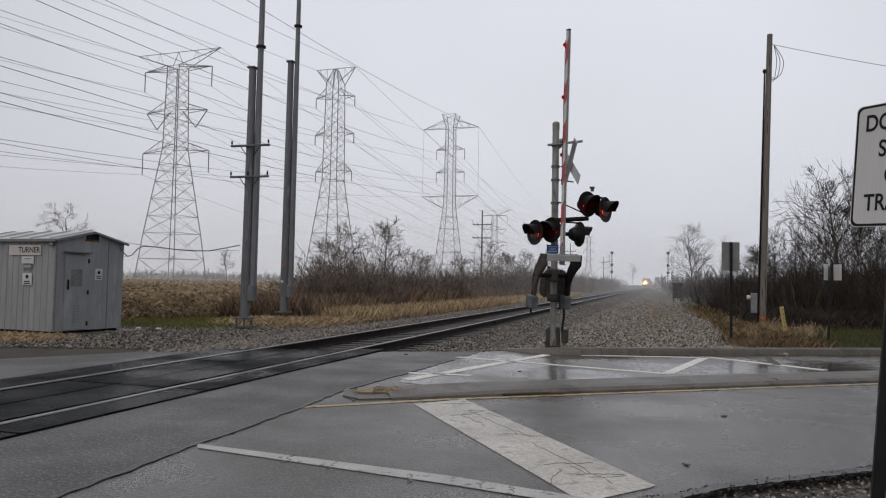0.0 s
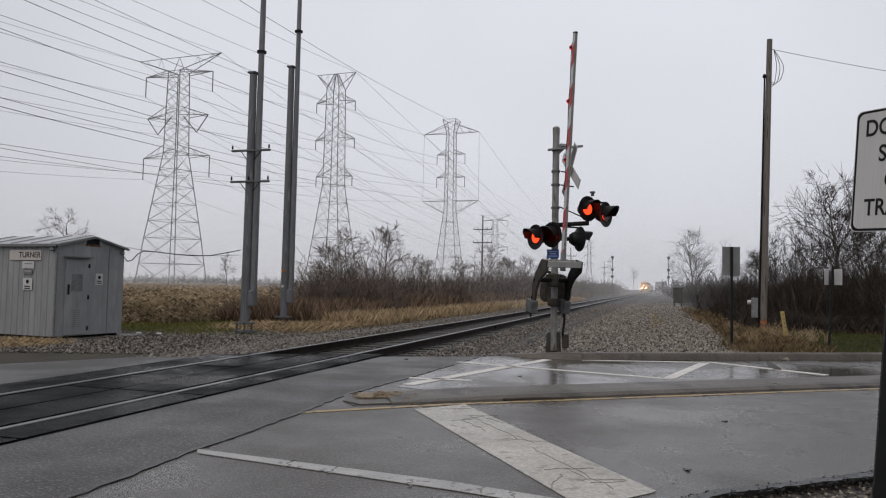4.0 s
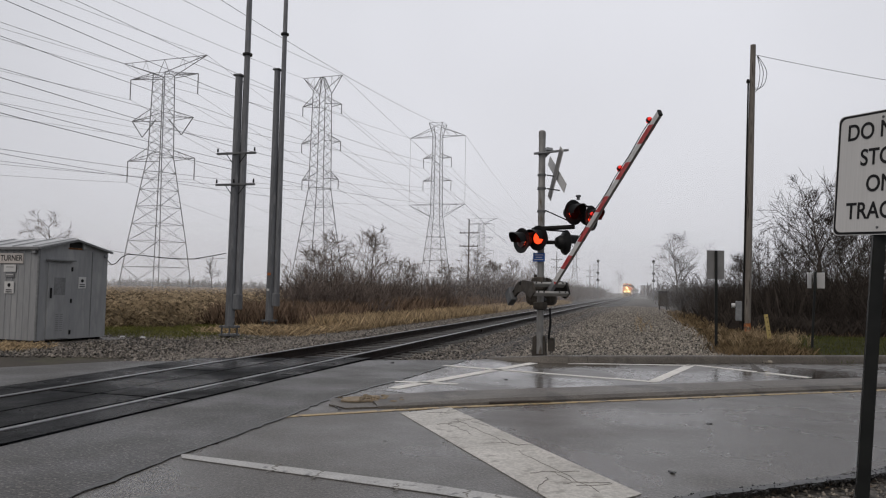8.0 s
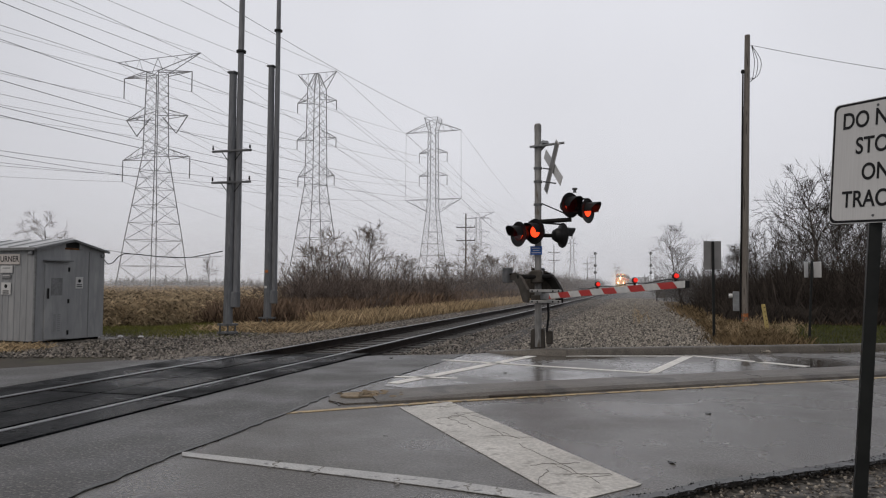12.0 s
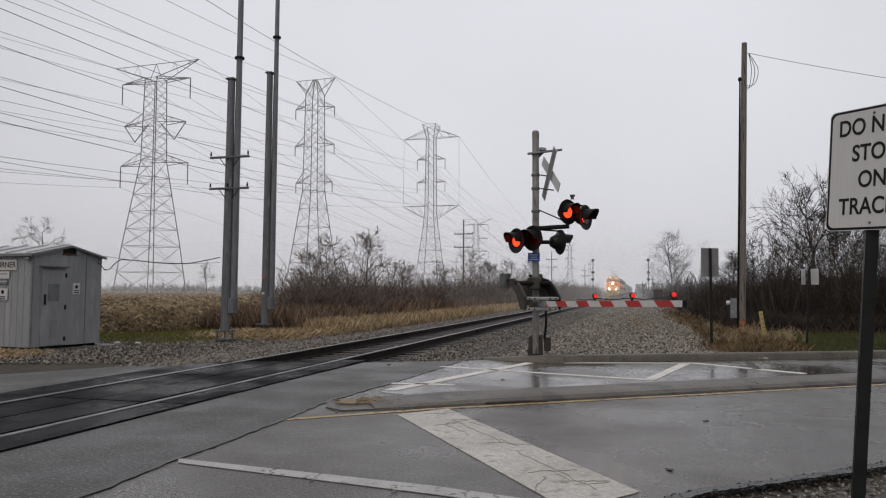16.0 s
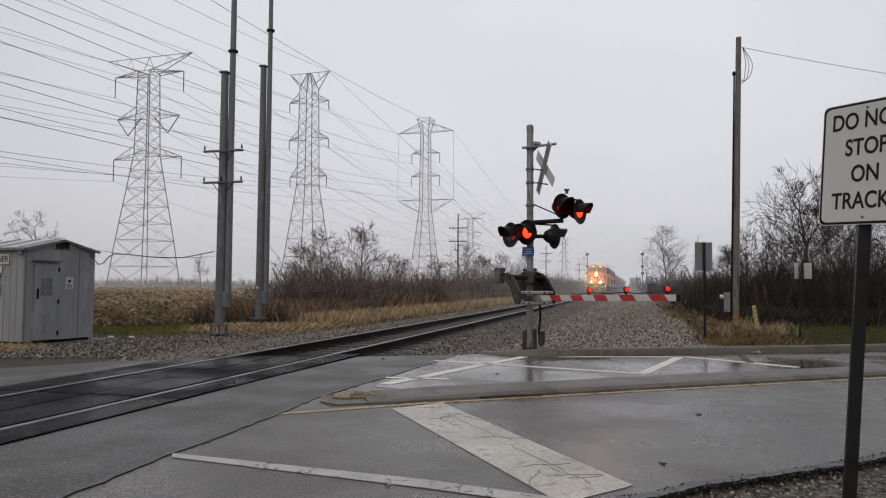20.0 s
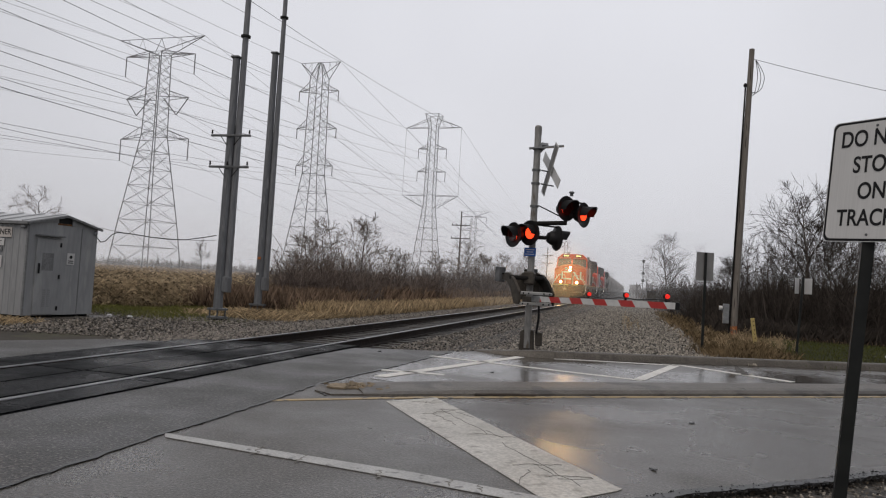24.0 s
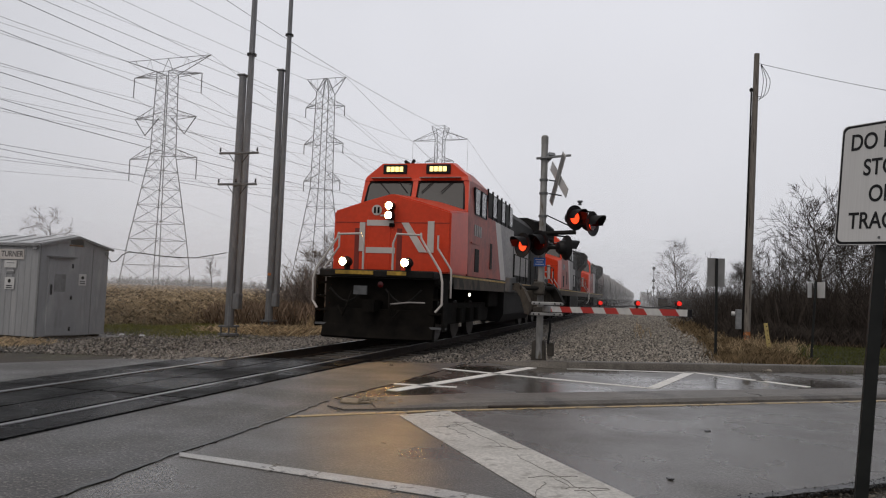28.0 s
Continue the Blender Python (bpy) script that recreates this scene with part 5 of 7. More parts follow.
def locomotive(name, label):
    """Faces -Y; y = 0 at the middle of the nose, rail top at z = 0, centre line at x = 0."""
    L = thing(name, label, "locomotive", group="locomotives")
    # nose
    nose = loft([
        [(-1.48, 0.0, 1.68), (-0.9, 0.0, 1.68), (0.9, 0.0, 1.68), (1.48, 0.0, 1.68), (1.48, 0.0, 3.13), (0.75, 0.0, 3.36), (0.0, 0.0, 3.56), (-0.75, 0.0, 3.36), (-1.48, 0.0, 3.13)],
        [(-1.50, 1.75, 1.68), (-0.9, 1.75, 1.68), (0.9, 1.75, 1.68), (1.50, 1.75, 1.68), (1.50, 1.75, 3.36), (0.75, 1.75, 3.58), (0.0, 1.75, 3.72), (-0.75, 1.75, 3.58), (-1.50, 1.75, 3.36)]])
    bmesh.ops.bevel(nose, geom=[e for e in nose.edges if e.calc_length() > 0.3], offset=0.035, segments=2, affect="EDGES")
    nose_ob = part("nose", nose, LOCO_RED, L, "bright red nose")
    part("nose_door", cbox(0.60, 0.03, 1.30, 0.02, (-0.30, 0.002, 2.36)), LOCO_RED, nose_ob)
    # raised strips; the shade of hand rail recesses is painted into their colour
    for x in (-0.86, 0.22):
        part("nose_recess", cbox(0.13, 0.012, 1.0, 0.004, (x, -0.004, 2.22)), LOCO_SHADE, nose_ob, "darker red strip standing in for a shaded hand rail recess")
    part("nose_seam", cbox(2.9, 0.01, 0.014, 0.0, (0, -0.003, 2.86)), LOCO_SHADE, nose_ob)
    part("door_latch", cbox(0.13, 0.05, 0.09, 0.01, (0.02, -0.02, 2.80)), GRIME, nose_ob)
    # cab
    cab = loft([
        [(-1.50, 1.76, 1.68), (1.50, 1.76, 1.68), (1.50, 1.62, 3.34), (1.42, 1.95, 4.20), (0.98, 1.98, 4.60), (-0.98, 1.98, 4.60), (-1.42, 1.95, 4.20), (-1.50, 1.62, 3.34)],
        [(-1.50, 4.1, 1.68), (1.50, 4.1, 1.68), (1.50, 4.1, 3.34), (1.46, 4.1, 4.22), (1.0, 4.1, 4.66), (-1.0, 4.1, 4.66), (-1.46, 4.1, 4.22), (-1.50, 4.1, 3.34)]])
    cab_ob = part("cab", cab, LOCO_SIDE, L, "red cab with grimy sides")
    part("brow", loft([[(-1.44, 1.80, 4.16), (1.44, 1.80, 4.16), (1.40, 1.84, 4.28), (0.96, 1.86, 4.63), (-0.96, 1.86, 4.63), (-1.40, 1.84, 4.28)], [(-1.43, 2.2, 4.18), (1.43, 2.2, 4.18), (1.40, 2.2, 4.32), (1.0, 2.2, 4.68), (-1.0, 2.2, 4.68), (-1.40, 2.2, 4.32)]]), LOCO_RED, cab_ob)
    part("front_post", loft([[(x - 0.06, 1.55 + d, 3.42), (x + 0.06, 1.55 + d, 3.42), (x + 0.07, 1.82 + d, 4.18), (x - 0.07, 1.82 + d, 4.18)] for d, x in ((0.0, 0.0), (0.12, 0.0))]), LOCO_RED, cab_ob)
    for s in (-1, 1):
        part("front_post", loft([[(s * 1.50, 1.57 + d, 3.20), (s * 1.38, 1.57 + d, 3.20), (s * 1.30, 1.83 + d, 4.18), (s * 1.44, 1.83 + d, 4.18)] for d in (0.0, 0.12)]), LOCO_RED, cab_ob)
        gl = part("windshield", loft([[(s * 0.09, 1.59 + d, 3.50), (s * 1.37, 1.59 + d, 3.30), (s * 1.31, 1.84 + d, 4.12), (s * 0.09, 1.84 + d, 4.12)] for d in (0.0, 0.03)]), GLASS, cab_ob, "dark windscreen pane")
        part("window_seal", tube([(s * 0.09, 1.585, 3.49), (s * 1.37, 1.585, 3.29), (s * 1.38, 1.60, 3.42), (s * 1.32, 1.82, 4.06), (s * 1.25, 1.835, 4.13), (s * 0.15, 1.835, 4.13), (s * 0.09, 1.83, 4.08), (s * 0.09, 1.585, 3.49)], 0.024, 6), BLACK, gl)
        for x0, x1 in ((0.46, 0.20), (1.0, 0.72)):
            part("wiper", rods([((s * x0, 1.80, 4.12), (s * x1, 1.695, 3.84))], 0.014), BLACK, gl)
        nb = part("number_board", cbox(0.66, 0.05, 0.25, 0.01, (s * 0.60, 1.83, 4.47)), BLACK, cab_ob, "black number board")
        for k in range(4):
            part("number_bar", cbox(0.095, 0.012, 0.13, 0.0, (s * 0.60 - 0.18 + 0.12 * k, 1.80, 4.47)), BOARD_GLOW, nb, "glowing number shown as a plain bar")
        part("sun_visor", cbox(1.1, 0.14, 0.02, 0.0, (s * 0.68, 1.76, 4.23)), LOCO_GREY, cab_ob)
        for y0, y1, z0, z1 in ((2.35, 3.05, 3.35, 4.05), (3.15, 3.85, 3.35, 4.05)):
            w = part("side_window", cbox(0.02, y1 - y0, z1 - z0, 0.0, (s * 1.492, (y0 + y1) / 2, (z0 + z1) / 2)), GLASS, cab_ob, "dark cab side window", m=pose(0, 0, 0))
            part("window_frame", tube([(s * 1.50, y0, z0), (s * 1.50, y1, z0), (s * 1.49, y1, z1), (s * 1.49, y0, z1), (s * 1.50, y0, z0)], 0.03, 4), BLACK, w)
    part("horn", rods([((-0.5, 2.9, 4.75), (-0.5, 2.4, 4.78)), ((-0.5, 2.9, 4.75), (-0.3, 2.5, 4.82))], 0.05, 8), BLACK, L)
    part("antenna_dome", lathe([(0, 0), (0.2, 0), (0.16, 0.1), (0, 0.14)], 12), LOCO_WHITE, L, m=pose(0.3, 3.2, 4.64))
    # equipment body behind the cab
    body = part("equipment_body", loft([[(-1.46, y, 1.68), (1.46, y, 1.68), (1.46, y, 3.5), (1.40, y, 4.25), (0.95, y, 4.52), (-0.95, y, 4.52), (-1.40, y, 4.25), (-1.46, y, 3.5)] for y in (4.12, 8.6)]), LOCO_BLACK, L)
    for s in (-1, 1):
        part("side_panel", prism([(4.1, 1.7), (6.4, 1.7), (5.3, 3.45), (4.1, 3.45)], 0, 0.014), LOCO_SIDE, body, "grimy red side panel", m=Matrix(((0, 0, s, s * 1.46), (1, 0, 0, 0), (0, 1, 0, 0), (0, 0, 0, 1))))
        part("side_stripe", prism([(6.4, 1.7), (7.2, 1.7), (6.1, 3.45), (5.3, 3.45)], 0, 0.015), LOCO_WHITE, body, "slanting pale stripe", m=Matrix(((0, 0, s, s * 1.46), (1, 0, 0, 0), (0, 1, 0, 0), (0, 0, 0, 1))))
        part("side_panel", prism([(7.2, 1.7), (8.6, 1.7), (8.6, 3.45), (6.1, 3.45)], 0, 0.013), LOCO_GREY, body, "grimy grey side panel", m=Matrix(((0, 0, s, s * 1.46), (1, 0, 0, 0), (0, 1, 0, 0), (0, 0, 0, 1))))
        for k in range(6):
            part("grille", cbox(0.03, 0.52, 0.62, 0.0, (s * 1.46, 4.5 + 0.7 * k, 3.86)), GLASS if k % 2 else DARK, body)
            part("grille_post", cbox(0.05, 0.07, 0.85, 0.0, (s * 1.465, 4.15 + 0.7 * k, 3.86)), LOCO_BLACK, body)
        part("body_ladder", cbox(0.02, 0.30, 0.75, 0.0, (s * 1.475, 4.75, 2.35)), LOCO_BLACK, body)
        for k in range(4):
            part("side_bar", cbox(0.012, 0.16, 0.30, 0.0, (s * 1.506, 2.45 + 0.23 * k, 2.92)), LOCO_GREY, cab_ob, "faded number shown as a plain bar")
        part("side_vent", cbox(0.016, 0.50, 0.62, 0.0, (s * 1.506, 2.75, 2.12)), LOCO_BLACK, cab_ob, "dark louvred vent")
        part("cab_step", cbox(0.03, 0.9, 0.03, 0.0, (s * 1.51, 2.45, 2.56)), LOCO_SIDE, cab_ob)
        part("sill_plate", cbox(0.014, 20.4, 0.27, 0.0, (s * 1.533, 10.45, 1.455)), SILL_DIRT, L, "dirt-caked side sill")
    # long hood
    hood = part("long_hood", loft([[(-1.05, y, 1.68), (1.05, y, 1.68), (1.05, y, 4.15), (0.7, y, 4.5), (-0.7, y, 4.5), (-1.05, y, 4.15)] for y in (8.62, 16.0)]), LOCO_BLACK, L, "black long hood")
    for k in range(9):
        for s in (-1, 1):
            part("hood_door", cbox(0.03, 0.70, 1.75, 0.01, (s * 1.06, 9.1 + 0.8 * k, 2.7)), LOCO_BLACK, hood)
    rad = part("radiator_section", loft([[(-1.05, y, 1.68), (1.05, y, 1.68), (1.05, y, 3.2), (w, y, 3.75), (w, y, 4.55), (0.8, y, 4.72), (-0.8, y, 4.72), (-w, y, 4.55), (-w, y, 3.75), (-1.05, y, 3.2)] for y, w in ((16.02, 1.1), (16.4, 1.55), (19.6, 1.55), (20.1, 1.1))]), LOCO_BLACK, L)
    for s in (-1, 1):
        part("radiator_grille", cbox(0.03, 2.9, 0.6, 0.0, (s * 1.56, 18.0, 4.15)), GRIME, rad)
        part("side_mark", prism([(11, 2.0), (14.5, 2.0), (14.5, 3.2), (11, 3.2)], 0, 0.01), LOCO_GREY, hood, "large pale side marking as a plain patch", m=Matrix(((0, 0, s, s * 1.08), (1, 0, 0, 0), (0, 1, 0, 0), (0, 0, 0, 1))))
    part("rear_end", cbox(2.0, 0.1, 2.3, 0.03, (0, 20.17, 2.85)), LOCO_RED, L, "red hood end")
    part("exhaust_stack", cbox(0.8, 1.0, 0.25, 0.04, (0, 12.5, 4.6)), GRIME, L)
    # frame and deck
    part("deck", cbox(3.05, 20.9, 0.26, 0.02, (0, 10.55, 1.54)), LOCO_BLACK, L)
    for s in (-1, 1):
        part("sill_stripe", cbox(0.012, 20.6, 0.05, 0.0, (s * 1.534, 10.4, 1.625)), YELLOW, L, "yellow sill stripe")
    part("anticlimber", cbox(2.75, 0.5, 0.18, 0.03, (0, -0.72, 1.60)), LOCO_BLACK, L)
    part("pilot_stripe", cbox(0.92, 0.02, 0.085, 0.0, (-0.50, -0.985, 1.62)), YELLOW, L, "yellow pilot stripe")
    part("pilot_stripe", cbox(0.45, 0.02, 0.085, 0.0, (0.52, -0.985, 1.62)), YELLOW, L, "yellow pilot stripe")
    part("pilot", loft([[(-1.30, -0.70, 0.70), (1.30, -0.70, 0.70), (1.32, -0.66, 1.5), (-1.32, -0.66, 1.5)], [(-1.30, -0.3, 0.70), (1.30, -0.3, 0.70), (1.32, -0.3, 1.5), (-1.32, -0.3, 1.5)]]), GRIME, L, "black pilot plate")
    part("plow", loft([[(x, y + 0.02, 0.11), (x, y - 0.05, 0.16), (x, y + 0.05, 0.45), (x, y + 0.10, 0.80), (x, y + 0.22, 0.80), (x, y + 0.17, 0.11)]
                       for x, y in ((-1.34, -0.76), (-0.9, -0.90), (-0.45, -1.02), (0.0, -1.06), (0.45, -1.02), (0.9, -0.90), (1.34, -0.76))]), GRIME, L, "black snow plow caked with dirt")
    for x0, x1 in ((-1.1, -0.25), (0.25, 1.1)):
        part("brake_pipe", tube([(x0 + (x1 - x0) * q, -0.93, 1.26 - 0.30 * math.sin(math.pi * q)) for q in [i / 8 for i in range(9)]], 0.022, 6), LOCO_BLACK, L)
    part("cut_lever", tube([(0.35, -0.98, 0.92), (0.85, -0.98, 0.98), (1.2, -0.95, 0.98)], 0.018, 6), LOCO_GREY, L, "pale uncoupling lever")
    part("front_lens", lathe([(0, 0), (0.07, 0), (0.07, 0.03), (0, 0.04)], 12, "Y"), RED_LENS, L, m=pose(0.12, -0.88, 1.36))
    coup = part("coupler", loft([[(-0.14, -1.35, 0.75), (0.14, -1.35, 0.75), (0.16, -1.35, 1.02), (-0.16, -1.35, 1.02)], [(-0.10, -0.6, 0.80), (0.10, -0.6, 0.80), (0.10, -0.6, 0.98), (-0.10, -0.6, 0.98)]]), GRIME, L)
    part("coupler_plate", cbox(0.32, 0.05, 0.20, 0.0, (-0.35, -0.93, 1.22)), GALV_DARK, L)
    part("air_hose", tube([(0.35, -0.95, 1.2), (0.42, -1.12, 0.85), (0.5, -1.1, 0.6), (0.62, -1.0, 0.8)], 0.026), GRIME, L)
    part("air_hose", tube([(-0.55, -0.95, 1.2), (-0.6, -1.12, 0.85), (-0.7, -1.1, 0.65), (-0.85, -1.0, 0.85)], 0.026), GRIME, L)
    for s in (-1, 1):
        for k in range(4):
            st = part("step", cbox(0.42, 0.35, 0.04, 0.0, (s * 1.32, -0.55 + 0.03 * k, 0.42 + 0.32 * k)), GRIME, L)
            part("step_edge", cbox(0.42, 0.015, 0.05, 0.0, (s * 1.32, -0.735 + 0.03 * k, 0.42 + 0.32 * k)), GALV_DARK if k == 0 else GRIME, st)
        part("step_stringer", cbox(0.03, 0.45, 1.2, 0.0, (s * 1.54, -0.5, 0.95)), GRIME, L)
        part("handrail", tube([(s * 1.0, -0.80, 2.55), (s * 1.02, -0.82, 2.42), (s * 1.50, -0.86, 1.70), (s * 1.56, -0.88, 1.45), (s * 1.56, -0.86, 0.95), (s * 1.42, -0.9, 0.78)], 0.026, 8), LOCO_WHITE, L, "white grab rail")
        part("handrail", tube([(s * 1.24, -0.2, 2.55), (s * 1.24, -0.2, 2.25), (s * 1.58, -0.2, 1.75), (s * 1.58, -0.2, 1.1)], 0.024, 8), LOCO_WHITE, L, "white grab rail")
        part("handrail", tube([(s * 0.36, -0.82, 1.7), (s * 0.36, -0.84, 2.30), (s * 0.44, -0.84, 2.52), (s * 1.0, -0.82, 2.50)], 0.026, 8), LOCO_WHITE, L, "white grab rail")
        rail = part("side_railing", tube([(s * 1.50, 8.7, 1.7), (s * 1.50, 8.7, 2.65), (s * 1.50, 20.3, 2.65), (s * 1.50, 20.3, 1.7)], 0.02, 6), LOCO_BLACK, L)
        for k in range(1, 9):
            part("railing_post", rods([((s * 1.50, 8.7 + 1.29 * k, 1.66), (s * 1.50, 8.7 + 1.29 * k, 2.65))], 0.016), LOCO_BLACK, rail)
    # logo as plain pale shapes on the nose, standing 12 mm proud
    for a, b, c, d in ((-0.62, 2.78, 0.06, 2.92), (-0.62, 2.12, 0.12, 2.26), (-0.80, 2.16, -0.66, 2.86), (0.92, 2.16, 1.08, 2.90)):
        part("nose_mark", cbox(c - a, 0.02, d - b, 0.0, ((a + c) / 2, -0.012, (b + d) / 2)), LOCO_WHITE, nose_ob, "plain off-white shape")
    part("nose_mark", loft([[(0.26, d, 2.86), (0.44, d, 2.86), (0.92, d, 2.16), (0.72, d, 2.16)] for d in (-0.022, 0.02)]), LOCO_WHITE, nose_ob, "plain off-white slanting shape")
    part("emblem", lathe([(0, 0), (0.13, 0), (0.13, 0.012), (0, 0.012)], 16, "Y"), LOCO_WHITE, nose_ob, "round pale emblem plate", m=pose(-0.38, -0.004, 3.16))
    for x, w in ((-0.425, 0.05), (-0.335, 0.05)):
        part("emblem_mark", cbox(w, 0.006, 0.15, 0.0, (x, -0.02, 3.16)), GRIME, nose_ob, "dark shape on the emblem")
    part("nose_latch", cbox(0.10, 0.04, 0.04, 0.0, (-0.24, 0.0, 3.03)), LOCO_WHITE, nose_ob)
    # lights
    hb = part("headlight_case", cbox(0.26, 0.08, 0.48, 0.03, (0.0, 0.015, 3.13)), LOCO_RED, nose_ob)
    for z in (3.245, 3.015):
        beam_lamp("headlight", hb, pose(0, -0.215, z), "lit round headlight")
    for x in (-0.74, 0.74):
        dl = part("ditch_light_case", lathe([(0, -0.12), (0.10, -0.12), (0.13, 0.0), (0.12, 0.03), (0.0, 0.03)], 16, "Y"), BLACK, L, m=pose(x, -0.88, 1.86))
        beam_lamp("ditch_light", dl, pose(0, -0.215, 0), "lit round ditch light")
        part("light_bracket", cbox(0.1, 0.12, 0.2, 0.0, (0, 0.05, -0.14)), BLACK, dl)
    for s in (-1, 1):
        part("step_light", lathe([(0, 0), (0.045, 0), (0.04, 0.03), (0, 0.04)], 10, "X"), STEP_GLOW, L, "small lit step lamp", m=pose(s * 1.36, 2.6, 1.2))
    # running gear
    part("fuel_tank", loft([[(-1.3, y, 0.35), (1.3, y, 0.35), (1.45, y, 0.6), (1.45, y, 1.35), (-1.45, y, 1.35), (-1.45, y, 0.6)] for y in (7.2, 13.0)]), LOCO_BLACK, L, "black fuel tank")
    part("battery_box", cbox(2.6, 1.5, 0.5, 0.03, (0, 6.2, 1.1)), GRIME, L)
    for y0 in (1.2, 14.2):
        tr = part("truck", bmesh.new(), GRIME, L, "black three-axle truck", m=pose(0, y0, 0))
        for s in (-1, 1):
            part("side_frame", prism([(-0.3, 0.45), (4.5, 0.45), (4.7, 0.75), (4.4, 0.98), (-0.2, 0.98), (-0.5, 0.75)], -0.09, 0.09), GRIME, tr, m=Matrix(((0, 0, 1, s * 1.12), (1, 0, 0, 0), (0, 1, 0, 0), (0, 0, 0, 1))))
            for k in range(3):
                part("spring", rods([((s * 1.22, 0.8 + 1.0 * k, 0.5), (s * 1.22, 0.8 + 1.0 * k, 0.85))], 0.1, 8), GRIME, tr)
        for k in range(3):
            part("wheelset", rod(rod(rod(bmesh.new(), (-0.82, 0.2 + 1.85 * k, 0.52), (-0.68, 0.2 + 1.85 * k, 0.52), 0.52, n=22), (0.68, 0.2 + 1.85 * k, 0.52), (0.82, 0.2 + 1.85 * k, 0.52), 0.52, n=22), (-1.1, 0.2 + 1.85 * k, 0.52), (1.1, 0.2 + 1.85 * k, 0.52), 0.09), WHEEL, tr)
    return L


def hopper(name, label):
    """A covered hopper; y = 0 at its front end."""
    H = thing(name, label, "hopper car", group="hopper cars")

    def ring(y, w, z0):
        return [(-w * 0.55, y, z0), (w * 0.55, y, z0), (w * 0.93, y, z0 + 0.75), (w, y, 2.5), (w * 0.97, y, 3.5), (w * 0.78, y, 4.2), (w * 0.35, y, 4.5), (-w * 0.35, y, 4.5), (-w * 0.78, y, 4.2), (-w * 0.97, y, 3.5), (-w, y, 2.5), (-w * 0.93, y, z0 + 0.75)]
    part("body", loft([ring(2.0, 1.55, 2.3), ring(3.1, 1.58, 1.15), ring(14.2, 1.58, 1.15), ring(15.3, 1.55, 2.3)]), HOPPER, H, "grey rounded hopper body", smooth=True)
    for k in range(5):
        for s in (-1, 1):
            part("rib", tube([(s * 1.50, 3.4 + 2.6 * k, 1.95), (s * 1.60, 3.4 + 2.6 * k, 2.5), (s * 1.56, 3.4 + 2.6 * k, 3.5), (s * 1.26, 3.4 + 2.6 * k, 4.2)], 0.045, 4), HOPPER, H)
    part("roof_walk", cbox(0.9, 13.6, 0.06, 0.0, (0, 8.65, 4.6)), GALV_DARK, H)
    part("hatch_trough", cbox(0.5, 12.6, 0.12, 0.02, (0.0, 8.65, 4.53)), HOPPER, H)
    part("sill", cbox(2.9, 17.0, 0.22, 0.02, (0, 8.65, 1.05)), GRIME, H)
    for k in range(3):
        part("hopper_bay", loft([[(-1.3, 3.6 + 3.6 * k, 1.2), (1.3, 3.6 + 3.6 * k, 1.2), (1.3, 6.4 + 3.6 * k, 1.2), (-1.3, 6.4 + 3.6 * k, 1.2)], [(-0.5, 4.6 + 3.6 * k, 0.3), (0.5, 4.6 + 3.6 * k, 0.3), (0.5, 5.4 + 3.6 * k, 0.3), (-0.5, 5.4 + 3.6 * k, 0.3)]]), HOPPER, H)
    for y in (0.35, 16.95):
        e = part("end_frame", rods([((-1.4, y, 1.1), (-1.4, y, 4.3)), ((1.4, y, 1.1), (1.4, y, 4.3)), ((-1.4, y, 4.3), (1.4, y, 4.3)), ((-1.4, y, 2.6), (1.4, y, 2.6)), ((-1.4, y, 1.1), (0, 2.0 if y < 1 else 15.3, 3.6)), ((1.4, y, 1.1), (0, 2.0 if y < 1 else 15.3, 3.6))], 0.045, 6), HOPPER, H)
        part("ladder", tube([(1.0 if (k // 2) % 2 else 1.42, y - 0.02, 1.3 + 0.4 * ((k + 1) // 2)) for k in range(15)], 0.015, 4), GALV_DARK, e)
        part("coupler", cbox(0.26, 0.8, 0.26, 0.03, (0, y + (-0.5 if y < 1 else 0.5), 0.88)), GRIME, H)
    for y0 in (1.2, 14.3):
        tr = part("truck", bmesh.new(), GRIME, H, m=pose(0, y0, 0))
        for s in (-1, 1):
            part("side_frame", prism([(-0.2, 0.4), (2.0, 0.4), (2.1, 0.6), (1.3, 0.85), (0.5, 0.85), (-0.3, 0.6)], -0.08, 0.08), GRIME, tr, m=Matrix(((0, 0, 1, s * 1.0), (1, 0, 0, 0), (0, 1, 0, 0), (0, 0, 0, 1))))
        for k in range(2):
            part("wheelset", rod(rod(rod(bmesh.new(), (-0.82, 1.75 * k, 0.45), (-0.68, 1.75 * k, 0.45), 0.45, n=18), (0.68, 1.75 * k, 0.45), (0.82, 1.75 * k, 0.45), 0.45, n=18), (-0.95, 1.75 * k, 0.45), (0.95, 1.75 * k, 0.45), 0.08), WHEEL, tr)
    return H


TRAIN = []                                # (thing, distance of its front behind the leading nose)
lead = locomotive("locomotive", "red and black diesel locomotive with lit headlights on the rails")
TRAIN.append((lead, 0.0))
for k in (1, 2):
    TRAIN.append((copy_thing(lead, pose(TRACK, 60, 0)), 22.3 * k))
for ob, _ in TRAIN[1:]:
    tagged(ob, "trailing red and black diesel locomotive, coupled behind another")
    for o in ob.children_recursive:       # only the leading engine shows lit headlights and boards
        if o.data and any(q in (HEAD_GLOW, BOARD_GLOW, BEAM_GLOW) for q in o.data.materials):
            o.data = o.data.copy()
            for slot, q in enumerate(o.data.materials):
                o.data.materials[slot] = LOCO_GREY
            if "label" in o:
                o["label"] = "unlit lamp glass"


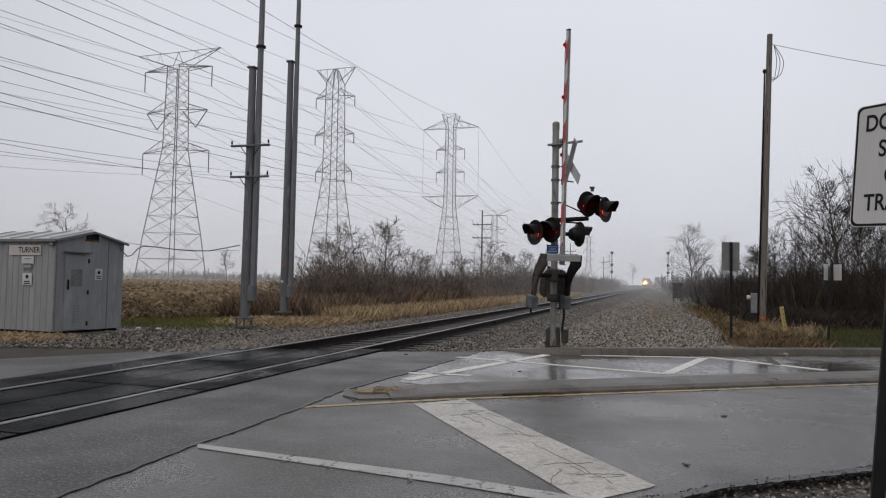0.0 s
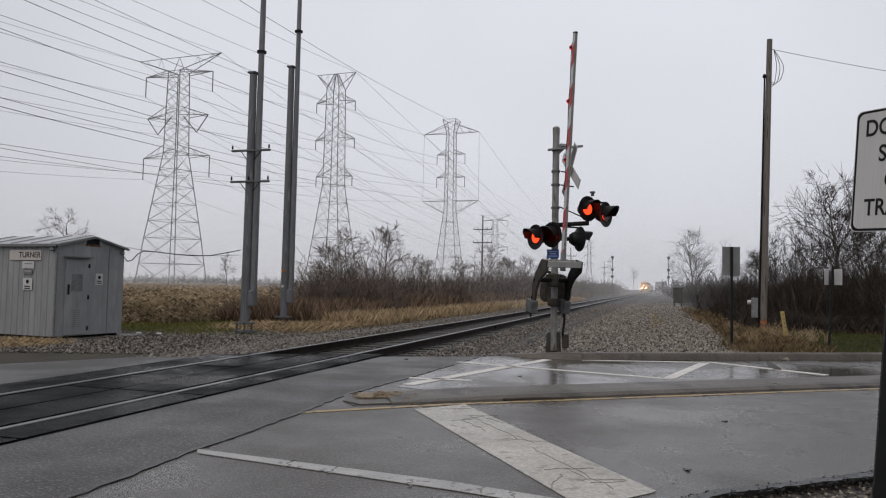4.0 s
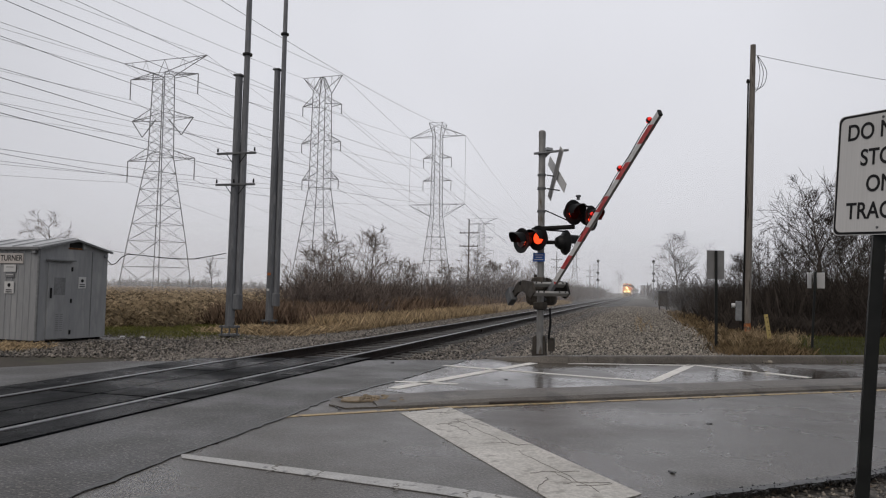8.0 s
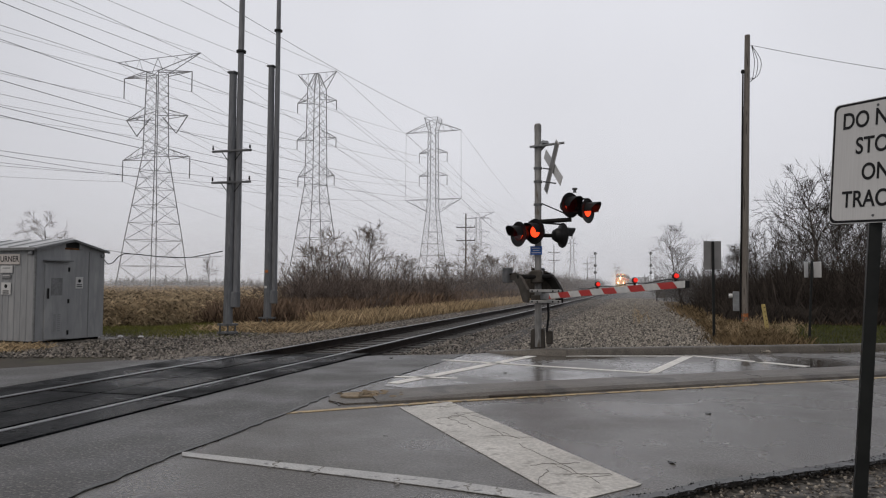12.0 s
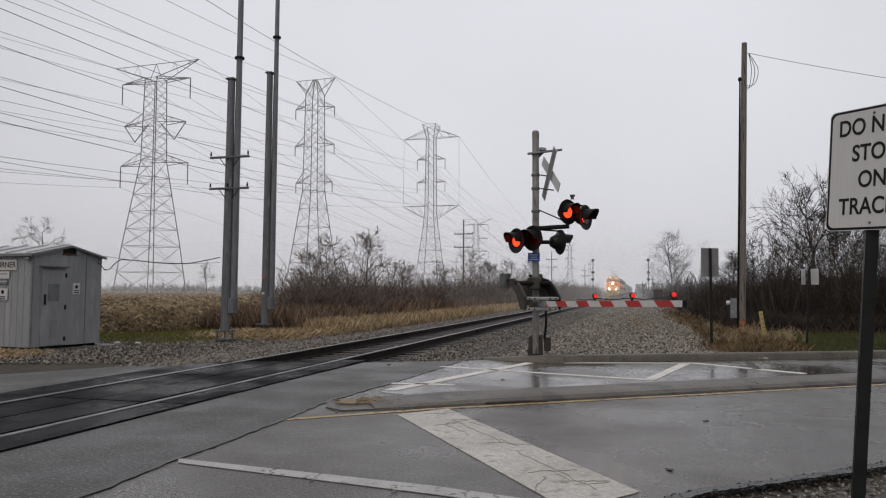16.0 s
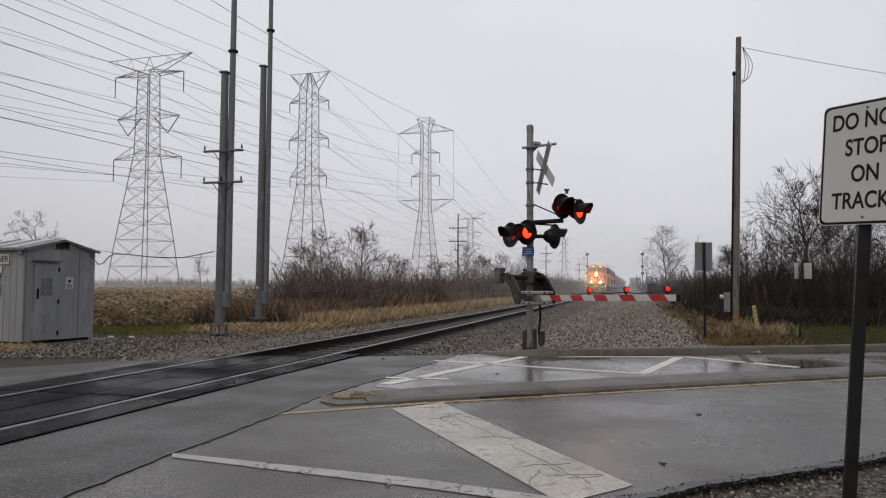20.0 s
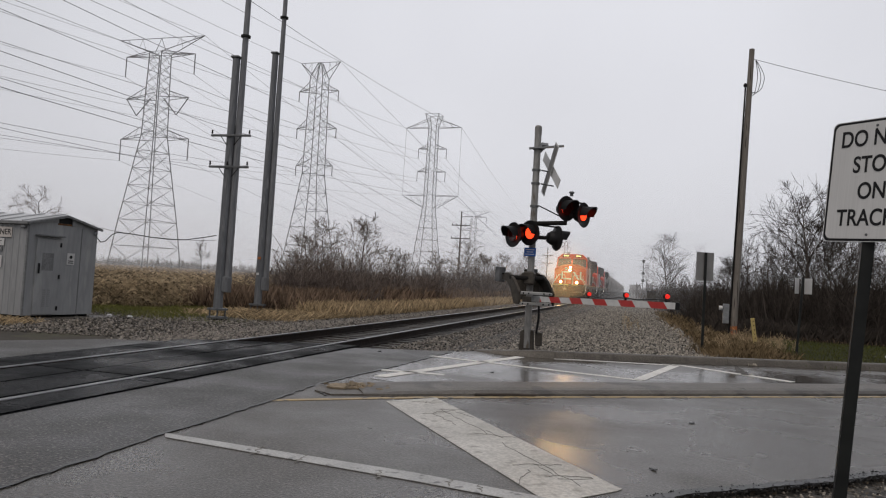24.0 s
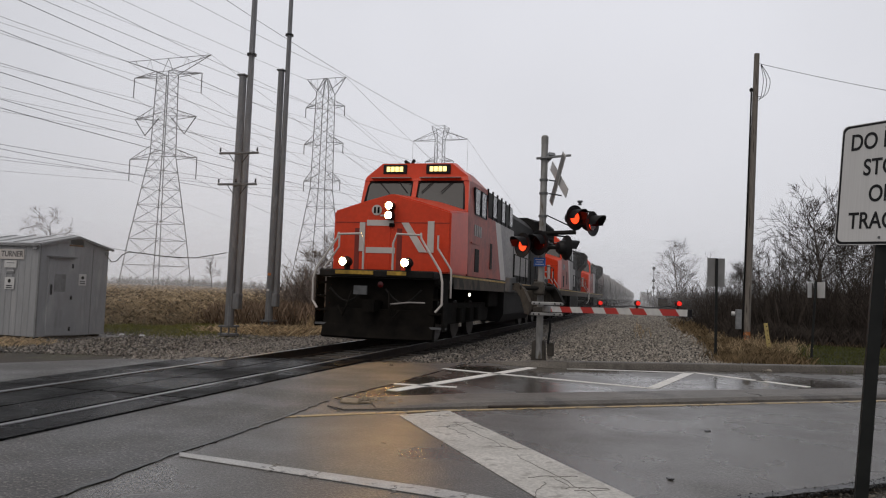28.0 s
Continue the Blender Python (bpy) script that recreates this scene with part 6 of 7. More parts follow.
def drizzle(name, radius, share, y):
    """An added sheet ahead of the lamps, thin at its rim, which spreads their light forwards to imitate lens bloom."""
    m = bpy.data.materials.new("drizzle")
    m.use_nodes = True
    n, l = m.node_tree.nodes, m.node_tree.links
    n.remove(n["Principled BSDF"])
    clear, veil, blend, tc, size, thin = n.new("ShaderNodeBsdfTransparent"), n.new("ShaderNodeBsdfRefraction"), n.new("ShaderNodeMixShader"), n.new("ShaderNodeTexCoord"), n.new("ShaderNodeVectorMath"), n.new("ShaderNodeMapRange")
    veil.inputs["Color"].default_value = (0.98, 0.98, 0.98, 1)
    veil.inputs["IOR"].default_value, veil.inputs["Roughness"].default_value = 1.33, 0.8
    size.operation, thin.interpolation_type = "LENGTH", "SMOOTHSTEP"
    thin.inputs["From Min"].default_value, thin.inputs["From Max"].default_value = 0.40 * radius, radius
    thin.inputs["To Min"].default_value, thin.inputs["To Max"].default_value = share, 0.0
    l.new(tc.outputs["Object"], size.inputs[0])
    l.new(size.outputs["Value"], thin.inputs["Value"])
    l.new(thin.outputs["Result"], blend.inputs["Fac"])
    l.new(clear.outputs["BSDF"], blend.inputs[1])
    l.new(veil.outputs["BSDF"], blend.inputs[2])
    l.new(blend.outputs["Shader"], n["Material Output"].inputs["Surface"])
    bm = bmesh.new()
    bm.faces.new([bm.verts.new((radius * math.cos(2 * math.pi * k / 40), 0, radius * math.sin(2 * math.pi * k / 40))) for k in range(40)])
    ob = part(name, bm, m, lead, "added scattering sheet that imitates headlight bloom", m=pose(0, y, 2.45))
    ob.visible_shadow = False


# added sheet for the headlight bloom, carried 12 m ahead of the nose
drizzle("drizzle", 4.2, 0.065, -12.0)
car = hopper("hopper_car", "grey covered hopper car coupled in the train")
TRAIN.append((car, 65.9))
for k in range(1, 14):
    TRAIN.append((copy_thing(car, pose(TRACK, 90, 0)), 65.9 + 18.3 * k))


# ---- plants and loose stone ----
def grow(rng, p, d, length, r, depth, out, spread=0.6, lift=0.03, kids=(2, 4), shrink=0.68, wob=0.2):
    """Adds tapered twig segments (p, q, r0, r1) of one branch and its side branches."""
    n = 3 if depth else 2
    pts, dirs = [p], []
    for k in range(n):
        d = d + rng.normal(0, wob, 3)
        d[2] += lift
        d = d / np.linalg.norm(d)
        q = pts[-1] + d * length / n
        out.append((pts[-1], q, r * (1 - 0.55 * k / n), r * (1 - 0.55 * (k + 1) / n)))
        pts.append(q)
        dirs.append(d)
    if depth == 0:
        return
    m = rng.integers(kids[0], kids[1] + 1)
    for k in range(m):
        f = n * (0.25 + 0.75 * (k + rng.uniform(0, 1)) / m) * 0.999
        i = int(f)
        side = np.cross(dirs[i], rng.normal(0, 1, 3))
        nd = dirs[i] + side / (np.linalg.norm(side) + 1e-9) * spread * rng.uniform(0.6, 1.3)
        grow(rng, pts[i] + (pts[i + 1] - pts[i]) * (f - i), nd / np.linalg.norm(nd), length * shrink * rng.uniform(0.7, 1.15), r * 0.55, depth - 1, out, spread, lift, kids, shrink, wob)


def segments(out, rmin):
    """Three-sided tapered prisms as arrays of vertices and faces."""
    P = np.array([s[0] for s in out], float)
    Q = np.array([s[1] for s in out], float)
    R0 = np.maximum(np.array([s[2] for s in out]), rmin)[:, None]
    R1 = np.maximum(np.array([s[3] for s in out]), rmin * 0.8)[:, None]
    D = Q - P
    D /= np.linalg.norm(D, axis=1)[:, None] + 1e-9
    A = np.cross(D, np.array([0.31, 0.17, 0.93]))
    A /= np.linalg.norm(A, axis=1)[:, None] + 1e-9
    B = np.cross(D, A)
    V = np.empty((len(out), 6, 3))
    for k in range(3):
        c, s = math.cos(2.094 * k), math.sin(2.094 * k)
        V[:, k] = P + (A * c + B * s) * R0
        V[:, 3 + k] = Q + (A * c + B * s) * R1
    F = np.array([[0, 1, 4, 3], [1, 2, 5, 4], [2, 0, 3, 5]])
    return V.reshape(-1, 3), (F[None] + 6 * np.arange(len(out))[:, None, None]).reshape(-1, 4)


def bush_shape(seed, stems, height, depth=2, wide=0.5, rmin=0.009):
    rng = np.random.default_rng(seed)
    out = []
    for _ in range(stems):
        p = np.array([rng.normal(0, wide), rng.normal(0, wide), -0.05])
        d = np.array([rng.normal(0, 0.35), rng.normal(0, 0.35), 1.0])
        grow(rng, p, d / np.linalg.norm(d), height * rng.uniform(0.35, 0.6), 0.026, depth, out, 0.62, 0.03, (2, 4), 0.68, 0.09)
    return segments(out, rmin)


def tree_shape(seed, height, rmin=0.012, depth=4, trunk_r=0.14, bare=0.3, rise=1.0):
    """The trunk's and the crown's arrays of a leafless tree: a leader with rising limbs that fork into fine twigs."""
    rng = np.random.default_rng(seed)
    trunk, crown = [], []
    p, d = np.array([0, 0, -0.1]), np.array([rng.normal(0, 0.05), rng.normal(0, 0.05), 1.0])
    n = 10
    a = rng.uniform(0, 6.28)
    for k in range(n):
        f = k / n
        q = p + d * height * 0.74 / n
        trunk.append((p, q, trunk_r * (1 - 0.85 * f), trunk_r * (1 - 0.85 * (f + 1 / n))))
        if f >= bare:
            for _ in range(2 if k < n - 1 else 3):
                a += 2.4 + rng.normal(0, 0.4)
                bd = np.array([math.cos(a), math.sin(a), (rng.uniform(0.7, 1.2) + 0.9 * f) * rise])
                grow(rng, q, bd / np.linalg.norm(bd), height * 0.25 * (1.2 - 0.8 * f) * rng.uniform(0.75, 1.2), trunk_r * 0.32 * (1 - 0.6 * f), depth - 1, crown, 0.74, 0.02, (2, 4), 0.74, 0.11)
        p = q
        d = d + rng.normal(0, 0.06, 3)
        d /= np.linalg.norm(d)
    return segments(trunk, 0.02), segments(crown, rmin)


def sapling_shape(seed, height, rmin=0.007):
    """A thin upright shoot with short rising side twigs."""
    rng = np.random.default_rng(seed)
    out, p, d = [], np.array([0, 0, -0.1]), np.array([rng.normal(0, 0.1), rng.normal(0, 0.1), 1.0])
    n = 12
    for k in range(n):
        d = d + rng.normal(0, 0.05, 3)
        d /= np.linalg.norm(d)
        q = p + d * height / n
        out.append((p, q, 0.026 * (1 - 0.85 * k / n), 0.026 * (1 - 0.85 * (k + 1) / n)))
        if k > 2:
            for _ in range(2):
                a = rng.uniform(0, 6.28)
                bd = np.array([math.cos(a), math.sin(a), rng.uniform(1.0, 2.0)])
                grow(rng, q, bd / np.linalg.norm(bd), height * 0.17 * rng.uniform(0.6, 1.2) * (1.1 - 0.5 * k / n), 0.010, 1, out, 0.6, 0.08, (2, 4), 0.62, 0.12)
        p = q
    return segments(out, rmin)


def scatter(name, shapes, places, material, label, category):
    """One joined mesh of many turned and scaled shapes. places: (x, y, z, size, turn, which)."""
    VV, FF, off = [], [], 0
    for x, y, z, s, a, w in places:
        V, F = shapes[w % len(shapes)]
        c, sn = math.cos(a), math.sin(a)
        W = np.empty_like(V)
        W[:, 0], W[:, 1], W[:, 2] = x + s * (V[:, 0] * c - V[:, 1] * sn), y + s * (V[:, 0] * sn + V[:, 1] * c), z + s * V[:, 2]
        VV.append(W)
        FF.append(F + off)
        off += len(V)
    return tagged(quick_mesh(name, np.concatenate(VV), np.concatenate(FF), material), label, category, kind="stuff")


def bare_tree(name, x, y, seed, height, label, rmin=0.014, trunk_r=0.15, depth=4, bare=0.3, material=None, rise=1.0):
    t = thing(name, label, "tree", pose(x, y, -0.3), group="bare trees")
    (tv, tf), (cv, cf) = tree_shape(seed, height, rmin, depth, trunk_r, bare, rise)
    a = quick_mesh("trunk", tv, tf, BARK)
    b = quick_mesh("crown", cv, cf, material or TWIG)
    a.parent = b.parent = t
    return t


rng = np.random.default_rng(11)
BUSHES = [bush_shape(100 + k, 13, 2.2, 2, 0.6, 0.0085) for k in range(6)]
BUSH_FAR = [bush_shape(150 + k, 7, 2.1, 2, 0.5, 0.012) for k in range(5)]
THICKET = [bush_shape(200 + k, 18, 2.9, 2, 0.9, 0.0052) for k in range(6)]
SAPLINGS = [sapling_shape(260 + k, 4.6, 0.0052) for k in range(8)]
WOOD_FAR = [bush_shape(280 + k, 9, 2.0, 2, 1.2, 0.03) for k in range(5)]
places = []
for k in range(185):
    y = 30 + 230 * rng.uniform(0, 1) ** 1.45
    places.append((rng.uniform(-15.2 if y < 34 else -19, -12.3), y + (2 if y < 30 else 0), -0.3, rng.uniform(0.8, 1.5) * (1 + min(0.5, (y - 27) / 120)), rng.uniform(0, 6.28), k))
scatter("lineside_brush", BUSHES, places, TWIG, "tangled leafless brush beside the railway track", "brush")
places = []
for k in range(290):
    y = 28.5 + 190 * rng.uniform(0, 1) ** 1.8
    x0 = np.interp(y, [27, 34, 60, 220], [5.4, 4.3, 3.2, 3.0])
    places.append((x0 + 16 * rng.uniform(0, 1) ** 1.5 + 0.25 * max(0, 40 - y) * rng.uniform(0, 1), y, -0.32, rng.uniform(0.55, 1.2), rng.uniform(0, 6.28), k))
for k in range(75):
    y = rng.uniform(30.5, 50)
    places.append((rng.uniform(0.16, 0.42) * y + 2.2, y, -0.32, rng.uniform(0.7, 1.25), rng.uniform(0, 6.28), k))
scatter("woodland_thicket", THICKET, places, WOOD_TWIG, "dense dark leafless thicket at the woodland edge", "thicket")
places = []
for k in range(340):
    a = rng.uniform(-0.03, 0.95)
    d = rng.uniform(215, 430)
    places.append((-d * math.sin(a), d * math.cos(a), -0.3, rng.uniform(0.9, 2.4), rng.uniform(0, 6.28), k))
places = [p for p in places if not -17 < p[0] < 3.5]
for k in range(60):
    places.append((rng.uniform(5, 60), rng.uniform(190, 480), -0.3, rng.uniform(2, 3.6), rng.uniform(0, 6.28), k))
scatter("far_woods", WOOD_FAR, places, FAR_TWIG, "hazy line of leafless trees on the horizon", "woods")

places = []
for k in range(400):
    y = 29.5 + 120 * rng.uniform(0, 1) ** 1.5
    x0 = np.interp(y, [27, 34, 60, 220], [5.6, 4.6, 3.4, 3.2])
    places.append((x0 + 15 * rng.uniform(0, 1) ** 1.2, y, -0.32, rng.uniform(0.45, 0.92), rng.uniform(0, 6.28), k))
for k in range(190):
    y = rng.uniform(31, 52)
    places.append((rng.uniform(0.10, 0.42) * y + 2.2, y, -0.32, rng.uniform(0.55, 1.12), rng.uniform(0, 6.28), k))
scatter("woodland_saplings", SAPLINGS, places, WOOD_TWIG, "thin upright leafless saplings above the thicket", "saplings")

for x, y, seed, h, r, rm in ((7.75, 36.0, 1, 7.7, 0.15, 0.0075), (9.6, 38.5, 7, 6.2, 0.11, 0.0075), (12.8, 41, 2, 7.6, 0.15, 0.008), (8.0, 44, 3, 5.2, 0.11, 0.006), (6.0, 48, 4, 4.6, 0.1, 0.0065), (4.0, 95, 5, 10.2, 0.16, 0.010), (15.5, 38, 6, 7.2, 0.14, 0.006),
                             (8.5, 60, 9, 6.6, 0.13, 0.008), (5.2, 110, 10, 8.0, 0.13, 0.011)):
    bare_tree("bare_tree", x, y, seed, h, "leafless tree standing in the dark woodland edge", rm, r, 5 if y < 55 else 4, 0.2, WOOD_TWIG, 0.85)
for x, y, seed, h, wide_ in ((-17.6, 37.3, 21, 4.4, 0.45), (-17.8, 41.2, 22, 5.2, 0.8), (-16.9, 45, 23, 6.2, 1.1), (-16.0, 49.5, 26, 4.2, 0.8), (-14.8, 54, 27, 4.2, 0.8), (-13.5, 59, 24, 5.4, 0.9), (-13.2, 67, 28, 4.8, 0.8), (-12.9, 76, 25, 5.6, 0.9), (-13.1, 92, 29, 6.4, 0.9)):
    bare_tree("bare_tree", x, y, seed, h, "small crooked leafless tree in the lineside brush", 0.011, 0.085, depth=4, bare=0.06, rise=wide_)
bare_tree("bare_tree", -41, 43.5, 31, 7.6, "leafless tree behind the equipment shed", 0.009, 0.12, bare=0.1, rise=0.6)
for x, y, seed, h in ((-72, 112, 33, 7.0), (-62, 135, 34, 7.5), (-47, 96, 35, 5.5), (-10.5, 330, 36, 13.0), (-60, 190, 37, 9.0)):
    bare_tree("bare_tree", x, y, seed, h, "hazy leafless tree beyond the field", 0.022, 0.13, depth=3, material=FAR_TWIG)


def blades(name, n, region, height, wide, material, label, category, lean=0.35, seed=0, clump=0.25):
    """Grass as single tapered blades; region gives x, y, z for arrays of two random numbers."""
    r = np.random.default_rng(seed)
    k = max(1, n // 9)
    cx, cy, cz = region(r.uniform(0, 1, k), r.uniform(0, 1, k))
    i = r.integers(0, k, n)
    x, y, z = cx[i] + r.normal(0, clump, n), cy[i] + r.normal(0, clump, n), cz[i]
    hs = (r.uniform(0.55, 1.2, k)[i]) * r.uniform(0.5, 1.15, n) * height
    a = r.uniform(0, 2 * math.pi, n)
    dx, dy = r.normal(0, lean, n) * hs, r.normal(0, lean, n) * hs
    w = wide * r.uniform(0.6, 1.3, n)
    V = np.empty((n, 4, 3))
    V[:, 0] = np.stack([x - np.cos(a) * w / 2, y - np.sin(a) * w / 2, z], 1)
    V[:, 1] = np.stack([x + np.cos(a) * w / 2, y + np.sin(a) * w / 2, z], 1)
    V[:, 2] = np.stack([x + dx * 0.5 + np.cos(a) * w / 3, y + dy * 0.5 + np.sin(a) * w / 3, z + hs * 0.7], 1)
    V[:, 3] = np.stack([x + dx, y + dy, z + hs], 1)
    F = np.array([[0, 1, 2], [0, 2, 3]])
    F = (F[None] + 4 * np.arange(n)[:, None, None]).reshape(-1, 3)
    return tagged(quick_mesh(name, V.reshape(-1, 3), F, material), label, category, kind="stuff")


def patch(x0, x1, y0, y1, z, slant=0.0, power=1.0):
    return lambda u, v: (x0 + (x1 - x0) * u + slant * v, y0 + (y1 - y0) * v ** power, np.full(len(u), z))


def lawn_patch(x0, x1, d0, d1):
    """Places on the grass strip, d metres beyond the kerb."""
    def place(u, v):
        x = x0 + (x1 - x0) * u
        y = 13.65 + 0.535 * x + d0 + (d1 - d0) * v
        return x, y, lawn_z(x, y) - 0.015
    return place


blades("dry_grass", 70000, patch(-12.6, -10.2, 25, 95, -0.32, 1.0, 1.6), 0.46, 0.005, DRY_GRASS, "dry straw-coloured grass along the brush", "grass", lean=0.26, seed=1)
blades("dry_grass", 3500, patch(-15.2, -13.6, 12.9, 14.2, -0.31), 0.12, 0.010, DRY_GRASS, "flattened straw beside the equipment shed", "grass", lean=0.9, seed=12)
blades("dry_grass", 13000, patch(-13.6, -10.4, 20.5, 27, -0.32), 0.20, 0.008, DRY_GRASS, "flattened dry straw-coloured grass at the mast feet", "grass", lean=0.8, seed=2)
blades("russet_weeds", 30000, patch(-16.2, -12.2, 24.5, 34, -0.32), 0.8, 0.0042, RUSSET, "russet-brown dead weeds behind the masts", "weeds", lean=0.22, seed=3, clump=0.35)
blades("russet_weeds", 36000, patch(-17, -11.8, 34, 130, -0.32, 0, 1.5), 0.95, 0.005, RUSSET, "russet-brown dead weeds under the brush", "weeds", lean=0.22, seed=4, clump=0.4)
blades("dry_grass", 18000, patch(1.7, 3.2, 16.2, 25.5, -0.05, 0.3), 0.19, 0.0036, DEAD_GRASS, "tufts of dry grass round the utility pole", "grass", lean=0.32, seed=5, clump=0.2)
blades("dry_grass", 7000, patch(1.9, 3.6, 26, 60, -0.28), 0.28, 0.006, DEAD_GRASS, "dry grass along the gravel edge", "grass", lean=0.5, seed=8, clump=0.3)
blades("dead_undergrowth", 36000, patch(3.6, 11.5, 27.6, 60, -0.34, 0, 1.9), 0.75, 0.009, WOOD_TWIG, "dark dead undergrowth below the thicket", "undergrowth", seed=9, clump=0.4)
blades("deadwood_stems", 42000, patch(5.0, 15.0, 31, 50, -0.34, 4.0), 1.9, 0.008, WOOD_TWIG, "dense dark dead stems inside the thicket", "undergrowth", lean=0.16, seed=14, clump=0.5)
blades("dead_grass_edge", 9000, patch(4.0, 16.0, 26.8, 30.5, -0.10, 1.5), 0.18, 0.004, RUSSET, "brown dead grass where the lawn meets the thicket", "grass", lean=0.28, seed=13)
blades("green_grass", 26000, patch(-19.5, -12.6, 18.3, 25.6, -0.31), 0.11, 0.012, GRASS, "short green grass behind the ballast", "grass", seed=6, clump=0.4)
blades("green_grass", 34000, lawn_patch(2.6, 15.0, 0.4, 12.5), 0.07, 0.012, LAWN_GRASS, "mown green grass strip beyond the road", "grass", seed=7, clump=0.5)
places = [(rng.uniform(1.9, 4.2), rng.uniform(17.5, 26), -0.08, rng.uniform(0.1, 0.26), rng.uniform(0, 6.28), k) for k in range(38)]
places += [(rng.uniform(-12.8, -10.6), 25.5 + 60 * rng.uniform(0, 1) ** 1.5, -0.3, rng.uniform(0.15, 0.36), rng.uniform(0, 6.28), k) for k in range(60)]
places.append((0.04, 25.8, -0.09, 0.32, 1.0, 2))
scatter("dry_weeds", BUSH_FAR, places, DRY_GRASS, "wiry dead weeds standing in the dry grass", "weeds")
bm = bmesh.new()
rows_ = []
for k in range(13):
    row = []
    for j in range(9):
        x = 1.9 + 2.6 * k
        y = 13.65 + 0.535 * x + 0.28 + 1.9 * j
        row.append(bm.verts.new((x, y, float(lawn_z(x, y)) - 0.012)))
    rows_.append(row)
for a, b in zip(rows_, rows_[1:]):
    for j in range(8):
        bm.faces.new((a[j], b[j], b[j + 1], a[j + 1]))
bmesh.ops.solidify(bm, geom=bm.faces[:], thickness=0.25)
tagged(part("lawn", bm, LAWN_TURF), "damp green mown lawn strip", "lawn", kind="structure")
tagged(part("turf_patch", prism([(-20, 17.3), (-11.0, 18.3), (-10.8, 25.8), (-21, 25.8)], -0.4, -0.305), TURF), "green turf patch beside the ballast", "turf", kind="structure")
tagged(part("field", prism([(-20, 27), (-260, 40), (-380, 330), (-22, 330)], -0.4, -0.300), FIELD), "harvest-brown corn field", "field", kind="structure")

# dry corn: stalks with narrow hanging leaves
rng = np.random.default_rng(4)
n = 34000
ang = rng.uniform(radians(17.5), radians(50), n)
dist = 27.5 + 190 * rng.uniform(0, 1, n) ** 2.2
x, y = -dist * np.sin(ang), dist * np.cos(ang)
x = np.round(x / 0.76) * 0.76 + rng.normal(0, 0.2, n)
keep = x < -15.5 - 0.02 * y
x, y = x[keep], y[keep]
n = len(x)
h = rng.uniform(0.6, 1.15, n)
V, F = np.empty((n, 19, 3)), []
w = 0.008
V[:, 0], V[:, 1], V[:, 2] = np.stack([x - w, y, np.full(n, -0.3)], 1), np.stack([x + w, y, np.full(n, -0.3)], 1), np.stack([x + rng.normal(0, 0.35, n), y + rng.normal(0, 0.3, n), h - 0.3], 1)
F.append((0, 1, 2))
for k in range(4):
    a, z0, ln = rng.uniform(0, 2 * math.pi, n), h * rng.uniform(0.1, 1.0, n) - 0.3, rng.uniform(0.15, 0.36, n)
    up, wl_ = rng.uniform(0.1, 0.5, n) * ln, rng.uniform(0.03, 0.08, n)
    b = 3 + 4 * k
    V[:, b] = np.stack([x, y, z0], 1)
    V[:, b + 1] = np.stack([x + np.cos(a) * ln * 0.5, y + np.sin(a) * ln * 0.5, z0 + up], 1)
    V[:, b + 2] = V[:, b + 1] - np.stack([0 * x, 0 * x, wl_], 1)
    V[:, b + 3] = np.stack([x + np.cos(a) * ln, y + np.sin(a) * ln, z0 + up - ln * rng.uniform(0.2, 0.9, n)], 1)
    F += [(b, b + 1, b + 2), (b + 1, b + 3, b + 2)]
F = (np.array(F)[None] + 19 * np.arange(n)[:, None, None]).reshape(-1, 3)
tagged(quick_mesh("corn_stalks", V.reshape(-1, 3), F, CORN), "rows of dry tan corn stalks in the field", "corn", kind="stuff")


def stones(name, n, xy, zf, size, material, label, seed):
    r = np.random.default_rng(seed)
    x, y = xy(r.uniform(0, 1, n), r.uniform(0, 1, n))
    s = size * r.uniform(0.55, 1.35, n)
    O = np.array([[1, 0, 0], [-1, 0, 0], [0, 1, 0], [0, -1, 0], [0, 0, 1], [0, 0, -1]], float)
    V = O[None] * r.uniform(0.55, 1.15, (n, 6, 1)) + r.normal(0, 0.18, (n, 6, 3))
    a = r.uniform(0, 6.28, n)
    c, sn = np.cos(a)[:, None], np.sin(a)[:, None]
    W = np.empty_like(V)
    W[..., 0], W[..., 1], W[..., 2] = V[..., 0] * c - V[..., 1] * sn, V[..., 0] * sn + V[..., 1] * c, V[..., 2] * 0.8
    W *= s[:, None, None] * 0.5
    W += np.stack([x, y, zf(x, y) + s * 0.12], 1)[:, None, :]
    F = np.array([[0, 2, 4], [2, 1, 4], [1, 3, 4], [3, 0, 4], [2, 0, 5], [1, 2, 5], [3, 1, 5], [0, 3, 5]])
    F = (F[None] + 6 * np.arange(n)[:, None, None]).reshape(-1, 3)
    return tagged(quick_mesh(name, W.reshape(-1, 3), F, material), label, "stones", kind="stuff")


def bed_z(x, y):
    z = np.interp(x, [-9.6, -8.3, -7.3, -4.4, -3.5, -1.5, 0.9, 2.0], [-0.31, -0.20, -0.16, -0.16, -0.17, -0.09, -0.09, -0.29])
    side = np.interp(y, [12.9, 20, 35, 80], [0.0, -0.05, -0.22, -0.30])
    z = np.where(x > 0.9, -0.09 + (side + 0.09) * np.clip((x - 0.9) / 1.2, 0, 1), z)
    return np.where((x > TRACK - 1.3) & (x < TRACK + 1.3), -0.232, z)


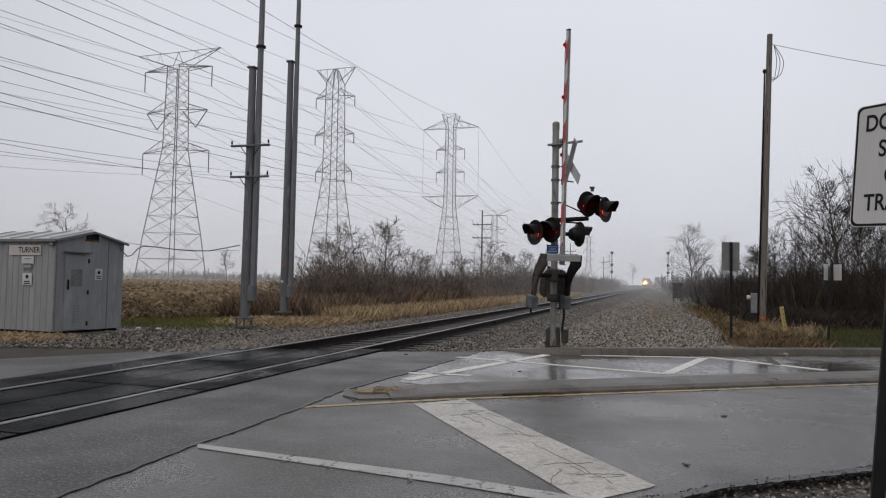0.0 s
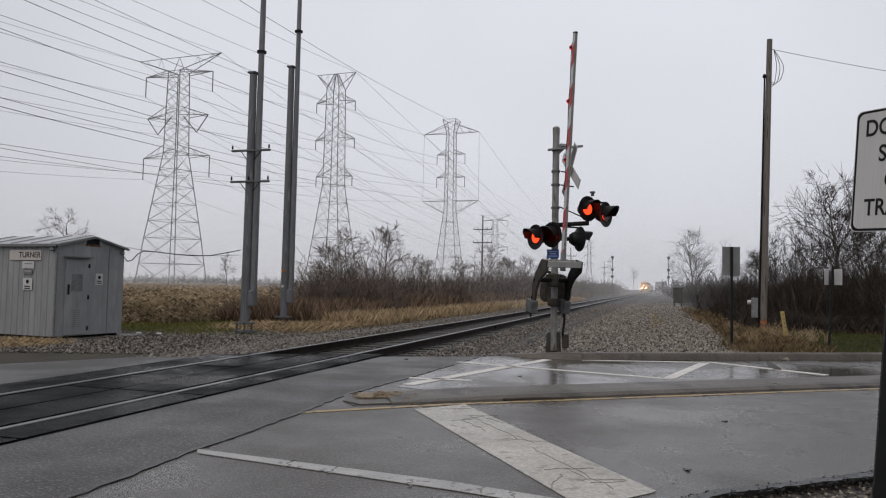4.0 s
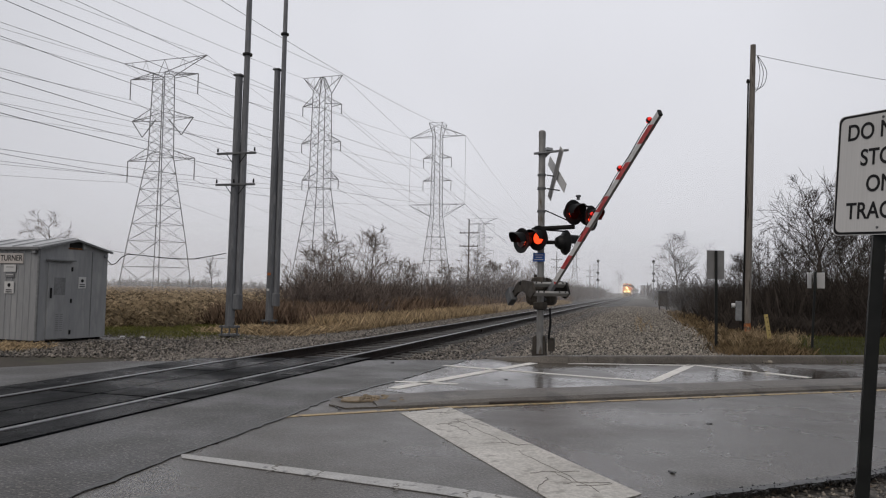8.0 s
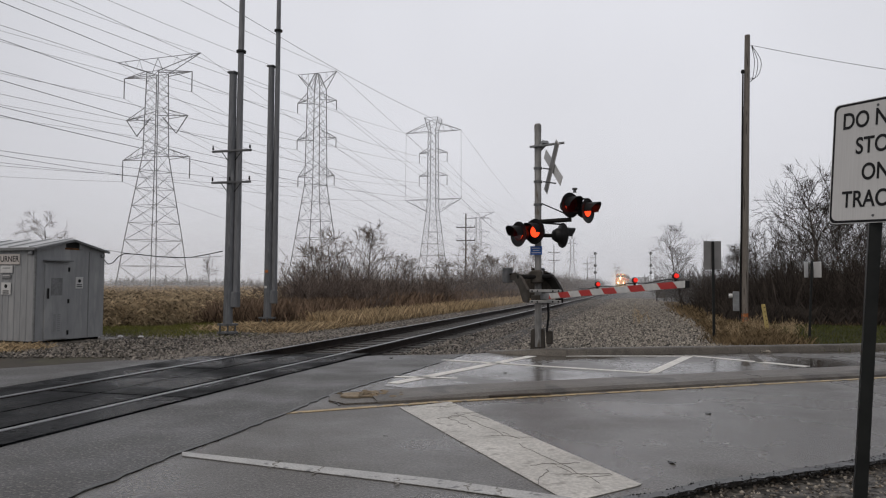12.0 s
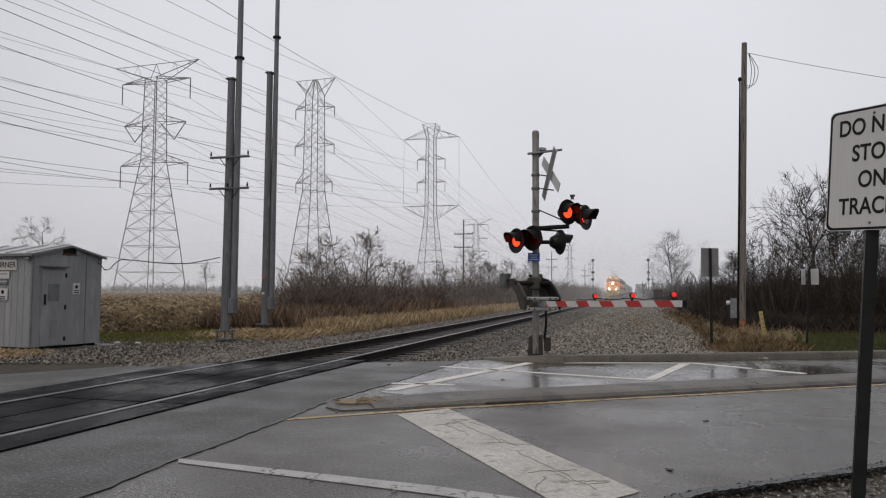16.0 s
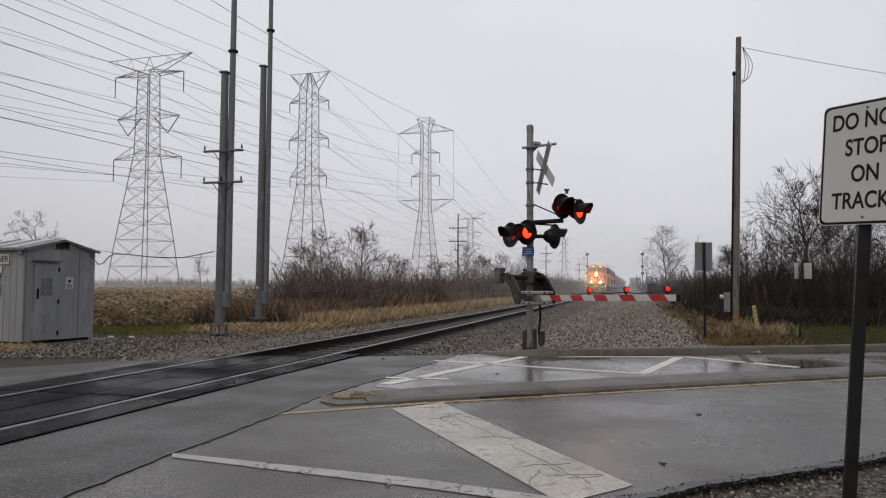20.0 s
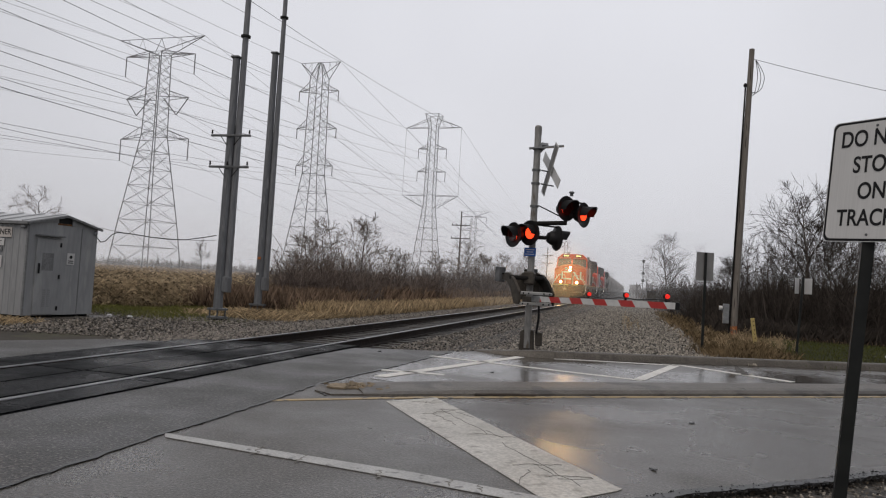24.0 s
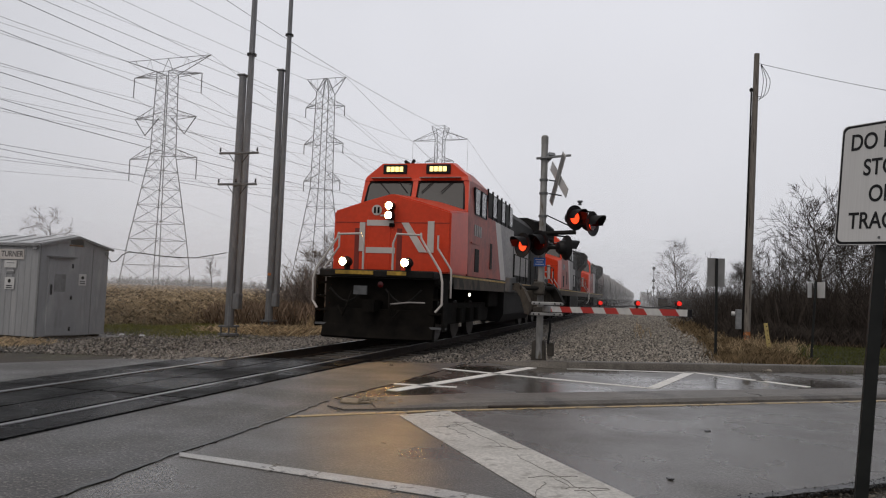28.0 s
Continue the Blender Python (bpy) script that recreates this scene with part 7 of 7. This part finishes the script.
stones("ballast_stones", 50000, lambda u, v: (-9.9 + 7.7 * u, np.maximum(10.9 + 62 * v ** 2.0, 10.6 + (u * 7.7 - 3.3) * 0.30 + 0.6 * u)), bed_z, 0.072, STONE, "wet grey-brown ballast stones", 1)
stones("ballast_stones", 16000, lambda u, v: (-20 + 11.5 * u, 9.5 + 9.5 * v + 0.35 * (11.5 * u)), lambda x, y: np.interp(x, [-20, -9.6, -8.3], [-0.31, -0.31, -0.2]), 0.072, STONE, "dark wet stones beside the shed", 4)
stones("gravel_stones", 44000, lambda u, v: (-2.7 + 5.0 * u, 13.3 + 62 * v ** 2.05 + 0.32 * (4.8 * u) * (1 - v)), bed_z, 0.07, PALE_STONE, "pale grey loose gravel beside the track", 2)
stones("verge_stones", 9000, lambda u, v: ((ROAD_DIR.x * (0.5 + 9 * v) + ROAD_N.x * (4.1 - 2.6 * u)), (ROAD_DIR.y * (0.5 + 9 * v) + ROAD_N.y * (4.1 - 2.6 * u))), lambda x, y: np.full(len(x), -0.075), 0.028, PALE_STONE, "small muddy stones on the near verge", 3)
edge_at = np.array(NEAR_EDGE[:-1])
edge_run = np.concatenate([[0], np.cumsum(np.hypot(*np.diff(edge_at, axis=0).T))])
stones("edge_crumbs", 1500, lambda u, v: (np.interp(9.5 * v, edge_run, edge_at[:, 0]) + 0.11 * (u - 0.25), np.interp(9.5 * v, edge_run, edge_at[:, 1]) - 0.11 * (u - 0.25)), lambda x, y: np.full(len(x), -0.020), 0.022, TAR, "black asphalt crumbs along the broken road edge", 5)
r9 = np.random.default_rng(12)
nl = 2600
s_, d_ = r9.uniform(0.3, 9, nl), 4.1 - 2.7 * r9.uniform(0, 1, nl) ** 1.3
lx, ly = ROAD_DIR.x * s_ + ROAD_N.x * d_, ROAD_DIR.y * s_ + ROAD_N.y * d_
la, lw = r9.uniform(0, 6.28, nl), r9.uniform(0.006, 0.02, nl)
LV = np.empty((nl, 4, 3))
for q, (ca, cb) in enumerate(((1.5, 0), (0, 0.8), (-1.5, 0), (0, -0.8))):
    LV[:, q] = np.stack([lx + lw * (ca * np.cos(la) - cb * np.sin(la)), ly + lw * (ca * np.sin(la) + cb * np.cos(la)), -0.066 + r9.uniform(0, 0.022, nl)], 1)
tagged(quick_mesh("leaf_litter", LV.reshape(-1, 3), np.arange(nl * 4).reshape(-1, 4), DEAD_LEAF), "wet brown dead leaves on the verge", "leaves", kind="stuff")
rng = np.random.default_rng(9)
stick = part("stick", tube([(-1.62, 7.97, 0.0), (-1.3, 8.17, 0.005), (-1.0, 8.36, 0.0)], 0.014, 6), BARK)
tagged(stick, "dark wet stick lying in the gutter", "stick")
for x, y, s in ((-1.86, 10.25, 0.05), (-4.05, 11.7, 0.06), (-6.2, 6.55, 0.05), (0.62, 7.6, 0.05), (0.2, 5.45, 0.05), (0.35, 9.42, 0.035), (-0.35, 8.86, 0.04), (1.0, 9.85, 0.04), (1.32, 10.1, 0.04), (-4.3, 12.1, 0.05)):
    s *= 0.5
    bm = lathe([(0, 0), (s, 0), (s * 0.7, s * 0.16), (0, s * 0.2)], 9)
    for v in bm.verts:
        v.co.x *= 1.6
        v.co += Vector(rng.normal(0, 1, 3)) * s * 0.2
    ob = part("debris", bm, TAR, m=pose(x, y, -0.016, 0, 0, rng.uniform(0, 180)))
    tagged(ob, "small dark lump of wet debris on the road", "debris", group="road debris")
for x, y, z in ((5.6, 20.9, -0.0), (6.1, 20.2, 0.01), (-14.1, 17.6, -0.28), (-13.5, 17.7, -0.28)):
    ob = part("litter", cbox(0.14, 0.09, 0.06, 0.02), WHITE, m=pose(x, y, z, 10, 0, 30))
    tagged(ob, "scrap of white litter lying on the ground", "litter", group="litter")

# ---- mist: thin pale veils, thicker towards the distance ----
def mist_material(share):
    """Mist that hides this share of what lies behind it near the ground and clears upwards; it scatters light from both its sides."""
    m = bpy.data.materials.new("mist")
    m.use_nodes = True
    n, l = m.node_tree.nodes, m.node_tree.links
    n.remove(n["Principled BSDF"])
    clear, front_, rear, both, blend = n.new("ShaderNodeBsdfTransparent"), n.new("ShaderNodeBsdfDiffuse"), n.new("ShaderNodeBsdfTranslucent"), n.new("ShaderNodeAddShader"), n.new("ShaderNodeMixShader")
    for q in (front_, rear):
        q.inputs["Color"].default_value = (0.62, 0.624, 0.632, 1)
    coord, sep, fade, puff, gain, amount = n.new("ShaderNodeTexCoord"), n.new("ShaderNodeSeparateXYZ"), n.new("ShaderNodeMapRange"), n.new("ShaderNodeTexNoise"), n.new("ShaderNodeMapRange"), n.new("ShaderNodeMath")
    fade.interpolation_type = "SMOOTHSTEP"
    fade.inputs["From Min"].default_value, fade.inputs["From Max"].default_value = 2.0, 32.0
    fade.inputs["To Min"].default_value, fade.inputs["To Max"].default_value = share, 0.0
    puff.inputs["Scale"].default_value = 0.03
    gain.inputs["From Min"].default_value, gain.inputs["From Max"].default_value = 0.3, 0.7
    gain.inputs["To Min"].default_value, gain.inputs["To Max"].default_value = 0.85, 1.15
    amount.operation = "MULTIPLY"
    l.new(coord.outputs["Object"], sep.inputs["Vector"])
    l.new(sep.outputs["Z"], fade.inputs["Value"])
    l.new(coord.outputs["Object"], puff.inputs["Vector"])
    l.new(puff.outputs["Fac"], gain.inputs["Value"])
    l.new(fade.outputs["Result"], amount.inputs[0])
    l.new(gain.outputs["Result"], amount.inputs[1])
    l.new(amount.outputs["Value"], blend.inputs["Fac"])
    l.new(front_.outputs["BSDF"], both.inputs[0])
    l.new(rear.outputs["BSDF"], both.inputs[1])
    l.new(clear.outputs["BSDF"], blend.inputs[1])
    l.new(both.outputs["Shader"], blend.inputs[2])
    l.new(blend.outputs["Shader"], n["Material Output"].inputs["Surface"])
    return m


for y, share in ((50, 0.06), (74, 0.07), (104, 0.085), (150, 0.11), (215, 0.14), (310, 0.20)):
    bm = bmesh.new()
    vs = [bm.verts.new(p) for p in ((-700, 0, -0.3), (700, 0, -0.3), (700, 0, 36), (-700, 0, 36))]
    bm.faces.new(vs)
    ob = part("mist", bm, mist_material(share), m=pose(0, y, 0, 0, 0, 12))
    ob.visible_shadow = False
    tagged(ob, "thin grey mist hanging over the distance", "mist", group="mist", kind="stuff")


# ---- what moves ----
def motions():
    # gate: level angle of the arm about its pivot, degrees
    turn = Matrix.Rotation(radians(-56.8), 4, "Z")
    rows = []
    for t, a in ((0, 83.1), (3.0, 82.7), (3.5, 82.3), (4.2, 78.1), (5.0, 69.8), (5.5, 63.6), (6.0, 56.3), (6.5, 49.4), (7.0, 43.0), (7.5, 37.4), (8.0, 31.7), (8.5, 26.4), (9.0, 21.3), (9.5, 16.5), (10.0, 12.2), (10.5, 8.2),
                 (11.0, 4.5), (11.5, 1.1), (12.0, -1.7), (12.5, -3.7), (13.0, -3.8), (28.0, -3.8)):
        rows.append((t, Matrix.Translation(GATE_AT) @ turn @ Matrix.Rotation(radians(-a), 4, "Y")))
    walk(gate, rows)
    # added shutters for flashing: they swing up under the hood while the lamp shows
    def swing(offset):
        keys, on = [(0.0, 0.0)], False
        edges = []
        for k in range(26):
            edges.append((1.47 + 1.0985 * k, "a"))
            edges.append((1.95 + 1.0985 * k, "b"))
        keys = {"a": [(0.0, 0)], "b": [(0.0, 0), ]}
        for t, who in edges:
            other = "b" if who == "a" else "a"
            for lamp, up in ((who, 1), (other, 0)):
                if keys[lamp][-1][1] != up and t < 27.9:
                    keys[lamp] += [(t - 0.04, 1 - up), (t + 0.04, up)]
        return keys[offset] + [(28.0, keys[offset][-1][1])]
    for phase in ("a", "b"):
        for sh in SHUTTERS[phase]:
            walk(sh, [(t, pose(0, -0.014, 0.118, -84 * up, 0, 0)) for t, up in swing(phase)])
    for sh in SHUTTERS["idle"]:
        sh.matrix_basis = pose(0, -0.014, 0.118)
    # train: where the leading nose is along the track
    for ob, behind in TRAIN:
        walk(ob, [(t, pose(TRACK, y + behind, 0)) for t, y in ((0, 366.0), (0.1, 364.8), (8.5, 264.0), (17, 162.0), (20, 123.4), (23, 84.5), (25, 57.6), (26, 44.3), (27, 30.5), (27.9, 17.96), (28, 16.6))])


motions()
